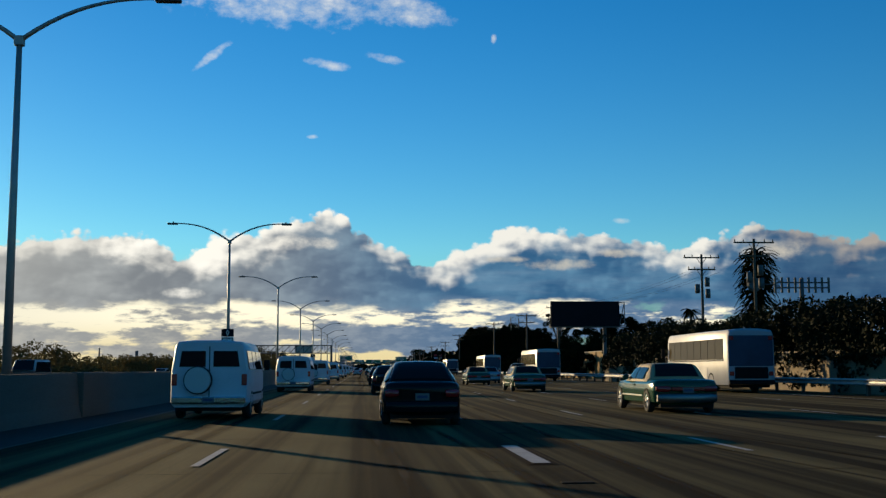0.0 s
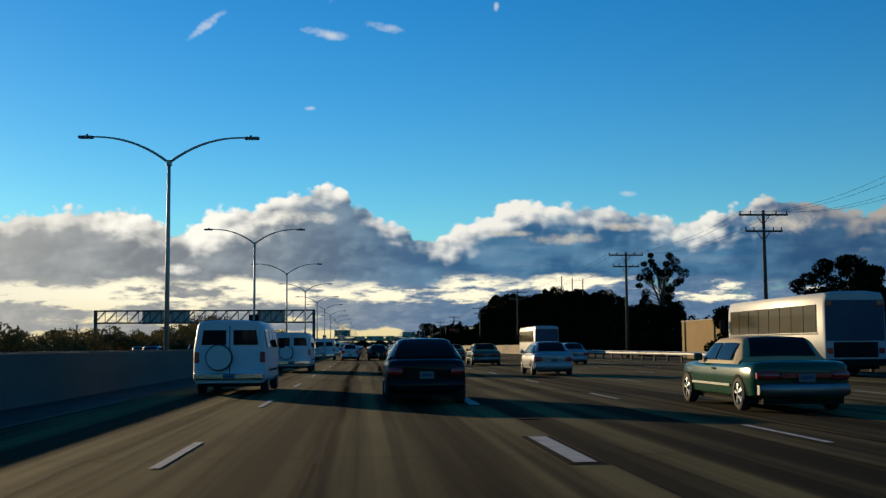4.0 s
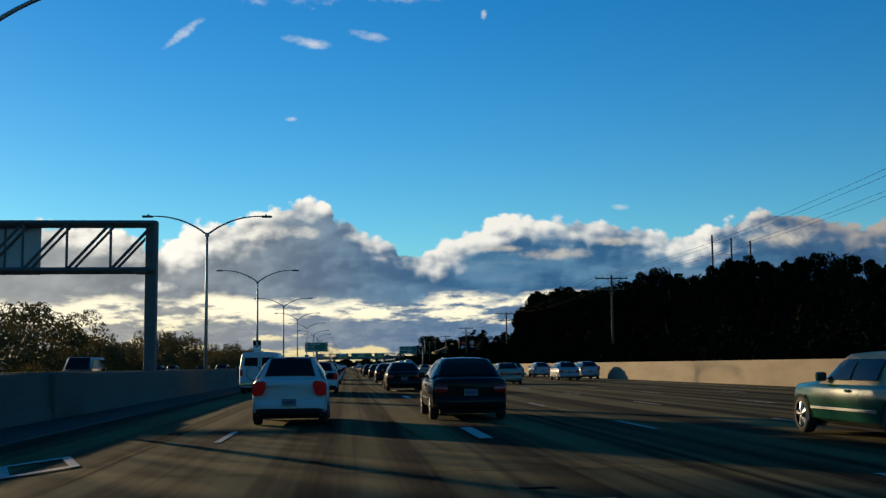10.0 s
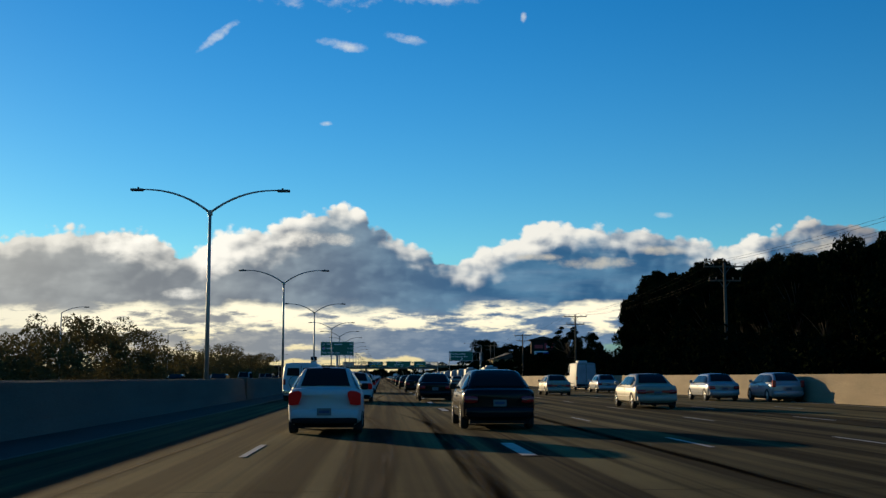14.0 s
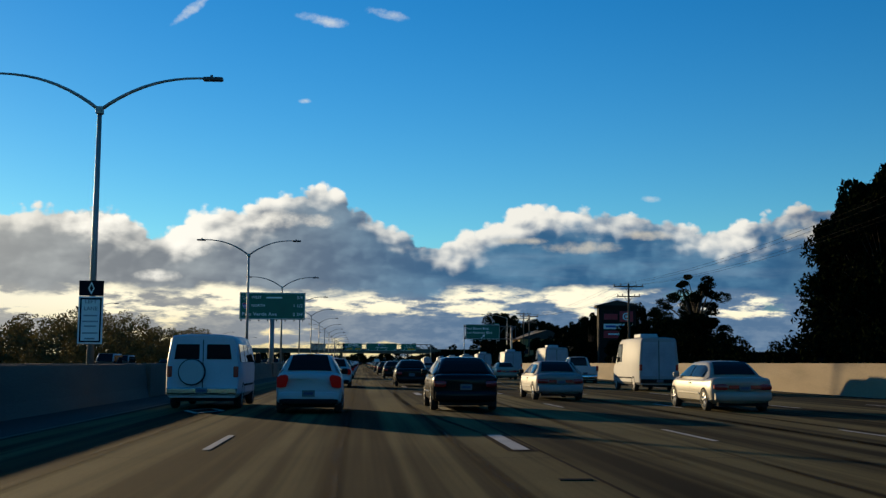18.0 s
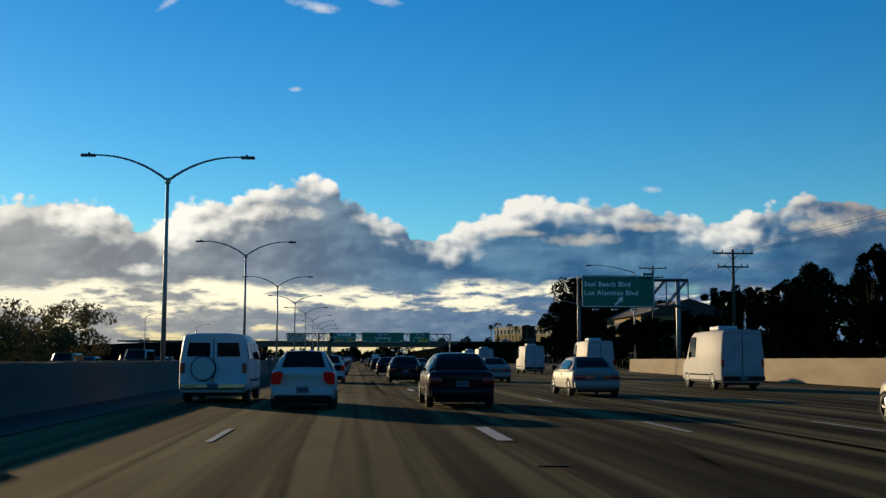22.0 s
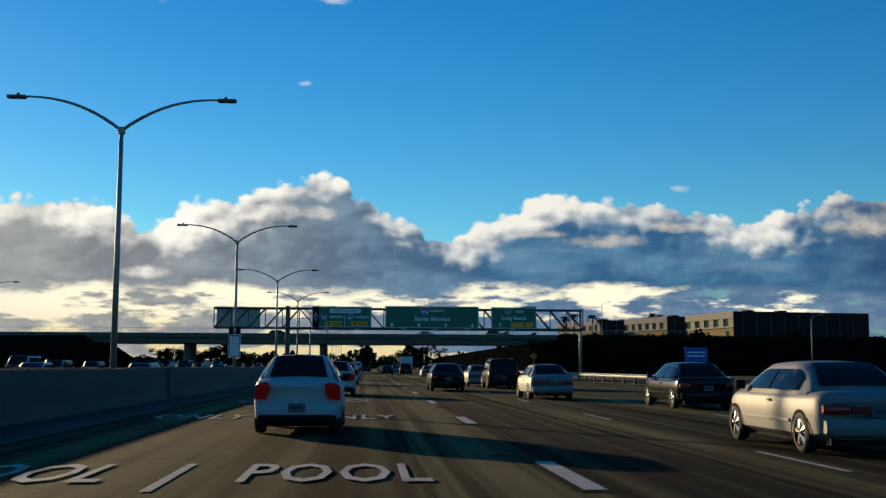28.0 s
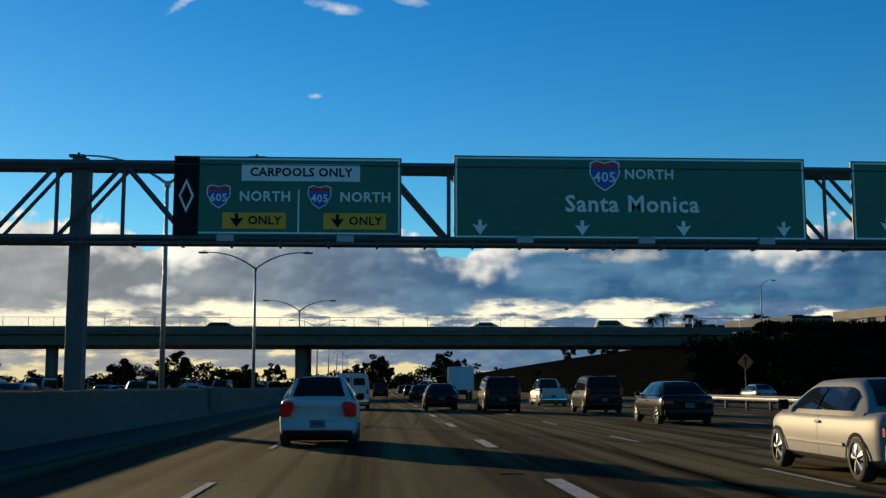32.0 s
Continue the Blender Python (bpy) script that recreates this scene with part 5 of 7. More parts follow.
leaf_mesh("leaves", cl, 90, 0.16, 12, IVY, ivy)
box_a = box("utility_cabinet", (24.9, 25.7, 77.4, 78.4, -0.06, 1.75), STUCCO, None, "", 0.04)
tagged(box_a, "pale metal utility cabinet behind the guardrail", "cabinet")
tan = box("wall_ochre", (31.0, 31.35, 124, 228, -0.06, 3.5), STUCCO_TAN)
tagged(tan, "long ochre garden wall lit by low sun behind dark shrubs", "wall", kind="structure")
cap = box("coping", (30.94, 31.41, 124, 228, 3.5, 3.6), STUCCO, tan)
for y in range(128, 228, 9):
    box("pier", (30.88, 31.0, y - 0.25, y + 0.25, -0.06, 3.5), STUCCO_TAN, tan)


# chain-link fence where the outer wall ends
def mesh_fence():
    g = base("chain_link_fence", 0, 0)
    tagged(g, "tall chain-link fence along the exit ramp", "fence")
    pts = [(33.0, 778), (36.5, 800), (38.0, 830), (39.0, 880), (41.0, 905)]
    for (xa, ya), (xb, yb) in zip(pts, pts[1:]):
        count = int((yb - ya) / 3)
        for k in range(count):
            f = k / count
            x, y = xa + (xb - xa) * f, ya + (yb - ya) * f
            tube("post", [(x, y, -0.1), (x, y, 2.2)], [0.03, 0.03], DARK_STEEL, g, sides=6)
        bar("rail", (xa, ya, 2.15), (xb, yb, 2.15), 0.025, DARK_STEEL, g)


mesh_fence()


# ---- buildings ----
def window(parent, x0, x1, y, z0, z1, face="y"):
    """A framed pane set into a wall that faces the road (y) or its side (x)."""
    t = 0.07
    if face == "y":
        w = box("window", (x0, x1, y - 0.05, y + 0.02, z0, z1), STUCCO, parent)
        box("pane", (x0 + t, x1 - t, y - 0.06, y - 0.05, z0 + t, z1 - t), PANE, w)
    else:
        w = box("window", (y - 0.05, y + 0.02, x0, x1, z0, z1), STUCCO, parent)
        box("pane", (y - 0.06, y - 0.05, x0 + t, x1 - t, z0 + t, z1 - t), PANE, w)


def office(x, y, z, run, depth, h, bays, turn=9.7, label="pale low office building with a dark window band"):
    """A low block whose long sunlit front faces the road; (x, y) is its nearer front corner."""
    g = base("office_building", x, y, z)
    g.matrix_basis = pose(x, y, z, 0, 0, turn)
    tagged(g, label, "building")
    box("wall", (0, depth, 0, run, -6.0, h - 0.4), STUCCO_TAN, g, "", 0.05)
    # end turned from the sun, its shade painted as a dark wall
    end = box("end_wall", (-0.72, depth + 0.32, -0.5, -0.3, -6.0, h + 0.02), SHADE_WALL, g, "end wall coloured dark brown for its shade")
    for k in range(int(depth / 5)):
        box("mullion", (k * 5 + 2.4, k * 5 + 2.6, -0.56, -0.5, -1.0, h - 0.6), DARK_STEEL, end)
    box("fascia", (-0.7, depth + 0.3, -0.3, run + 0.3, h - 2.2, h), STUCCO, g, "plain cream parapet band", 0.06)
    step = run / bays
    for k in range(bays):
        q = k * step
        box("pane", (-0.08, -0.02, q + step * 0.55, q + step * 0.98, h - 4.6, h - 2.3), PANE, g)
        box("pier", (-0.45, -0.0, q + step * 0.02, q + step * 0.5, h - 4.6, h - 2.2), STUCCO, g)
        if k % 2 == 0:
            window(g, q + step * 0.55, q + step * 0.9, -0.01, 0.2, h - 6.0, "x")
    box("sill_band", (-0.5, 0.0, -0.1, run, h - 5.1, h - 4.6), STUCCO, g)
    for k in range(2):
        box("roof_unit", (depth * (0.2 + 0.25 * k), depth * (0.2 + 0.25 * k) + 3, run * 0.3, run * 0.3 + 3, h, h + 1.1), SHADE_WALL, g)


office(117.6, 1188, 11.0, 33.5, 48, 8.3, 5)
office(115.4, 1258, 12.0, 31.4, 40, 8.8, 6, 17.0)
office(103.9, 1325, 13.0, 42.0, 40, 9.1, 8, 17.0)


def gable_house(x, y, w, d, h, label):
    g = base("apartment_house", x, y)
    tagged(g, label, "house")
    box("wall", (0, w, 0, d, -0.1, h), STUCCO_TAN, g)
    v = [(-0.6, -0.6, h), (w + 0.6, -0.6, h), (w + 0.6, d + 0.6, h), (-0.6, d + 0.6, h), (w / 2, -0.6, h + 2.4), (w / 2, d + 0.6, h + 2.4)]
    link("roof", v, [(0, 4, 5, 3), (1, 2, 5, 4), (0, 1, 4), (2, 3, 5), (0, 3, 2, 1)], ROOF, g)
    for k in range(3):
        for z in (1.0, 3.8, 6.4):
            if z + 1.4 < h:
                window(g, w * (0.08 + 0.31 * k), w * (0.08 + 0.31 * k) + 1.5, -0.01, z, z + 1.4)
                window(g, d * (0.08 + 0.31 * k), d * (0.08 + 0.31 * k) + 1.5, -0.01, z, z + 1.4, "x")
    for z in (3.3, 6.1):
        if z < h:
            box("balcony", (w * 0.35, w * 0.7, -1.1, 0, z, z + 0.95), STUCCO, g)
            deck = box("balcony", (-1.0, 0, d * 0.30, d * 0.72, z - 0.12, z), STUCCO, g)
            box("rail", (-1.0, -0.92, d * 0.30, d * 0.72, z + 0.9, z + 0.98), STUCCO, deck)
            for k in range(14):
                q = d * (0.302 + 0.03 * k)
                box("slat", (-0.99, -0.93, q, q + 0.2, z, z + 0.9), STUCCO, deck)


gable_house(44, 826, 10, 14, 8.2, "ochre apartment house with balconies behind the trees")
gable_house(41, 806, 14, 16, 7.7, "ochre apartment house with a brown gable roof")
gable_house(60, 758, 16, 14, 5.2, "low house with a brown roof behind the hedge")
gable_house(72, 772, 14, 14, 5.6, "low house with a brown roof behind the hedge")


def pylon_sign():
    g = base("pylon_sign", 48.8, 731)
    tagged(g, "tall shopping-centre pylon darkened for shade, with coloured tenant panels", "pylon sign")
    # tower darkened by colour for its shaded front
    box("tower", (-3.6, 3.6, 0, 1.6, -0.1, 12.3), SHADE_WALL, g, "", 0.05)
    box("cornice", (-4.1, 4.1, -0.3, 1.9, 12.0, 12.5), SHADE_WALL, g, "", 0.05)
    link("cap", [(-4.2, -0.4, 12.5), (4.2, -0.4, 12.5), (4.2, 2.0, 12.5), (-4.2, 2.0, 12.5), (0, -0.4, 13.5), (0, 2.0, 13.5)], [(0, 1, 4), (1, 2, 5, 4), (2, 3, 5), (3, 0, 4, 5)], ROOF, g)
    t = box("tenant_panel", (0.4, 3.0, -0.08, 0, 9.4, 11.4), RED_SIGN, g, "red panel with a white ring")
    for rad, m_, dy in ((0.72, WHITE_PAINT, 0.0), (0.5, RED_SIGN, 0.01), (0.26, WHITE_PAINT, 0.02)):
        link("ring", [(1.7 + rad * math.cos(k * math.pi / 10), -0.09 - dy, 10.4 + rad * math.sin(k * math.pi / 10)) for k in range(20)], [tuple(range(20))], m_, t)
    box("tenant_panel", (-2.6, 0.0, -0.08, 0, 9.8, 10.9), RED_SIGN, g, "plain red panel")
    w = box("tenant_panel", (-2.7, 2.9, -0.08, 0, 8.0, 9.0), WHITE_PAINT, g, "white panel with dark bars")
    box("bar", (-2.3, -0.3, -0.1, -0.08, 8.3, 8.7), BLUE_SIGN, w)
    box("bar", (0.2, 2.5, -0.1, -0.08, 8.3, 8.7), BLUE_SIGN, w)
    w = box("tenant_panel", (-2.7, 2.9, -0.08, 0, 6.3, 7.7), RED_SIGN, g, "red panel with pale bars")
    box("bar", (-1.8, 2.0, -0.1, -0.08, 6.9, 7.2), WHITE_PAINT, w)


pylon_sign()

# thin stacks and masts far off on the left horizon
rr = random.Random(77)
stack = base("chimney_stack", -300, 1500)
tagged(stack, "thin dark stack far off on the horizon", "chimney", "far stacks")
tube("shaft", [(0, 0, -0.1), (0, 0, 26)], [1.3, 1.0], DARK_STEEL, stack)
tube("rim", [(0, 0, 25.4), (0, 0, 26.3)], [1.25, 1.25], DARK_STEEL, stack)
for k in range(11):
    copy_thing(stack, pose(-240 - k * 34 - rr.uniform(0, 20), 1420 + rr.uniform(0, 200), 0) @ Matrix.Diagonal((1, 1, rr.uniform(0.7, 1.25), 1)))


# ---- vehicles ----
def car_paint(name, col, rough=0.16, metal=0.0, spec=0.3):
    return mat(name, col, rough, metal, var=0.06, scale=1.2, fine=60, bump=0.0, coat=0.0, spec=spec)


P_WHITE = car_paint("white_car_paint", (0.44, 0.44, 0.44), 0.45)
P_PEARL = car_paint("dull_pearl_car_paint", (0.215, 0.212, 0.205), 0.5)
P_SILVER = car_paint("silver_car_paint", (0.29, 0.30, 0.32), 0.26, 0.3)
P_TAN = car_paint("champagne_car_paint", (0.29, 0.27, 0.225), 0.38, 0.1)
P_BLACK = car_paint("black_car_paint", (0.008, 0.008, 0.010), 0.2, 0.0, 0.14)
P_MAROON = car_paint("dark_grey_car_paint", (0.011, 0.010, 0.012), 0.18, 0.0, 0.18)
P_GREEN = car_paint("green_car_paint", (0.007, 0.062, 0.036))
P_BLUEGREY = car_paint("blue_grey_car_paint", (0.12, 0.15, 0.20), 0.22, 0.2)
VINYL = mat("tan_vinyl_roof", (0.36, 0.27, 0.15), 0.7, var=0.12, scale=2, fine=80, bump=0.2)
P_CHALK = car_paint("chalky_white_van_paint", (0.27, 0.275, 0.285), 0.6)
VAN_WHITE = mat("dull_white_van_paint", (0.46, 0.48, 0.53), 0.45, 0.0, var=0.15, scale=1.2, fine=30, bump=0.03, coat=0.2)
CAR_GLASS = glass_material("tinted_car_glass", (0.012, 0.014, 0.016), 0.03)
# amber of a golden reflection is put into the pane colour
BUS_GLASS = glass_material("amber_reflection_bus_glass", (0.10, 0.085, 0.05), 0.05)
RUBBER = mat("tyre_rubber", (0.018, 0.018, 0.018), 0.85, var=0.2, scale=6, fine=50, bump=0.1)
ALLOY = mat("alloy_rim", (0.50, 0.50, 0.50), 0.35, 0.8, var=0.1, scale=5, fine=40, bump=0)
CHROME = mat("chrome_trim", (0.62, 0.62, 0.62), 0.15, 1.0, var=0.05, scale=5, fine=40, bump=0)
DULL_CHROME = mat("dull_chrome_trim", (0.16, 0.16, 0.16), 0.35, 0.9, var=0.1, scale=5, fine=40, bump=0)
BUS_PAINT = mat("grey_white_coach_paint", (0.34, 0.35, 0.37), 0.4, 0.0, var=0.2, scale=0.9, fine=25, bump=0.02, spec=0.25)
# dark blue that carries the shade on the coach's rear
REAR_SHADE = mat("coach_rear_shade_blue", (0.045, 0.060, 0.095), 0.5, var=0.2, scale=1.5, fine=20, bump=0.02, spec=0.2)
# white van's rear doors toned grey: their shade is put into the colour
DOOR_SHADE = mat("van_rear_door_shade_grey", (0.30, 0.32, 0.36), 0.55, var=0.25, scale=1.5, fine=20, bump=0.02, spec=0.2)
TRIM = mat("black_plastic_trim", (0.014, 0.014, 0.014), 0.85, var=0.15, scale=5, fine=50, bump=0.05, spec=0.08)
TAIL = mat("red_tail_lamp_lens", (0.35, 0.012, 0.012), 0.25, var=0.1, scale=8, fine=40, bump=0, coat=0.5)
BRAKE = glow("lit_brake_lamp", (0.30, 0.008, 0.006), 0.06)
PLATE_BAR = mat("dull_plate_lettering", (0.04, 0.05, 0.12), 0.6, var=0.1, scale=6, fine=40, bump=0)
PLATE = mat("number_plate", (0.13, 0.13, 0.13), 0.7, var=0.08, scale=6, fine=40, bump=0)


def loft(name, rings, material, parent, label="", caps=True, sharp=0.7):
    bm = bmesh.new()
    vr = [[bm.verts.new(p) for p in ring] for ring in rings]
    k = len(rings[0])
    for a, b in zip(vr, vr[1:]):
        for i in range(k):
            bm.faces.new((a[i], a[(i + 1) % k], b[(i + 1) % k], b[i]))
    if caps:
        bm.faces.new(vr[0][::-1])
        bm.faces.new(vr[-1])
    bmesh.ops.recalc_face_normals(bm, faces=bm.faces)
    for e in bm.edges:
        if len(e.link_faces) == 2 and e.calc_face_angle() > sharp:
            e.smooth = False
    return part(name, bm, material, parent, label, smooth=True)


def quad(name, pts, material, parent, out=0.008, label=""):
    """A four-cornered pane, lifted off the surface it lies on, with its own thickness."""
    p = [Vector(q) for q in pts]
    nrm = (p[1] - p[0]).cross(p[3] - p[0]).normalized() * out
    v = [q + nrm for q in p] + [q - nrm * 0.5 for q in p]
    f = [(0, 1, 2, 3), (7, 6, 5, 4), (0, 4, 5, 1), (1, 5, 6, 2), (2, 6, 7, 3), (3, 7, 4, 0)]
    return link(name, v, f, material, parent, label)


def wheel(parent, side, x, y, r, width, rim_mat=None, label="", plain=False):
    """A tyre with tread shoulders and a spoked rim, outer face towards side."""
    bm = bmesh.new()
    prof = [(0.0, 0.68), (0.0, 0.86), (0.12, 0.97), (0.3, 1.0), (0.7, 1.0), (0.88, 0.97), (1.0, 0.86), (1.0, 0.68)]
    seg = 20
    rings = []
    for d, q in prof:
        rings.append([bm.verts.new((x + side * (0.5 - d) * width, y + r * q * math.cos(k * 2 * math.pi / seg), r + r * q * math.sin(k * 2 * math.pi / seg))) for k in range(seg)])
    for a, b in zip(rings, rings[1:]):
        for k in range(seg):
            bm.faces.new((a[k], a[(k + 1) % seg], b[(k + 1) % seg], b[k]))
    tyre = part("wheel", bm, RUBBER, parent, smooth=True)
    if plain:
        return tyre
    bm = bmesh.new()
    xo = x + side * 0.42 * width
    hub = bm.verts.new((xo + side * 0.02, y, r))
    out = [bm.verts.new((xo - side * (0.0 if k % 4 < 2 else 0.05), y + r * 0.72 * math.cos(k * 2 * math.pi / seg), r + r * 0.72 * math.sin(k * 2 * math.pi / seg))) for k in range(seg)]
    mid = [bm.verts.new((xo + side * (0.02 if k % 4 < 2 else -0.06), y + r * 0.28 * math.cos(k * 2 * math.pi / seg), r + r * 0.28 * math.sin(k * 2 * math.pi / seg))) for k in range(seg)]
    for k in range(seg):
        bm.faces.new((out[k], out[(k + 1) % seg], mid[(k + 1) % seg], mid[k]))
        bm.faces.new((mid[k], mid[(k + 1) % seg], hub))
    part("rim", bm, rim_mat or ALLOY, tyre, label)
    return tyre


def wheel_arch(parent, side, x, y, r):
    v, f = [], []
    for k in range(13):
        a = math.pi * (k / 12 * 1.16 - 0.08)
        for q in (0.94, 1.11):
            v.append((x, y + r * q * math.cos(a), r * 0.98 + r * q * math.sin(a)))
    for k in range(12):
        f.append((2 * k, 2 * k + 1, 2 * k + 3, 2 * k + 2))
    me = link("wheel_arch", v, f, TRIM, parent)
    return me


def c0_of(cabin):
    return cabin[0]


def wrap(name, x0, x1, y0, y1, z0, z1, w, bend, material, parent, label="", steps=8):
    """A rounded bar that follows the curve of the bodywork from x0 to x1."""
    rings = []
    for i in range(steps + 1):
        x = x0 + (x1 - x0) * i / steps
        dy = bend * abs(x / w) ** 3
        e = 0.72 if i in (0, steps) else 1.0
        zc, hz, b = (z0 + z1) / 2, (z1 - z0) / 2 * e, min(0.03, (z1 - z0) / 4)
        rings.append([(x, y0 + dy + b, zc - hz), (x, y0 + dy, zc - hz + b), (x, y0 + dy, zc + hz - b), (x, y0 + dy + b, zc + hz), (x, y1 + dy, zc + hz), (x, y1 + dy, zc - hz)])
    return loft(name, rings, material, parent, label, sharp=0.9)


def car(name, label, paint, L=4.7, W=1.8, belt=0.93, roof=1.44, deck=0.95, hood=0.90, cabin=(0.12, 0.27, 0.60, 0.76), roof_paint=None, r=0.32,
        lamps="corner", lit=False, category="car", roof_in=0.68, bumper=None, pillar=(0.45,), quarter=0.0, rim_mat=None, rack=False, near=-1, valance=False):
    """near: the side whose flank faces the inner lanes (-1 left, 1 right)."""
    g = base(name, 0, 0)
    tagged(g, label, category)
    w, y = W / 2, lambda f: (f - 0.5) * L

    tail, nose = (0.20, 0.30) if c0_of(cabin) > 0.06 else (0.10, 0.24)

    def ring(f, k, zb, zt):
        a = w * k
        half = [(0.0, zb), (0.80, zb), (0.97, zb + 0.10), (1.0, zb + (zt - zb) * 0.5), (0.985, zt - 0.13), (0.955, zt - 0.06), (0.90, zt - 0.015), (0.72, zt + 0.008), (0.4, zt + 0.016), (0.0, zt + 0.02)]

        def at(q, z):
            back = tail * q ** 3 * max(0, 1 - f / 0.14) - nose * q ** 3 * max(0, (f - 0.84) / 0.16)
            return y(f) + back

        return [(-a * q, at(q, z), z) for q, z in half] + [(a * q, at(q, z), z) for q, z in half[-2:0:-1]]

    c0, c1, c2, c3 = cabin
    rear_top = deck if c0 > 0.06 else belt
    loft("body", [ring(0.0, 0.86, 0.32, rear_top - 0.16), ring(0.006, 0.92, 0.27, rear_top - 0.09), ring(0.018, 0.955, 0.24, rear_top - 0.035), ring(0.05, 0.985, 0.22, rear_top), ring(max(0.07, c0 - 0.02), 1.0, 0.2, (rear_top + belt) / 2), ring(c0 + 0.06, 1.0, 0.2, belt),
                  ring(c3 - 0.04, 1.0, 0.2, belt), ring(c3 + 0.02, 0.99, 0.2, (belt + hood) / 2 + 0.02), ring(0.90, 0.96, 0.2, hood - 0.03), ring(0.965, 0.88, 0.24, hood - 0.12), ring(1.0, 0.72, 0.34, hood - 0.26)], paint, g)

    # cabin: a rounded greenhouse from belt line to roof
    wb, wt = w * 0.95, w * roof_in

    def cab_z(f):
        if f < c1:
            k = max(0.0, (f - c0) / (c1 - c0))
            return belt + 0.015 + (roof - belt - 0.015) * (1 - (1 - k) ** 1.55)
        if f > c2:
            k = max(0.0, (c3 - f) / (c3 - c2))
            return belt + 0.015 + (roof - belt - 0.015) * (1 - (1 - k) ** 1.4)
        return roof + 0.02 * math.sin(math.pi * (f - c1) / (c2 - c1))

    def cab_half(f):
        return wb * 0.93 + (wt - wb * 0.93) * ((cab_z(f) - belt) / (roof - belt)) ** 0.8

    def side_x(f, z):
        top = max(0.02, cab_z(f) - 0.09 - belt)
        k = min(1.0, max(0.0, (z - belt) / top))
        return wb + (cab_half(f) - wb) * k ** 1.25

    def cab(f):
        z, a = cab_z(f), cab_half(f)
        up = min(1.0, (z - belt) / (roof - belt)) ** 0.5
        drop = 0.09 * up
        half = [(wb, belt - 0.05), (side_x(f, belt + (z - belt) * 0.45), belt + (z - belt) * 0.45), (a, z - drop), (a * 0.965, z - drop * 0.5), (a * 0.89, z - drop * 0.16), (a * 0.72, z), (a * 0.36, z + 0.012), (0, z + 0.016)]
        return [(-x, y(f), q) for x, q in half] + [(x, y(f), q) for x, q in half[-2::-1]]

    back = [c0 + (c1 - c0) * k for k in (0, 0.16, 0.32, 0.48, 0.64, 0.82, 1.0)]
    front = [c2 + (c3 - c2) * k for k in (0, 0.12, 0.26, 0.42, 0.6, 0.8, 1.0)]
    loft("roof", [cab(f) for f in back + [c1 + (c2 - c1) * 0.35, c1 + (c2 - c1) * 0.7] + front], roof_paint or paint, g, sharp=0.9)

    # glass: a curved rear window, and side panes that follow the roof line
    v, fs = [], []
    spread = (-0.80, -0.55, -0.2, 0.2, 0.55, 0.80)
    for k in (0.10, 0.3, 0.5, 0.7, 0.86):
        f = c0 + (c1 - c0) * k
        for q in spread:
            v.append((q * cab_half(f) * (1.02 - 0.03 * k), y(f) - 0.012, cab_z(f) + 0.016 * (1 - q * q) + 0.012))
    n = len(spread)
    for a in range(4):
        for b in range(n - 1):
            fs.append((a * n + b, a * n + b + 1, (a + 1) * n + b + 1, (a + 1) * n + b))
    link("rear_window", v, fs, CAR_GLASS, g, smooth=True)
    z0 = belt + 0.035
    ends = (c0 + (c1 - c0) * 0.30 + quarter, c3 - (c3 - c2) * 0.20)
    cuts = [0.0, *pillar, 1.0]
    for s in (-1, 1):
        for i in range(len(cuts) - 1):
            fa = ends[0] + (ends[1] - ends[0]) * cuts[i] + (0.008 if i else 0)
            fb = ends[0] + (ends[1] - ends[0]) * cuts[i + 1] - (0.008 if i < len(cuts) - 2 else 0)
            steps = 7
            low, mid, high = [], [], []
            for k in range(steps):
                f = fa + (fb - fa) * k / (steps - 1)
                zt = max(z0 + 0.02, min(roof - 0.10, cab_z(f) - 0.105))
                zm = (z0 + zt) / 2
                low.append((s * (side_x(f, z0) + 0.022), y(f), z0))
                mid.append((s * (side_x(f, zm) + 0.030), y(f), zm))
                high.append((s * (side_x(f, zt) + 0.026), y(f), zt))
            fs = [(k + o, k + 1 + o, steps + k + 1 + o, steps + k + o)[::s] for o in (0, steps) for k in range(steps - 1)]
            link("side_window", low + mid + high, fs, CAR_GLASS, g, smooth=True)
        # wheels, arches, mirrors, handles, sill
        for f in (0.185, 0.815):
            wheel(g, s, s * (w - 0.10), y(f), r, 0.21, rim_mat, plain=s != near)
            if s == near:
                wheel_arch(g, s, s * (w + 0.006), y(f), r)
        bm = bmesh.new()
        add_box(bm, s * (w + 0.02) - 0.09, s * (w + 0.02) + 0.09, y(c3) - 0.30, y(c3) - 0.18, belt + 0.0, belt + 0.16, 0.035)
        part("wing_mirror", bm, TRIM if paint in (P_WHITE, VAN_WHITE, P_PEARL) else paint, g)
        if s != near:
            continue
        for f in (0.46,):
            box("door_handle", (s * w - 0.02, s * w + 0.02, y(f) - 0.09, y(f) + 0.09, belt - 0.17, belt - 0.13), paint, g, "", 0.01)
        f = ends[0] + (ends[1] - ends[0]) * pillar[0]
        gap = [(0.97, 0.30), (1.0, 0.2 + (belt - 0.2) * 0.5), (0.985, belt - 0.13), (0.955, belt - 0.06)]
        v = [(s * (w * q + 0.002), y(f) + e, z) for q, z in gap for e in (-0.004, 0.004)]
        link("door_gap", v, [(2 * k, 2 * k + 1, 2 * k + 3, 2 * k + 2)[::s] for k in range(3)], TRIM, g)
        box("side_trim", (s * w - 0.02, s * w + 0.012, y(0.27), y(0.73), 0.46, 0.51), bumper or paint, g, "", 0.006)
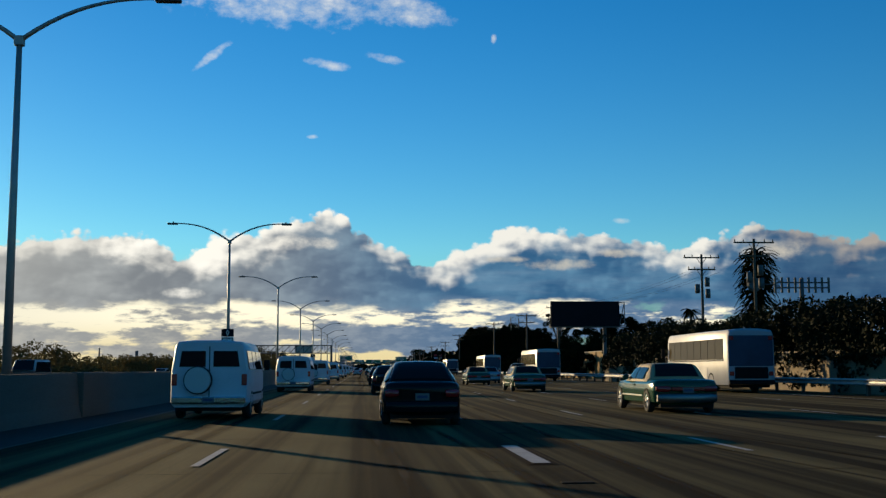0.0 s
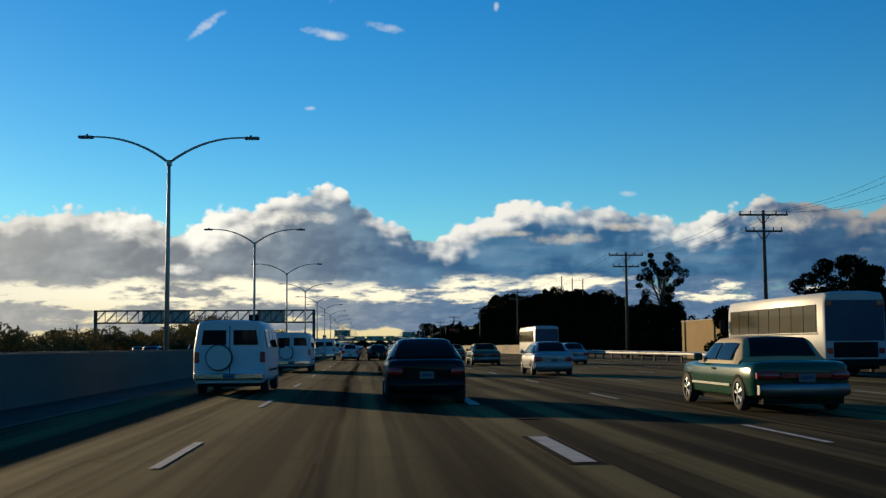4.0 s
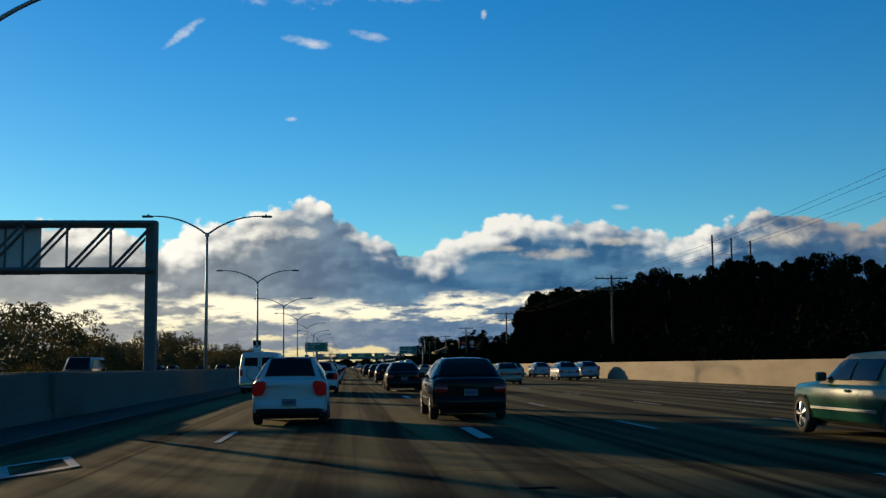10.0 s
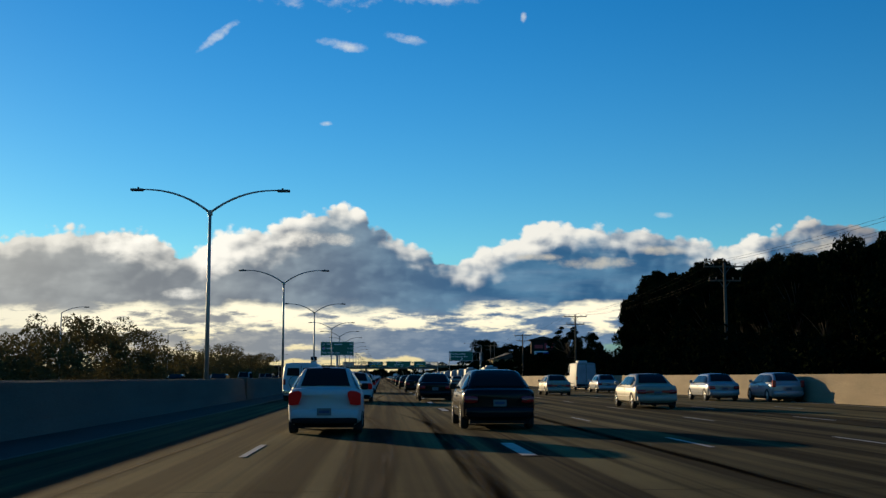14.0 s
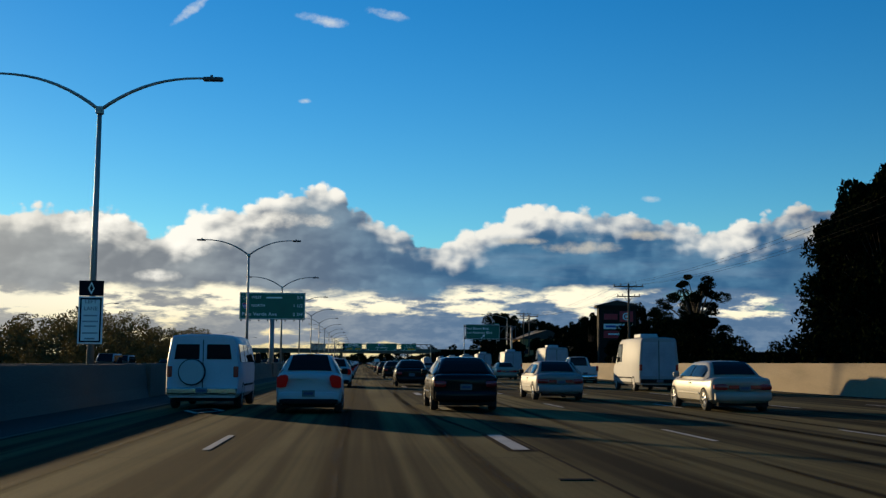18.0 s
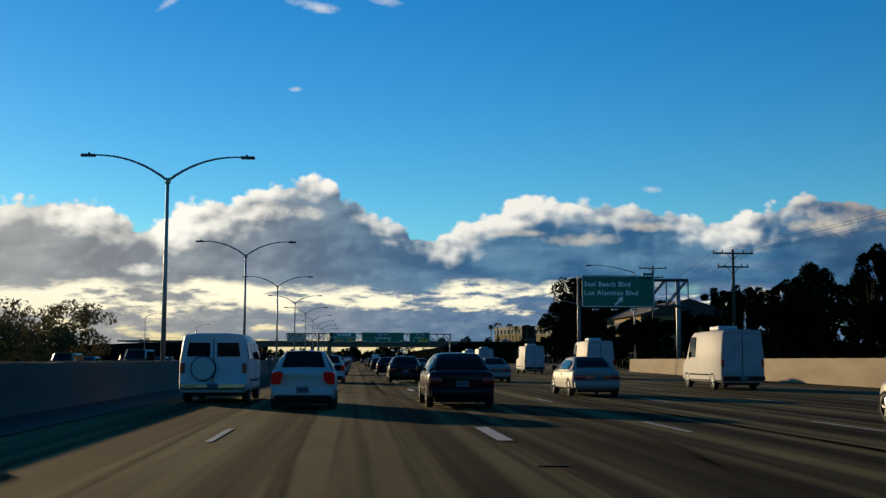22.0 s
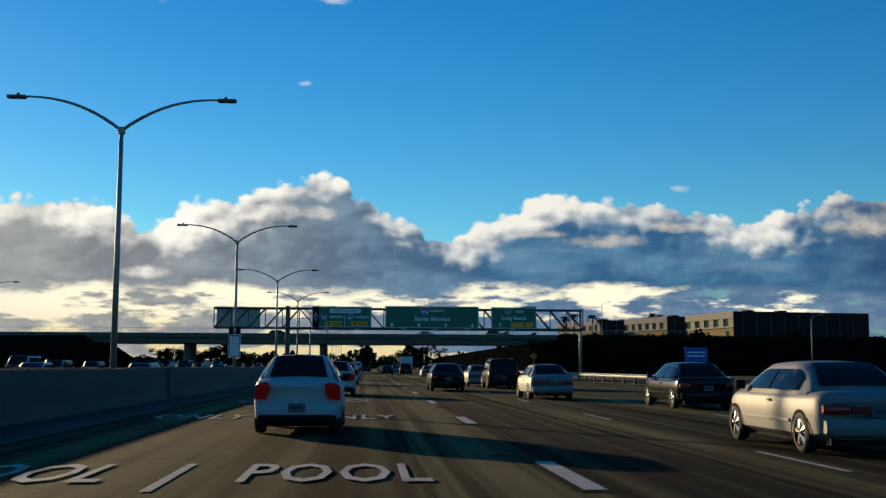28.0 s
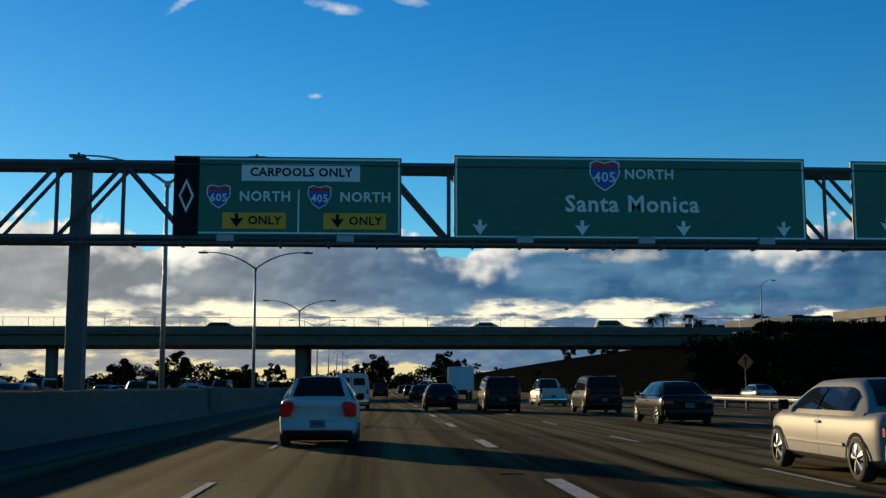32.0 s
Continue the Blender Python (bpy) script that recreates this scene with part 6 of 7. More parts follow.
    # rear end
    yr = y(0.0)
    wrap("rear_bumper", -w * 0.90, w * 0.90, yr - 0.07, yr + 0.26, 0.30, 0.56, w, tail, bumper or paint, g, steps=12)
    box("underbody", (-w * 0.8, w * 0.8, y(0.03), y(0.97), 0.16, 0.3), TRIM, g)
    red = BRAKE if lit else TAIL
    if lamps == "corner":
        for s in (-1, 1):
            wrap("tail_lamp", s * w * 0.76 - w * 0.17, s * w * 0.76 + w * 0.17, yr - 0.02, yr + 0.12, rear_top - 0.35, rear_top - 0.17, w, tail, red, g, steps=5)
    elif lamps == "band":
        box("lamp_band", (-w * 0.5, w * 0.5, yr - 0.02, yr + 0.05, rear_top - 0.31, rear_top - 0.21), TAIL, g, "dark red band between the lamps", 0.01)
        for s in (-1, 1):
            wrap("tail_lamp", s * w * 0.72 - w * 0.2, s * w * 0.72 + w * 0.2, yr - 0.022, yr + 0.12, rear_top - 0.34, rear_top - 0.18, w, tail, red, g, steps=5)
    elif lamps == "tall":
        for s in (-1, 1):
            bm = bmesh.new()
            add_box(bm, s * w * 0.86 - 0.09, s * w * 0.86 + 0.09, yr - 0.03, yr + 0.14, belt - 0.22, belt + 0.14, 0.03)
            part("tail_lamp", bm, red, g)
    elif lamps == "wide":
        for s in (-1, 1):
            rings = []
            for q, lo, hi in ((0.62, rear_top - 0.17, rear_top - 0.09), (0.70, rear_top - 0.36, rear_top - 0.05), (0.86, rear_top - 0.38, rear_top - 0.07), (0.97, rear_top - 0.37, rear_top - 0.12)):
                back = yr - 0.03 + tail * q ** 3
                rings.append([(s * w * q, back, lo), (s * w * q, back - 0.012, (lo + hi) / 2), (s * w * q, back, hi), (s * w * q, back + 0.12, hi), (s * w * q, back + 0.12, lo)])
            loft("tail_lamp", rings, red, g)
    zp = 0.52 if valance else 0.66 if deck > 0.8 else 0.5
    yp = yr - 0.075 if valance else yr
    p = box("number_plate", (-0.16, 0.16, yp - 0.035, yp - 0.01, zp - 0.08, zp + 0.08), PLATE, g)
    box("bar", (-0.12, 0.12, yp - 0.038, yp - 0.035, zp - 0.03, zp + 0.03), PLATE_BAR, p)
    if valance:
        wrap("valance", -w * 0.88, w * 0.88, yr - 0.085, yr + 0.2, 0.24, 0.40, w, tail, TRIM, g, "black plastic lower bumper", steps=12)
        box("stop_lamp", (-0.09, 0.09, y(c1) - 0.10, y(c1) + 0.02, roof - 0.035, roof + 0.02), TRIM, g, "small roof aerial base", 0.015)
    if rack:
        for s in (-1, 1):
            bar("roof_rail", (s * wt * 0.85, y(c1), roof + 0.04), (s * wt * 0.85, y(c2), roof + 0.04), 0.02, TRIM, g)
    return g


def slab_van(name, label, paint, L, W, H, belt, snout, r, rear, category="van", near=-1):
    """A one-box van: snub nose, upright rear with two doors."""
    g = base(name, 0, 0)
    tagged(g, label, category)
    w, y = W / 2, lambda f: (f - 0.5) * L

    def ring(f, kb, zt, zb=0.32):
        t = W / 2 * kb
        zt = max(zt, zb + 0.3)
        up = min(1.0, zt / H)
        return [(-t * 0.9, y(f), zb), (-t, y(f), zb + 0.12), (-t, y(f), min(belt, zt - 0.15)), (-t * (1 - 0.10 * up), y(f), zt - 0.14), (-t * (1 - 0.18 * up), y(f), zt - 0.02), (-t * 0.4, y(f), zt + 0.02),
                (t * 0.4, y(f), zt + 0.02), (t * (1 - 0.18 * up), y(f), zt - 0.02), (t * (1 - 0.10 * up), y(f), zt - 0.14), (t, y(f), min(belt, zt - 0.15)), (t, y(f), zb + 0.12), (t * 0.9, y(f), zb)]

    loft("body", [ring(0, 0.96, H - 0.05), ring(0.012, 0.995, H - 0.01), ring(0.4, 1, H), ring(1 - snout * 1.75, 1, H - 0.02), ring(1 - snout * 1.45, 1, H - 0.16), ring(1 - snout * 0.78, 0.99, belt + 0.12), ring(1 - snout * 0.5, 0.97, belt - 0.02), ring(0.985, 0.9, belt - 0.2), ring(1.0, 0.82, belt - 0.42)], paint, g, sharp=0.6)
    yr = y(0)
    zl, zh = belt + 0.15, H - 0.27
    if rear != "blank":
        for s in (-1, 1):
            quad("rear_window", [(s * 0.10, yr, zl), (s * w * 0.78, yr, zl), (s * w * 0.72, yr, zh), (s * 0.10, yr, zh)][::s], CAR_GLASS, g, 0.012)
    else:
        for s in (-1, 1):
            quad("door_panel", [(s * 0.05, yr, 0.75), (s * w * 0.85, yr, 0.75), (s * w * 0.78, yr, zh + 0.05), (s * 0.05, yr, zh + 0.05)][::s], DOOR_SHADE, g, 0.01)
    box("door_gap", (-0.012, 0.012, yr - 0.008, yr + 0.01, 0.6, H - 0.15), TRIM, g)
    for s in (-1, 1):
        bm = bmesh.new()
        add_box(bm, s * w * 0.9 - 0.07, s * w * 0.9 + 0.07, yr - 0.02, yr + 0.1, belt - 0.34, belt - 0.04, 0.02)
        part("tail_lamp", bm, TAIL, g)
        for f in (0.2, 0.83):
            wheel(g, s, s * (w - 0.12), y(f), r, 0.22, plain=s != near)
            if s == near:
                wheel_arch(g, s, s * (w + 0.006), y(f), r)
        spans = ((1 - snout * 2.3, 1 - snout * 1.35),) if rear == "blank" else ((0.06, 0.26), (0.29, 0.47), (0.50, 0.68), (1 - snout * 2.1, 1 - snout * 1.25))
        for fa, fb in spans:
            xa = s * (w + 0.004)
            xt = s * (w * 0.915 + 0.01)
            pts = [(xa, y(fa), belt + 0.08), (xa, y(fb), belt + 0.08), (xt, y(fb - (0.03 if fb > 0.75 else 0)), H - 0.26), (xt, y(fa), H - 0.26)]
            quad("side_window", pts if s > 0 else pts[::-1], CAR_GLASS, g, 0.012)
        bm = bmesh.new()
        add_box(bm, s * (w + 0.12) - 0.09, s * (w + 0.12) + 0.09, y(1 - snout * 1.15) - 0.06, y(1 - snout * 1.15) + 0.06, belt + 0.05, belt + 0.36, 0.03)
        part("wing_mirror", bm, TRIM, g)
        box("side_trim", (s * w - 0.02, s * w + 0.012, y(0.27), y(0.75), 0.62, 0.68), TRIM, g, "", 0.005)
    bm = bmesh.new()
    add_box(bm, -w * 0.95, w * 0.95, yr - 0.16, yr + 0.05, 0.42, 0.60, 0.03)
    part("rear_bumper", bm, TRIM if rear == "blank" else CHROME, g)
    p = box("number_plate", (-0.16, 0.16, yr - 0.19, yr - 0.16, 0.44, 0.58), PLATE, g)
    box("bar", (-0.12, 0.12, yr - 0.193, yr - 0.19, 0.49, 0.54), PLATE_BAR, p)
    box("underbody", (-w * 0.8, w * 0.8, y(0.03), y(0.97), 0.22, 0.4), TRIM, g)
    if rear == "spare":
        bm = bmesh.new()
        bmesh.ops.create_cone(bm, cap_ends=True, segments=24, radius1=0.36, radius2=0.33, depth=0.2, matrix=Matrix.Translation((-0.28, yr - 0.13, 1.02)) @ Matrix.Rotation(radians(90), 4, "X"))
        cover = part("spare_wheel_cover", bm, P_WHITE, g, "round white spare wheel cover")
        tube("spare_tyre", [(-0.28, yr - 0.16, 1.02), (-0.28, yr - 0.005, 1.02)], [0.366, 0.366], RUBBER, cover, sides=24)
    if rear == "blank":
        bm = bmesh.new()
        add_box(bm, -0.45, 0.45, y(0.3), y(0.52), H + 0.01, H + 0.22, 0.06)
        part("roof_vent", bm, P_WHITE, g, "white roof unit")
    return g


def coach():
    L, W, H = 11.5, 2.55, 3.35
    g = base("bus", 0, 0)
    tagged(g, "white coach with a long row of side windows coloured like golden reflections", "bus")
    w, y = W / 2, lambda f: (f - 0.5) * L

    def ring(f, k, zb, zt):
        a = w * k
        return [(-a * 0.94, y(f), zb), (-a, y(f), zb + 0.2), (-a, y(f), 1.4), (-a * 0.985, y(f), zt - 0.3), (-a * 0.90, y(f), zt - 0.05), (-a * 0.4, y(f), zt + 0.03),
                (a * 0.4, y(f), zt + 0.03), (a * 0.90, y(f), zt - 0.05), (a * 0.985, y(f), zt - 0.3), (a, y(f), 1.4), (a, y(f), zb + 0.2), (a * 0.94, y(f), zb)]

    loft("body", [ring(0, 0.96, 0.5, H - 0.12), ring(0.012, 0.995, 0.42, H - 0.02), ring(0.5, 1, 0.38, H), ring(0.97, 1, 0.4, H - 0.02), ring(1.0, 0.94, 0.5, H - 0.3)], BUS_PAINT, g, sharp=0.6)
    for s in (-1, 1):
        for k in range(8):
            fa, fb = 0.06 + 0.112 * k, 0.06 + 0.112 * k + 0.106
            pts = [(s * (w + 0.004), y(fa), 1.75), (s * (w + 0.004), y(fb), 1.75), (s * (w * 0.99 + 0.002), y(fb), 2.85), (s * (w * 0.99 + 0.002), y(fa), 2.85)]
            quad("side_window", pts if s > 0 else pts[::-1], BUS_GLASS, g, 0.014)
        box("window_rail", (s * w - 0.02, s * w + 0.02, y(0.05), y(0.965), 1.66, 1.73), CHROME, g)
        for k in range(4):
            box("luggage_door", (s * w - 0.01, s * w + 0.012, y(0.3 + 0.11 * k), y(0.3 + 0.11 * k) + 1.15, 0.6, 1.35), BUS_PAINT, g, "", 0.006)
        for f in (0.24, 0.80):
            wheel(g, s, s * (w - 0.16), y(f), 0.5, 0.3)
            wheel_arch(g, s, s * (w + 0.006), y(f), 0.5)
        bm = bmesh.new()
        add_box(bm, s * (w + 0.22) - 0.12, s * (w + 0.22) + 0.12, y(1.0) + 0.0, y(1.0) + 0.12, 1.9, 2.5, 0.04)
        part("wing_mirror", bm, TRIM, g)
        for z in (0.9, 2.75):
            box("tail_lamp", (s * w * 0.82 - 0.12, s * w * 0.82 + 0.12, y(0) - 0.02, y(0) + 0.05, z, z + 0.22), TAIL, g, "", 0.02)
    box("engine_grille", (-w * 0.7, w * 0.7, y(0) - 0.012, y(0) + 0.02, 0.75, 1.35), TRIM, g, "dark engine grille")
    # panel added over the rear to paint it as shaded
    box("rear_shade_panel", (-w * 0.93, w * 0.93, y(0) - 0.01, y(0) + 0.02, 1.40, 3.0), REAR_SHADE, g, "dark panel for the shade on the rear", 0.01)
    box("rear_bumper", (-w * 0.95, w * 0.95, y(0) - 0.12, y(0) + 0.1, 0.45, 0.68), TRIM, g, "", 0.03)
    quad("windscreen", [(w * 0.9, y(1.0) + 0.005, 1.4), (-w * 0.9, y(1.0) + 0.005, 1.4), (-w * 0.85, y(0.99), 2.9), (w * 0.85, y(0.99), 2.9)], CAR_GLASS, g, 0.02)
    box("underbody", (-w * 0.85, w * 0.85, y(0.03), y(0.97), 0.28, 0.5), TRIM, g)
    return g


def pickup(label, paint):
    g = car("pickup_truck", label, paint, 5.4, 1.95, 1.05, 1.80, 1.05, 1.05, (0.44, 0.46, 0.62, 0.72), r=0.37, lamps="tall", category="pickup truck", pillar=(0.5,), bumper=CHROME)
    w = 0.9
    # dark sheet laid on top for the shade inside the open bed
    box("bed_floor_shade", (-w * 0.82, w * 0.82, -2.55, -0.45, 1.062, 1.075), TRIM, g, "dark sheet for the shade inside the load bed")
    for s in (-1, 1):
        box("bed_rail", (s * w * 0.95 - 0.05, s * w * 0.95 + 0.05, -2.62, -0.4, 1.03, 1.16), paint, g, "", 0.02)
    box("tailgate", (-w * 0.9, w * 0.9, -2.72, -2.62, 0.62, 1.16), paint, g, "", 0.02)
    return g


def box_truck():
    g = base("box_truck", 0, 0)
    tagged(g, "white box truck with a plain cargo body", "truck")
    box("cargo_box", (-1.2, 1.2, -3.2, 1.6, 0.95, 3.3), P_WHITE, g, "", 0.05)
    box("rear_door", (-1.1, 1.1, -3.22, -3.19, 1.05, 3.15), VAN_WHITE, g, "", 0.01)
    bm = bmesh.new()
    add_box(bm, -1.0, 1.0, 1.75, 3.3, 0.5, 2.3, 0.15)
    part("cab", bm, P_WHITE, g)
    quad("windscreen", [(0.85, 3.305, 1.4), (-0.85, 3.305, 1.4), (-0.85, 3.29, 2.1), (0.85, 3.29, 2.1)], CAR_GLASS, g, 0.015)
    box("chassis", (-0.5, 0.5, -3.1, 3.1, 0.5, 0.95), TRIM, g)
    for s in (-1, 1):
        for yy in (-1.9, 2.5):
            wheel(g, s, s * 0.95, yy, 0.42, 0.28)
        box("tail_lamp", (s * 0.9 - 0.12, s * 0.9 + 0.12, -3.26, -3.2, 0.75, 0.9), TAIL, g)
        quad("side_window", [(s * 1.004, 2.1, 1.45), (s * 1.004, 3.0, 1.45), (s * 1.0, 2.9, 2.1), (s * 1.0, 2.1, 2.1)][::s], CAR_GLASS, g, 0.015)
    return g


KINDS = {
    "van": (slab_van("van", "old white passenger van with a round spare wheel cover", VAN_WHITE, 5.1, 2.0, 2.05, 1.22, 0.16, 0.35, "spare", near=1), 5.1),
    "cargo": (slab_van("cargo_van", "tall white cargo van with a roof unit", P_CHALK, 5.9, 1.98, 2.62, 1.35, 0.17, 0.35, "blank"), 5.9),
    "green": (car("sedan", "dark green formal sedan with a tan vinyl roof", P_GREEN, 5.45, 1.96, 0.95, 1.43, 0.96, 0.93, (0.20, 0.29, 0.55, 0.68), VINYL, 0.34, "band", False, bumper=DULL_CHROME, quarter=0.055, roof_in=0.73), 5.45),
    "hatch": (car("sedan", "small white compact sedan with red brake lamps lit", P_WHITE, 4.15, 1.68, 0.98, 1.5, 1.04, 0.92, (0.085, 0.20, 0.60, 0.80), r=0.29, lamps="wide", lit=True, roof_in=0.655, near=1, valance=True), 4.15),
    "dark": (car("sedan", "black sedan with sunlit chrome edges", P_BLACK, 4.8, 1.83, 0.96, 1.46, 1.0, 0.92, (0.10, 0.26, 0.58, 0.76), lamps="corner"), 4.8),
    "black": (car("sedan", "glossy black sedan with alloy wheels", P_MAROON, 4.85, 1.85, 0.95, 1.45, 1.0, 0.92, (0.11, 0.27, 0.58, 0.77), lamps="corner"), 4.85),
    "suv": (car("suv", "black sport utility vehicle with roof rails", P_BLACK, 4.7, 1.87, 1.08, 1.76, 1.05, 1.04, (0.012, 0.06, 0.60, 0.76), r=0.36, lamps="tall", pillar=(0.3, 0.64), roof_in=0.8, rack=True, category="suv"), 4.7),
    "white_suv": (car("suv", "white sport utility vehicle with dark windows", P_WHITE, 4.5, 1.8, 1.05, 1.7, 1.02, 1.0, (0.012, 0.07, 0.60, 0.77), r=0.34, lamps="tall", pillar=(0.3, 0.64), roof_in=0.8, category="suv"), 4.5),
    "silver": (car("sedan", "silver sedan with its flank lit by low sun", P_SILVER, 4.6, 1.78, 0.94, 1.44, 0.97, 0.9, (0.12, 0.27, 0.60, 0.78), lamps="corner"), 4.6),
    "white": (car("sedan", "pearl white sedan with a dark red lamp band", P_PEARL, 4.75, 1.79, 0.93, 1.39, 0.95, 0.88, (0.15, 0.31, 0.58, 0.79), lamps="band", quarter=0.04), 4.75),
    "tan": (car("sedan", "champagne sedan with a dark red lamp band", P_TAN, 4.78, 1.79, 0.93, 1.40, 0.95, 0.88, (0.15, 0.31, 0.58, 0.79), lamps="band", quarter=0.04), 4.78),
    "hatch_silver": (car("hatchback", "silver hatchback with a sloping tail", P_SILVER, 4.3, 1.74, 0.97, 1.48, 0.95, 0.92, (0.02, 0.22, 0.60, 0.80), lamps="tall"), 4.3),
    "bluegrey": (car("sedan", "blue-grey sedan in a middle lane", P_BLUEGREY, 4.6, 1.78, 0.94, 1.44, 0.97, 0.9, (0.12, 0.27, 0.60, 0.78), lamps="corner"), 4.6),
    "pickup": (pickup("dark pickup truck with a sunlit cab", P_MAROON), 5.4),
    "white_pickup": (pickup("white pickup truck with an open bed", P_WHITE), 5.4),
    "bus": (coach(), 11.5),
    "truck": (box_truck(), 6.4),
}
# rows of traffic, lane by lane: kind, place across, rear bumper along the road
STREAMS = [
    ("van", (-4.0, -4.0, -3.9, -3.7, -3.7, -3.7, -3.8, -4.3, -4.3, -4.3, -4.3, -4.0, -4.3, -4.4, -4.1),
     (29.3, 64.1, 94.0, 123.4, 153.0, 179.5, 231.0, 283.5, 340.0, 394.5, 458.6, 490.5, 555.0, 622.5, 684.0)),
    ("hatch", (-1.28, -1.28, -1.28, -1.28, -1.28, -1.28, -1.28, -1.28, -1.28, -1.28, -1.28, -1.28, -1.28, -1.28, -1.28, -1.28, -1.28, -1.28, -1.28, -1.28, -1.28, -1.28, -1.28, -1.28, -1.28, -1.28),
     (226.1, 252.5, 280.2, 309.5, 339.1, 367.0, 394.8, 423.9, 456.2, 489.2, 520.6, 552.4, 584.1, 615.2, 647.2, 679.5, 711.9, 743.7, 774.5, 804.7, 835.1, 864.2, 892.5, 921.0, 949.0, 980.8)),
    ("dark", (1.36, 1.36, 1.36, 1.36, 1.4, 2.6, 2.6, 1.33, 1.33, 1.85, 2.9, 2.9, 3.06, 3.1, 2.9, 2.9, 2.9, 2.9, 2.9, 2.9, 2.9, 2.9, 2.9, 2.9, 2.9, 2.9, 2.9, 2.9),
     (25.5, 57.1, 89.1, 119.1, 146.6, 172.6, 198.5, 224.9, 251.4, 280.1, 310.7, 341.0, 369.4, 397.3, 425.8, 458.2, 491.1, 522.1, 554.2, 585.7, 616.7, 648.4, 680.2, 712.2, 743.8, 776.1, 808.8, 841.5)),
    ("green", (9.4, 9.4, 9.3, 8.2, 8.3, 8.2, 8.2, 8.6, 8.7, 9.3),
     (31.6, 62.0, 88.7, 114.4, 142.3, 195.4, 221.3, 247.3, 273.4, 300.1)),
    ("tan", (10.7, 10.7, 10.7, 11.2, 12.4, 11.7, 11.0, 10.7, 11.3, 12.1, 11.9, 12.0),
     (357.2, 385.1, 412.9, 443.2, 475.6, 501.5, 527.3, 554.3, 584.0, 614.5, 643.0, 669.4)),
    ("white", (7.2, 7.2, 8.0, 8.6, 8.6, 8.6, 8.3, 8.2, 7.5, 7.5, 7.6, 7.6, 7.5, 7.6, 7.2, 7.4),
     (531.5, 563.4, 596.7, 629.0, 661.0, 689.4, 714.6, 744.4, 770.8, 800.5, 830.4, 858.9, 886.9, 915.2, 941.3, 971.0)),
    ("black", (10.5, 10.5, 10.5, 10.6, 10.7, 10.8, 10.8, 10.2, 10.5),
     (757.5, 789.6, 819.1, 848.7, 877.0, 906.5, 935.5, 962.0, 994.0)),
    ("cargo", (14.5, 14.5, 15.6, 16.2, 16.3, 16.9, 17.0, 17.1, 15.8, 17.0),
     (545.1, 577.0, 611.1, 640.5, 668.4, 697.9, 726.1, 754.5, 782.2, 810.5)),
    ("silver", (17.6, 17.6, 18.4, 18.4, 18.4),
     (371.5, 399.4, 427.5, 457.3, 487.8)),
    ("hatch_silver", (20.8, 20.2, 20.9, 20.9, 20.9),
     (378.4, 398.3, 427.5, 454.7, 485.1)),
]
SINGLES = [
    ("bus", 20.2, 56.5), ("bus", 19.2, 114), ("bus", 19.2, 164), ("bus", 19.0, 236),
    ("silver", 11.6, 100), ("pickup", 15.6, 108), ("silver", 14.4, 142), ("silver", 14.3, 196), ("silver", 8.2, 169.3), ("cargo", 19.4, 503),
    ("white_pickup", 15.6, 600),
    ("dark", 4.4, 901.6), ("suv", 8.3, 909),
]
AHEAD = [
    ("van", -1.5, 1020), ("dark", 3.5, 1018), ("suv", 6.2, 1012), ("suv", 10.9, 1010), ("white_pickup", 11.6, 1030), ("black", 3.6, 1050), ("truck", 8.4, 1068), ("bluegrey", 5.6, 1046),
    ("silver", 31.0, 1044), ("white_suv", -4.3, 1058), ("dark", 4.2, 1100), ("suv", 0.3, 1090), ("dark", 0.2, 1160), ("black", 4.3, 1150),
]
TRAFFIC = [(kind, x, y) for kind, xs, ys in STREAMS for x, y in zip(xs, ys)] + SINGLES + AHEAD
placed = set()
for kind, x, y in TRAFFIC:
    model, L = KINDS[kind]
    if kind in placed:
        copy_thing(model, pose(x, y + L / 2, 0.004))
    else:
        model.matrix_basis = pose(x, y + L / 2, 0.004)
        placed.add(kind)


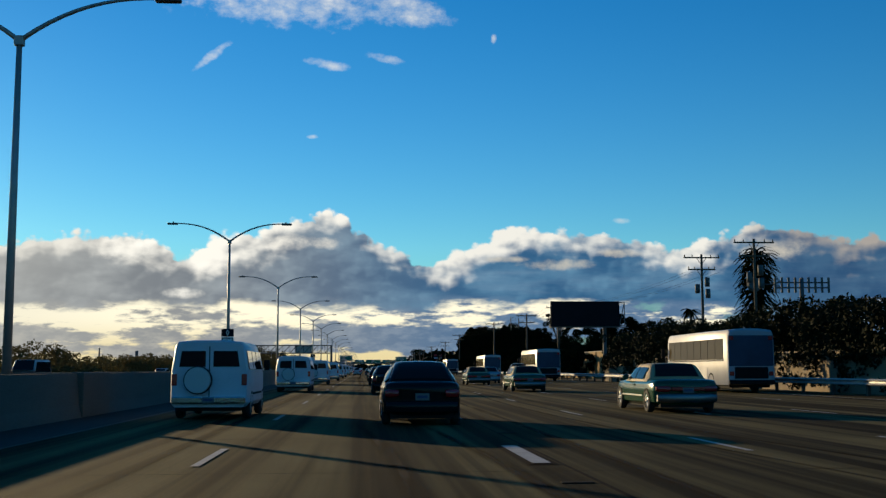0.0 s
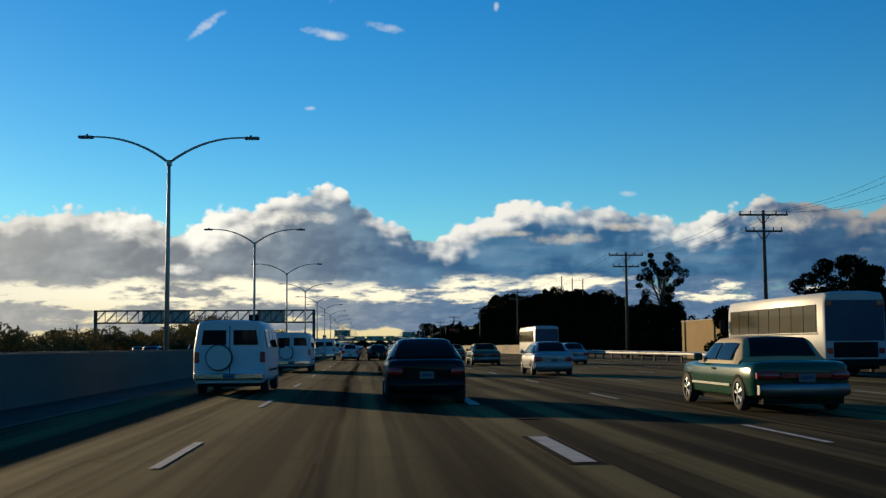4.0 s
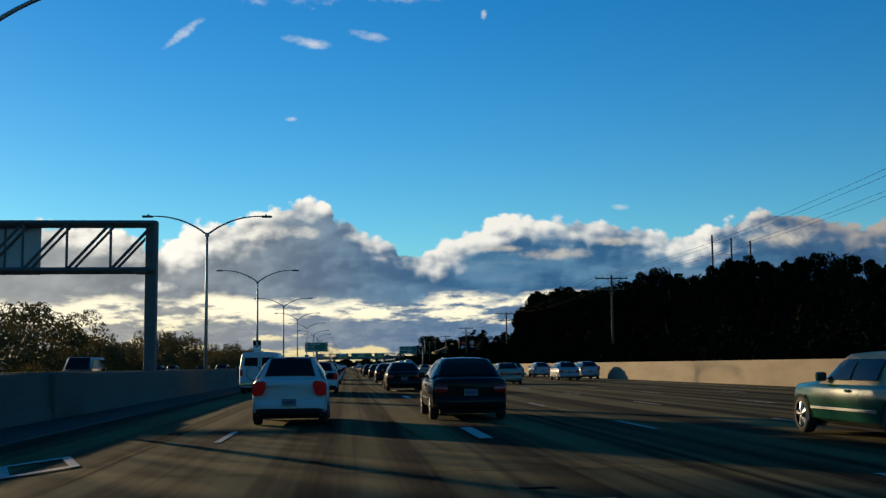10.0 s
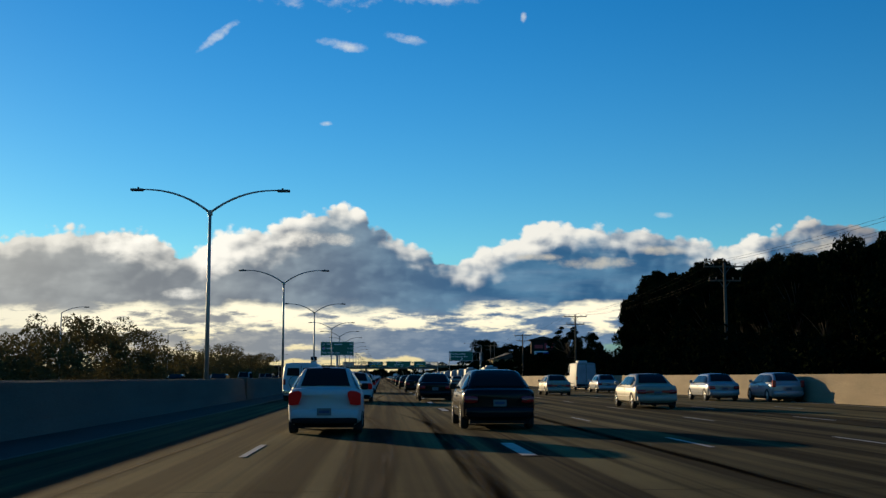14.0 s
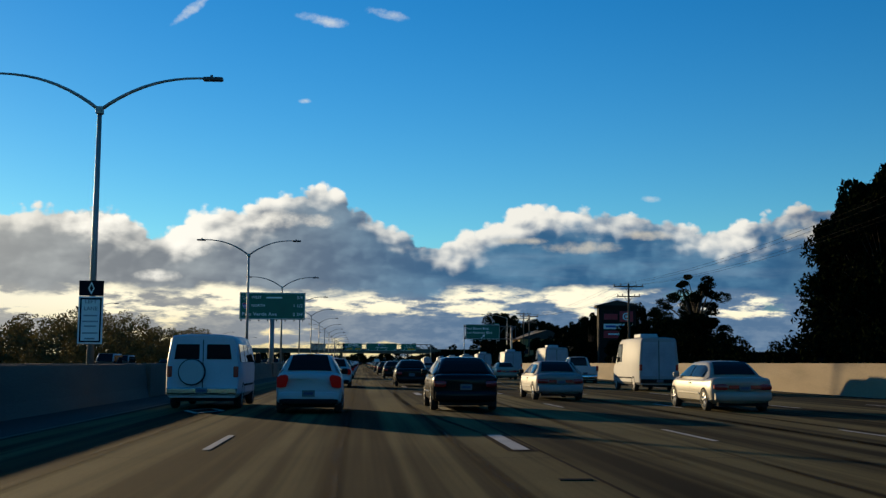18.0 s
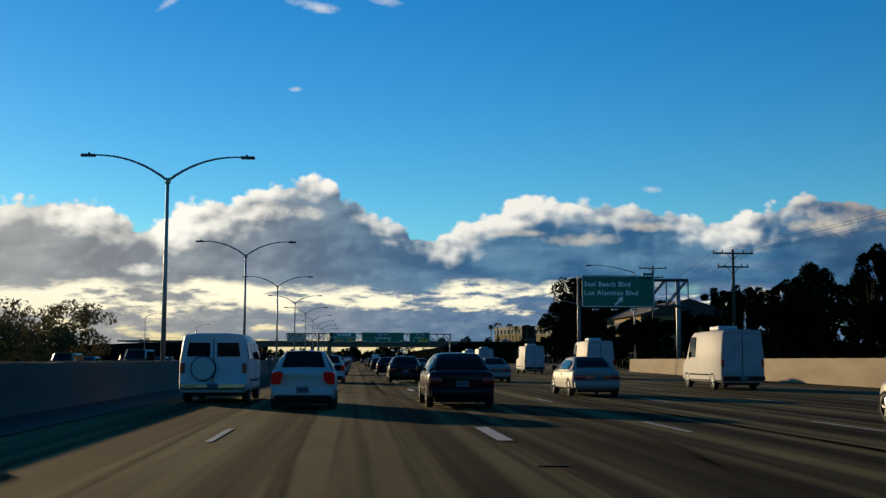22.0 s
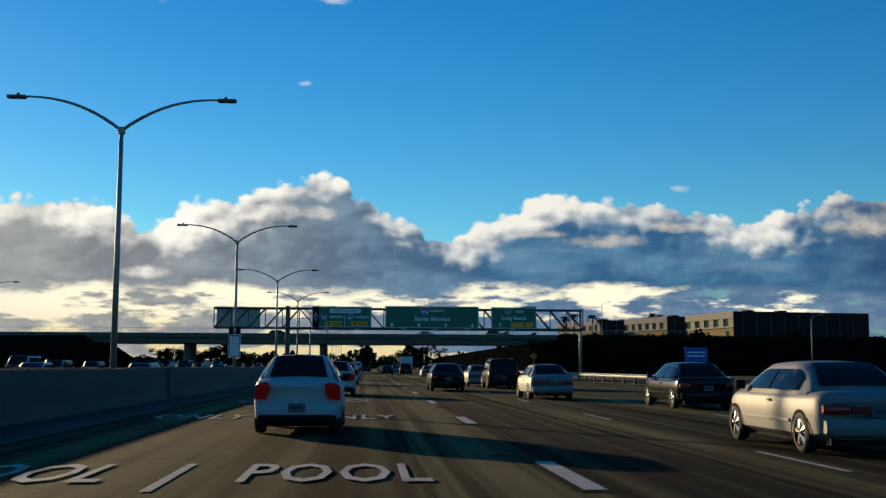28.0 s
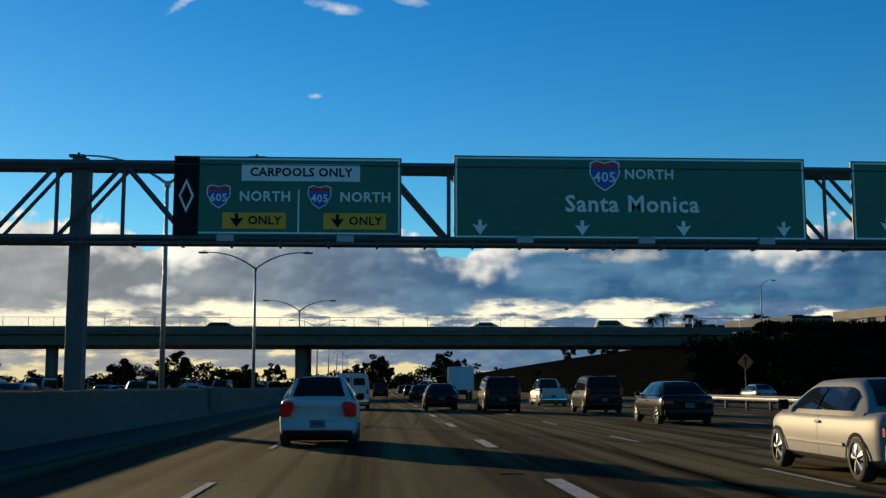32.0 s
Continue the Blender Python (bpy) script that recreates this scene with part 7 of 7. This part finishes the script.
def passing_car(label, paint, L, W, belt, roof, cabin):
    """A car of the opposing lanes, of which the barrier hides all but the upper half."""
    g = base("car", 0, 0)
    tagged(g, label, "car", "opposing traffic")
    w, y = W / 2, lambda f: (f - 0.5) * L

    def ring(f, k, zb, zt):
        a = w * k
        return [(-a * 0.85, y(f), zb), (-a, y(f), zb + 0.3), (-a * 0.97, y(f), zt - 0.1), (-a * 0.85, y(f), zt), (a * 0.85, y(f), zt), (a * 0.97, y(f), zt - 0.1), (a, y(f), zb + 0.3), (a * 0.85, y(f), zb)]

    loft("body", [ring(0, 0.9, 0.3, belt - 0.05), ring(0.05, 1, 0.2, belt), ring(0.75, 1, 0.2, belt), ring(0.95, 0.95, 0.2, belt - 0.12), ring(1, 0.8, 0.3, belt - 0.28)], paint, g)
    c0, c1, c2, c3 = cabin
    loft("roof", [ring(c0, 0.84, belt - 0.1, belt + 0.02), ring(c1, 0.78, belt - 0.1, roof), ring(c2, 0.78, belt - 0.1, roof), ring(c3, 0.86, belt - 0.1, belt + 0.02)], paint, g)
    quad("windscreen", [(w * 0.74, y(c3), belt + 0.05), (-w * 0.74, y(c3), belt + 0.05), (-w * 0.62, y(c2), roof - 0.04), (w * 0.62, y(c2), roof - 0.04)], CAR_GLASS, g, 0.03)
    for s in (-1, 1):
        pts = [(s * w * 0.80, y(c0 + 0.06), belt + 0.05), (s * w * 0.80, y(c3 - 0.06), belt + 0.05), (s * w * 0.775, y(c2), roof - 0.14), (s * w * 0.775, y(c1), roof - 0.14)]
        quad("side_window", pts if s > 0 else pts[::-1], CAR_GLASS, g, 0.03)
        if s > 0:
            continue
        for f in (0.18, 0.82):
            wheel(g, s, s * (w - 0.1), y(f), 0.32, 0.2, plain=True)
    return g


ONCOMING = [passing_car("white car in the opposing lanes", P_WHITE, 4.6, 1.8, 0.95, 1.46, (0.12, 0.26, 0.58, 0.76)), passing_car("silver car in the opposing lanes", P_SILVER, 4.6, 1.8, 0.95, 1.48, (0.04, 0.2, 0.58, 0.76)),
            passing_car("dark car in the opposing lanes", P_BLACK, 4.7, 1.85, 1.0, 1.6, (0.02, 0.12, 0.58, 0.75)), passing_car("white van in the opposing lanes", P_WHITE, 5.2, 1.95, 1.1, 2.0, (0.0, 0.05, 0.66, 0.82)),
            passing_car("tan car in the opposing lanes", P_TAN, 4.7, 1.8, 1.0, 1.68, (0.02, 0.1, 0.6, 0.76))]
rt = random.Random(19)
spot = 0
for lane, start in ((-15.6, 20), (-19.3, 40), (-23.0, 10), (-26.6, 55)):
    y = start
    while y < 1080:
        m = pose(lane + rt.uniform(-0.3, 0.3), y, 0.004, 0, 0, 180)
        if spot < len(ONCOMING):
            ONCOMING[spot].matrix_basis = m
        else:
            copy_thing(rt.choice(ONCOMING), m)
        spot += 1
        y += rt.uniform(65, 125) if y < 640 else rt.uniform(22, 48)
for x, y, k in ((62, 1098, 1), (14, 1098, 0), (-20, 1102, 2), (30, 1097, 4)):
    copy_thing(ONCOMING[k], pose(x, y, 8.01, 0, 0, -90))
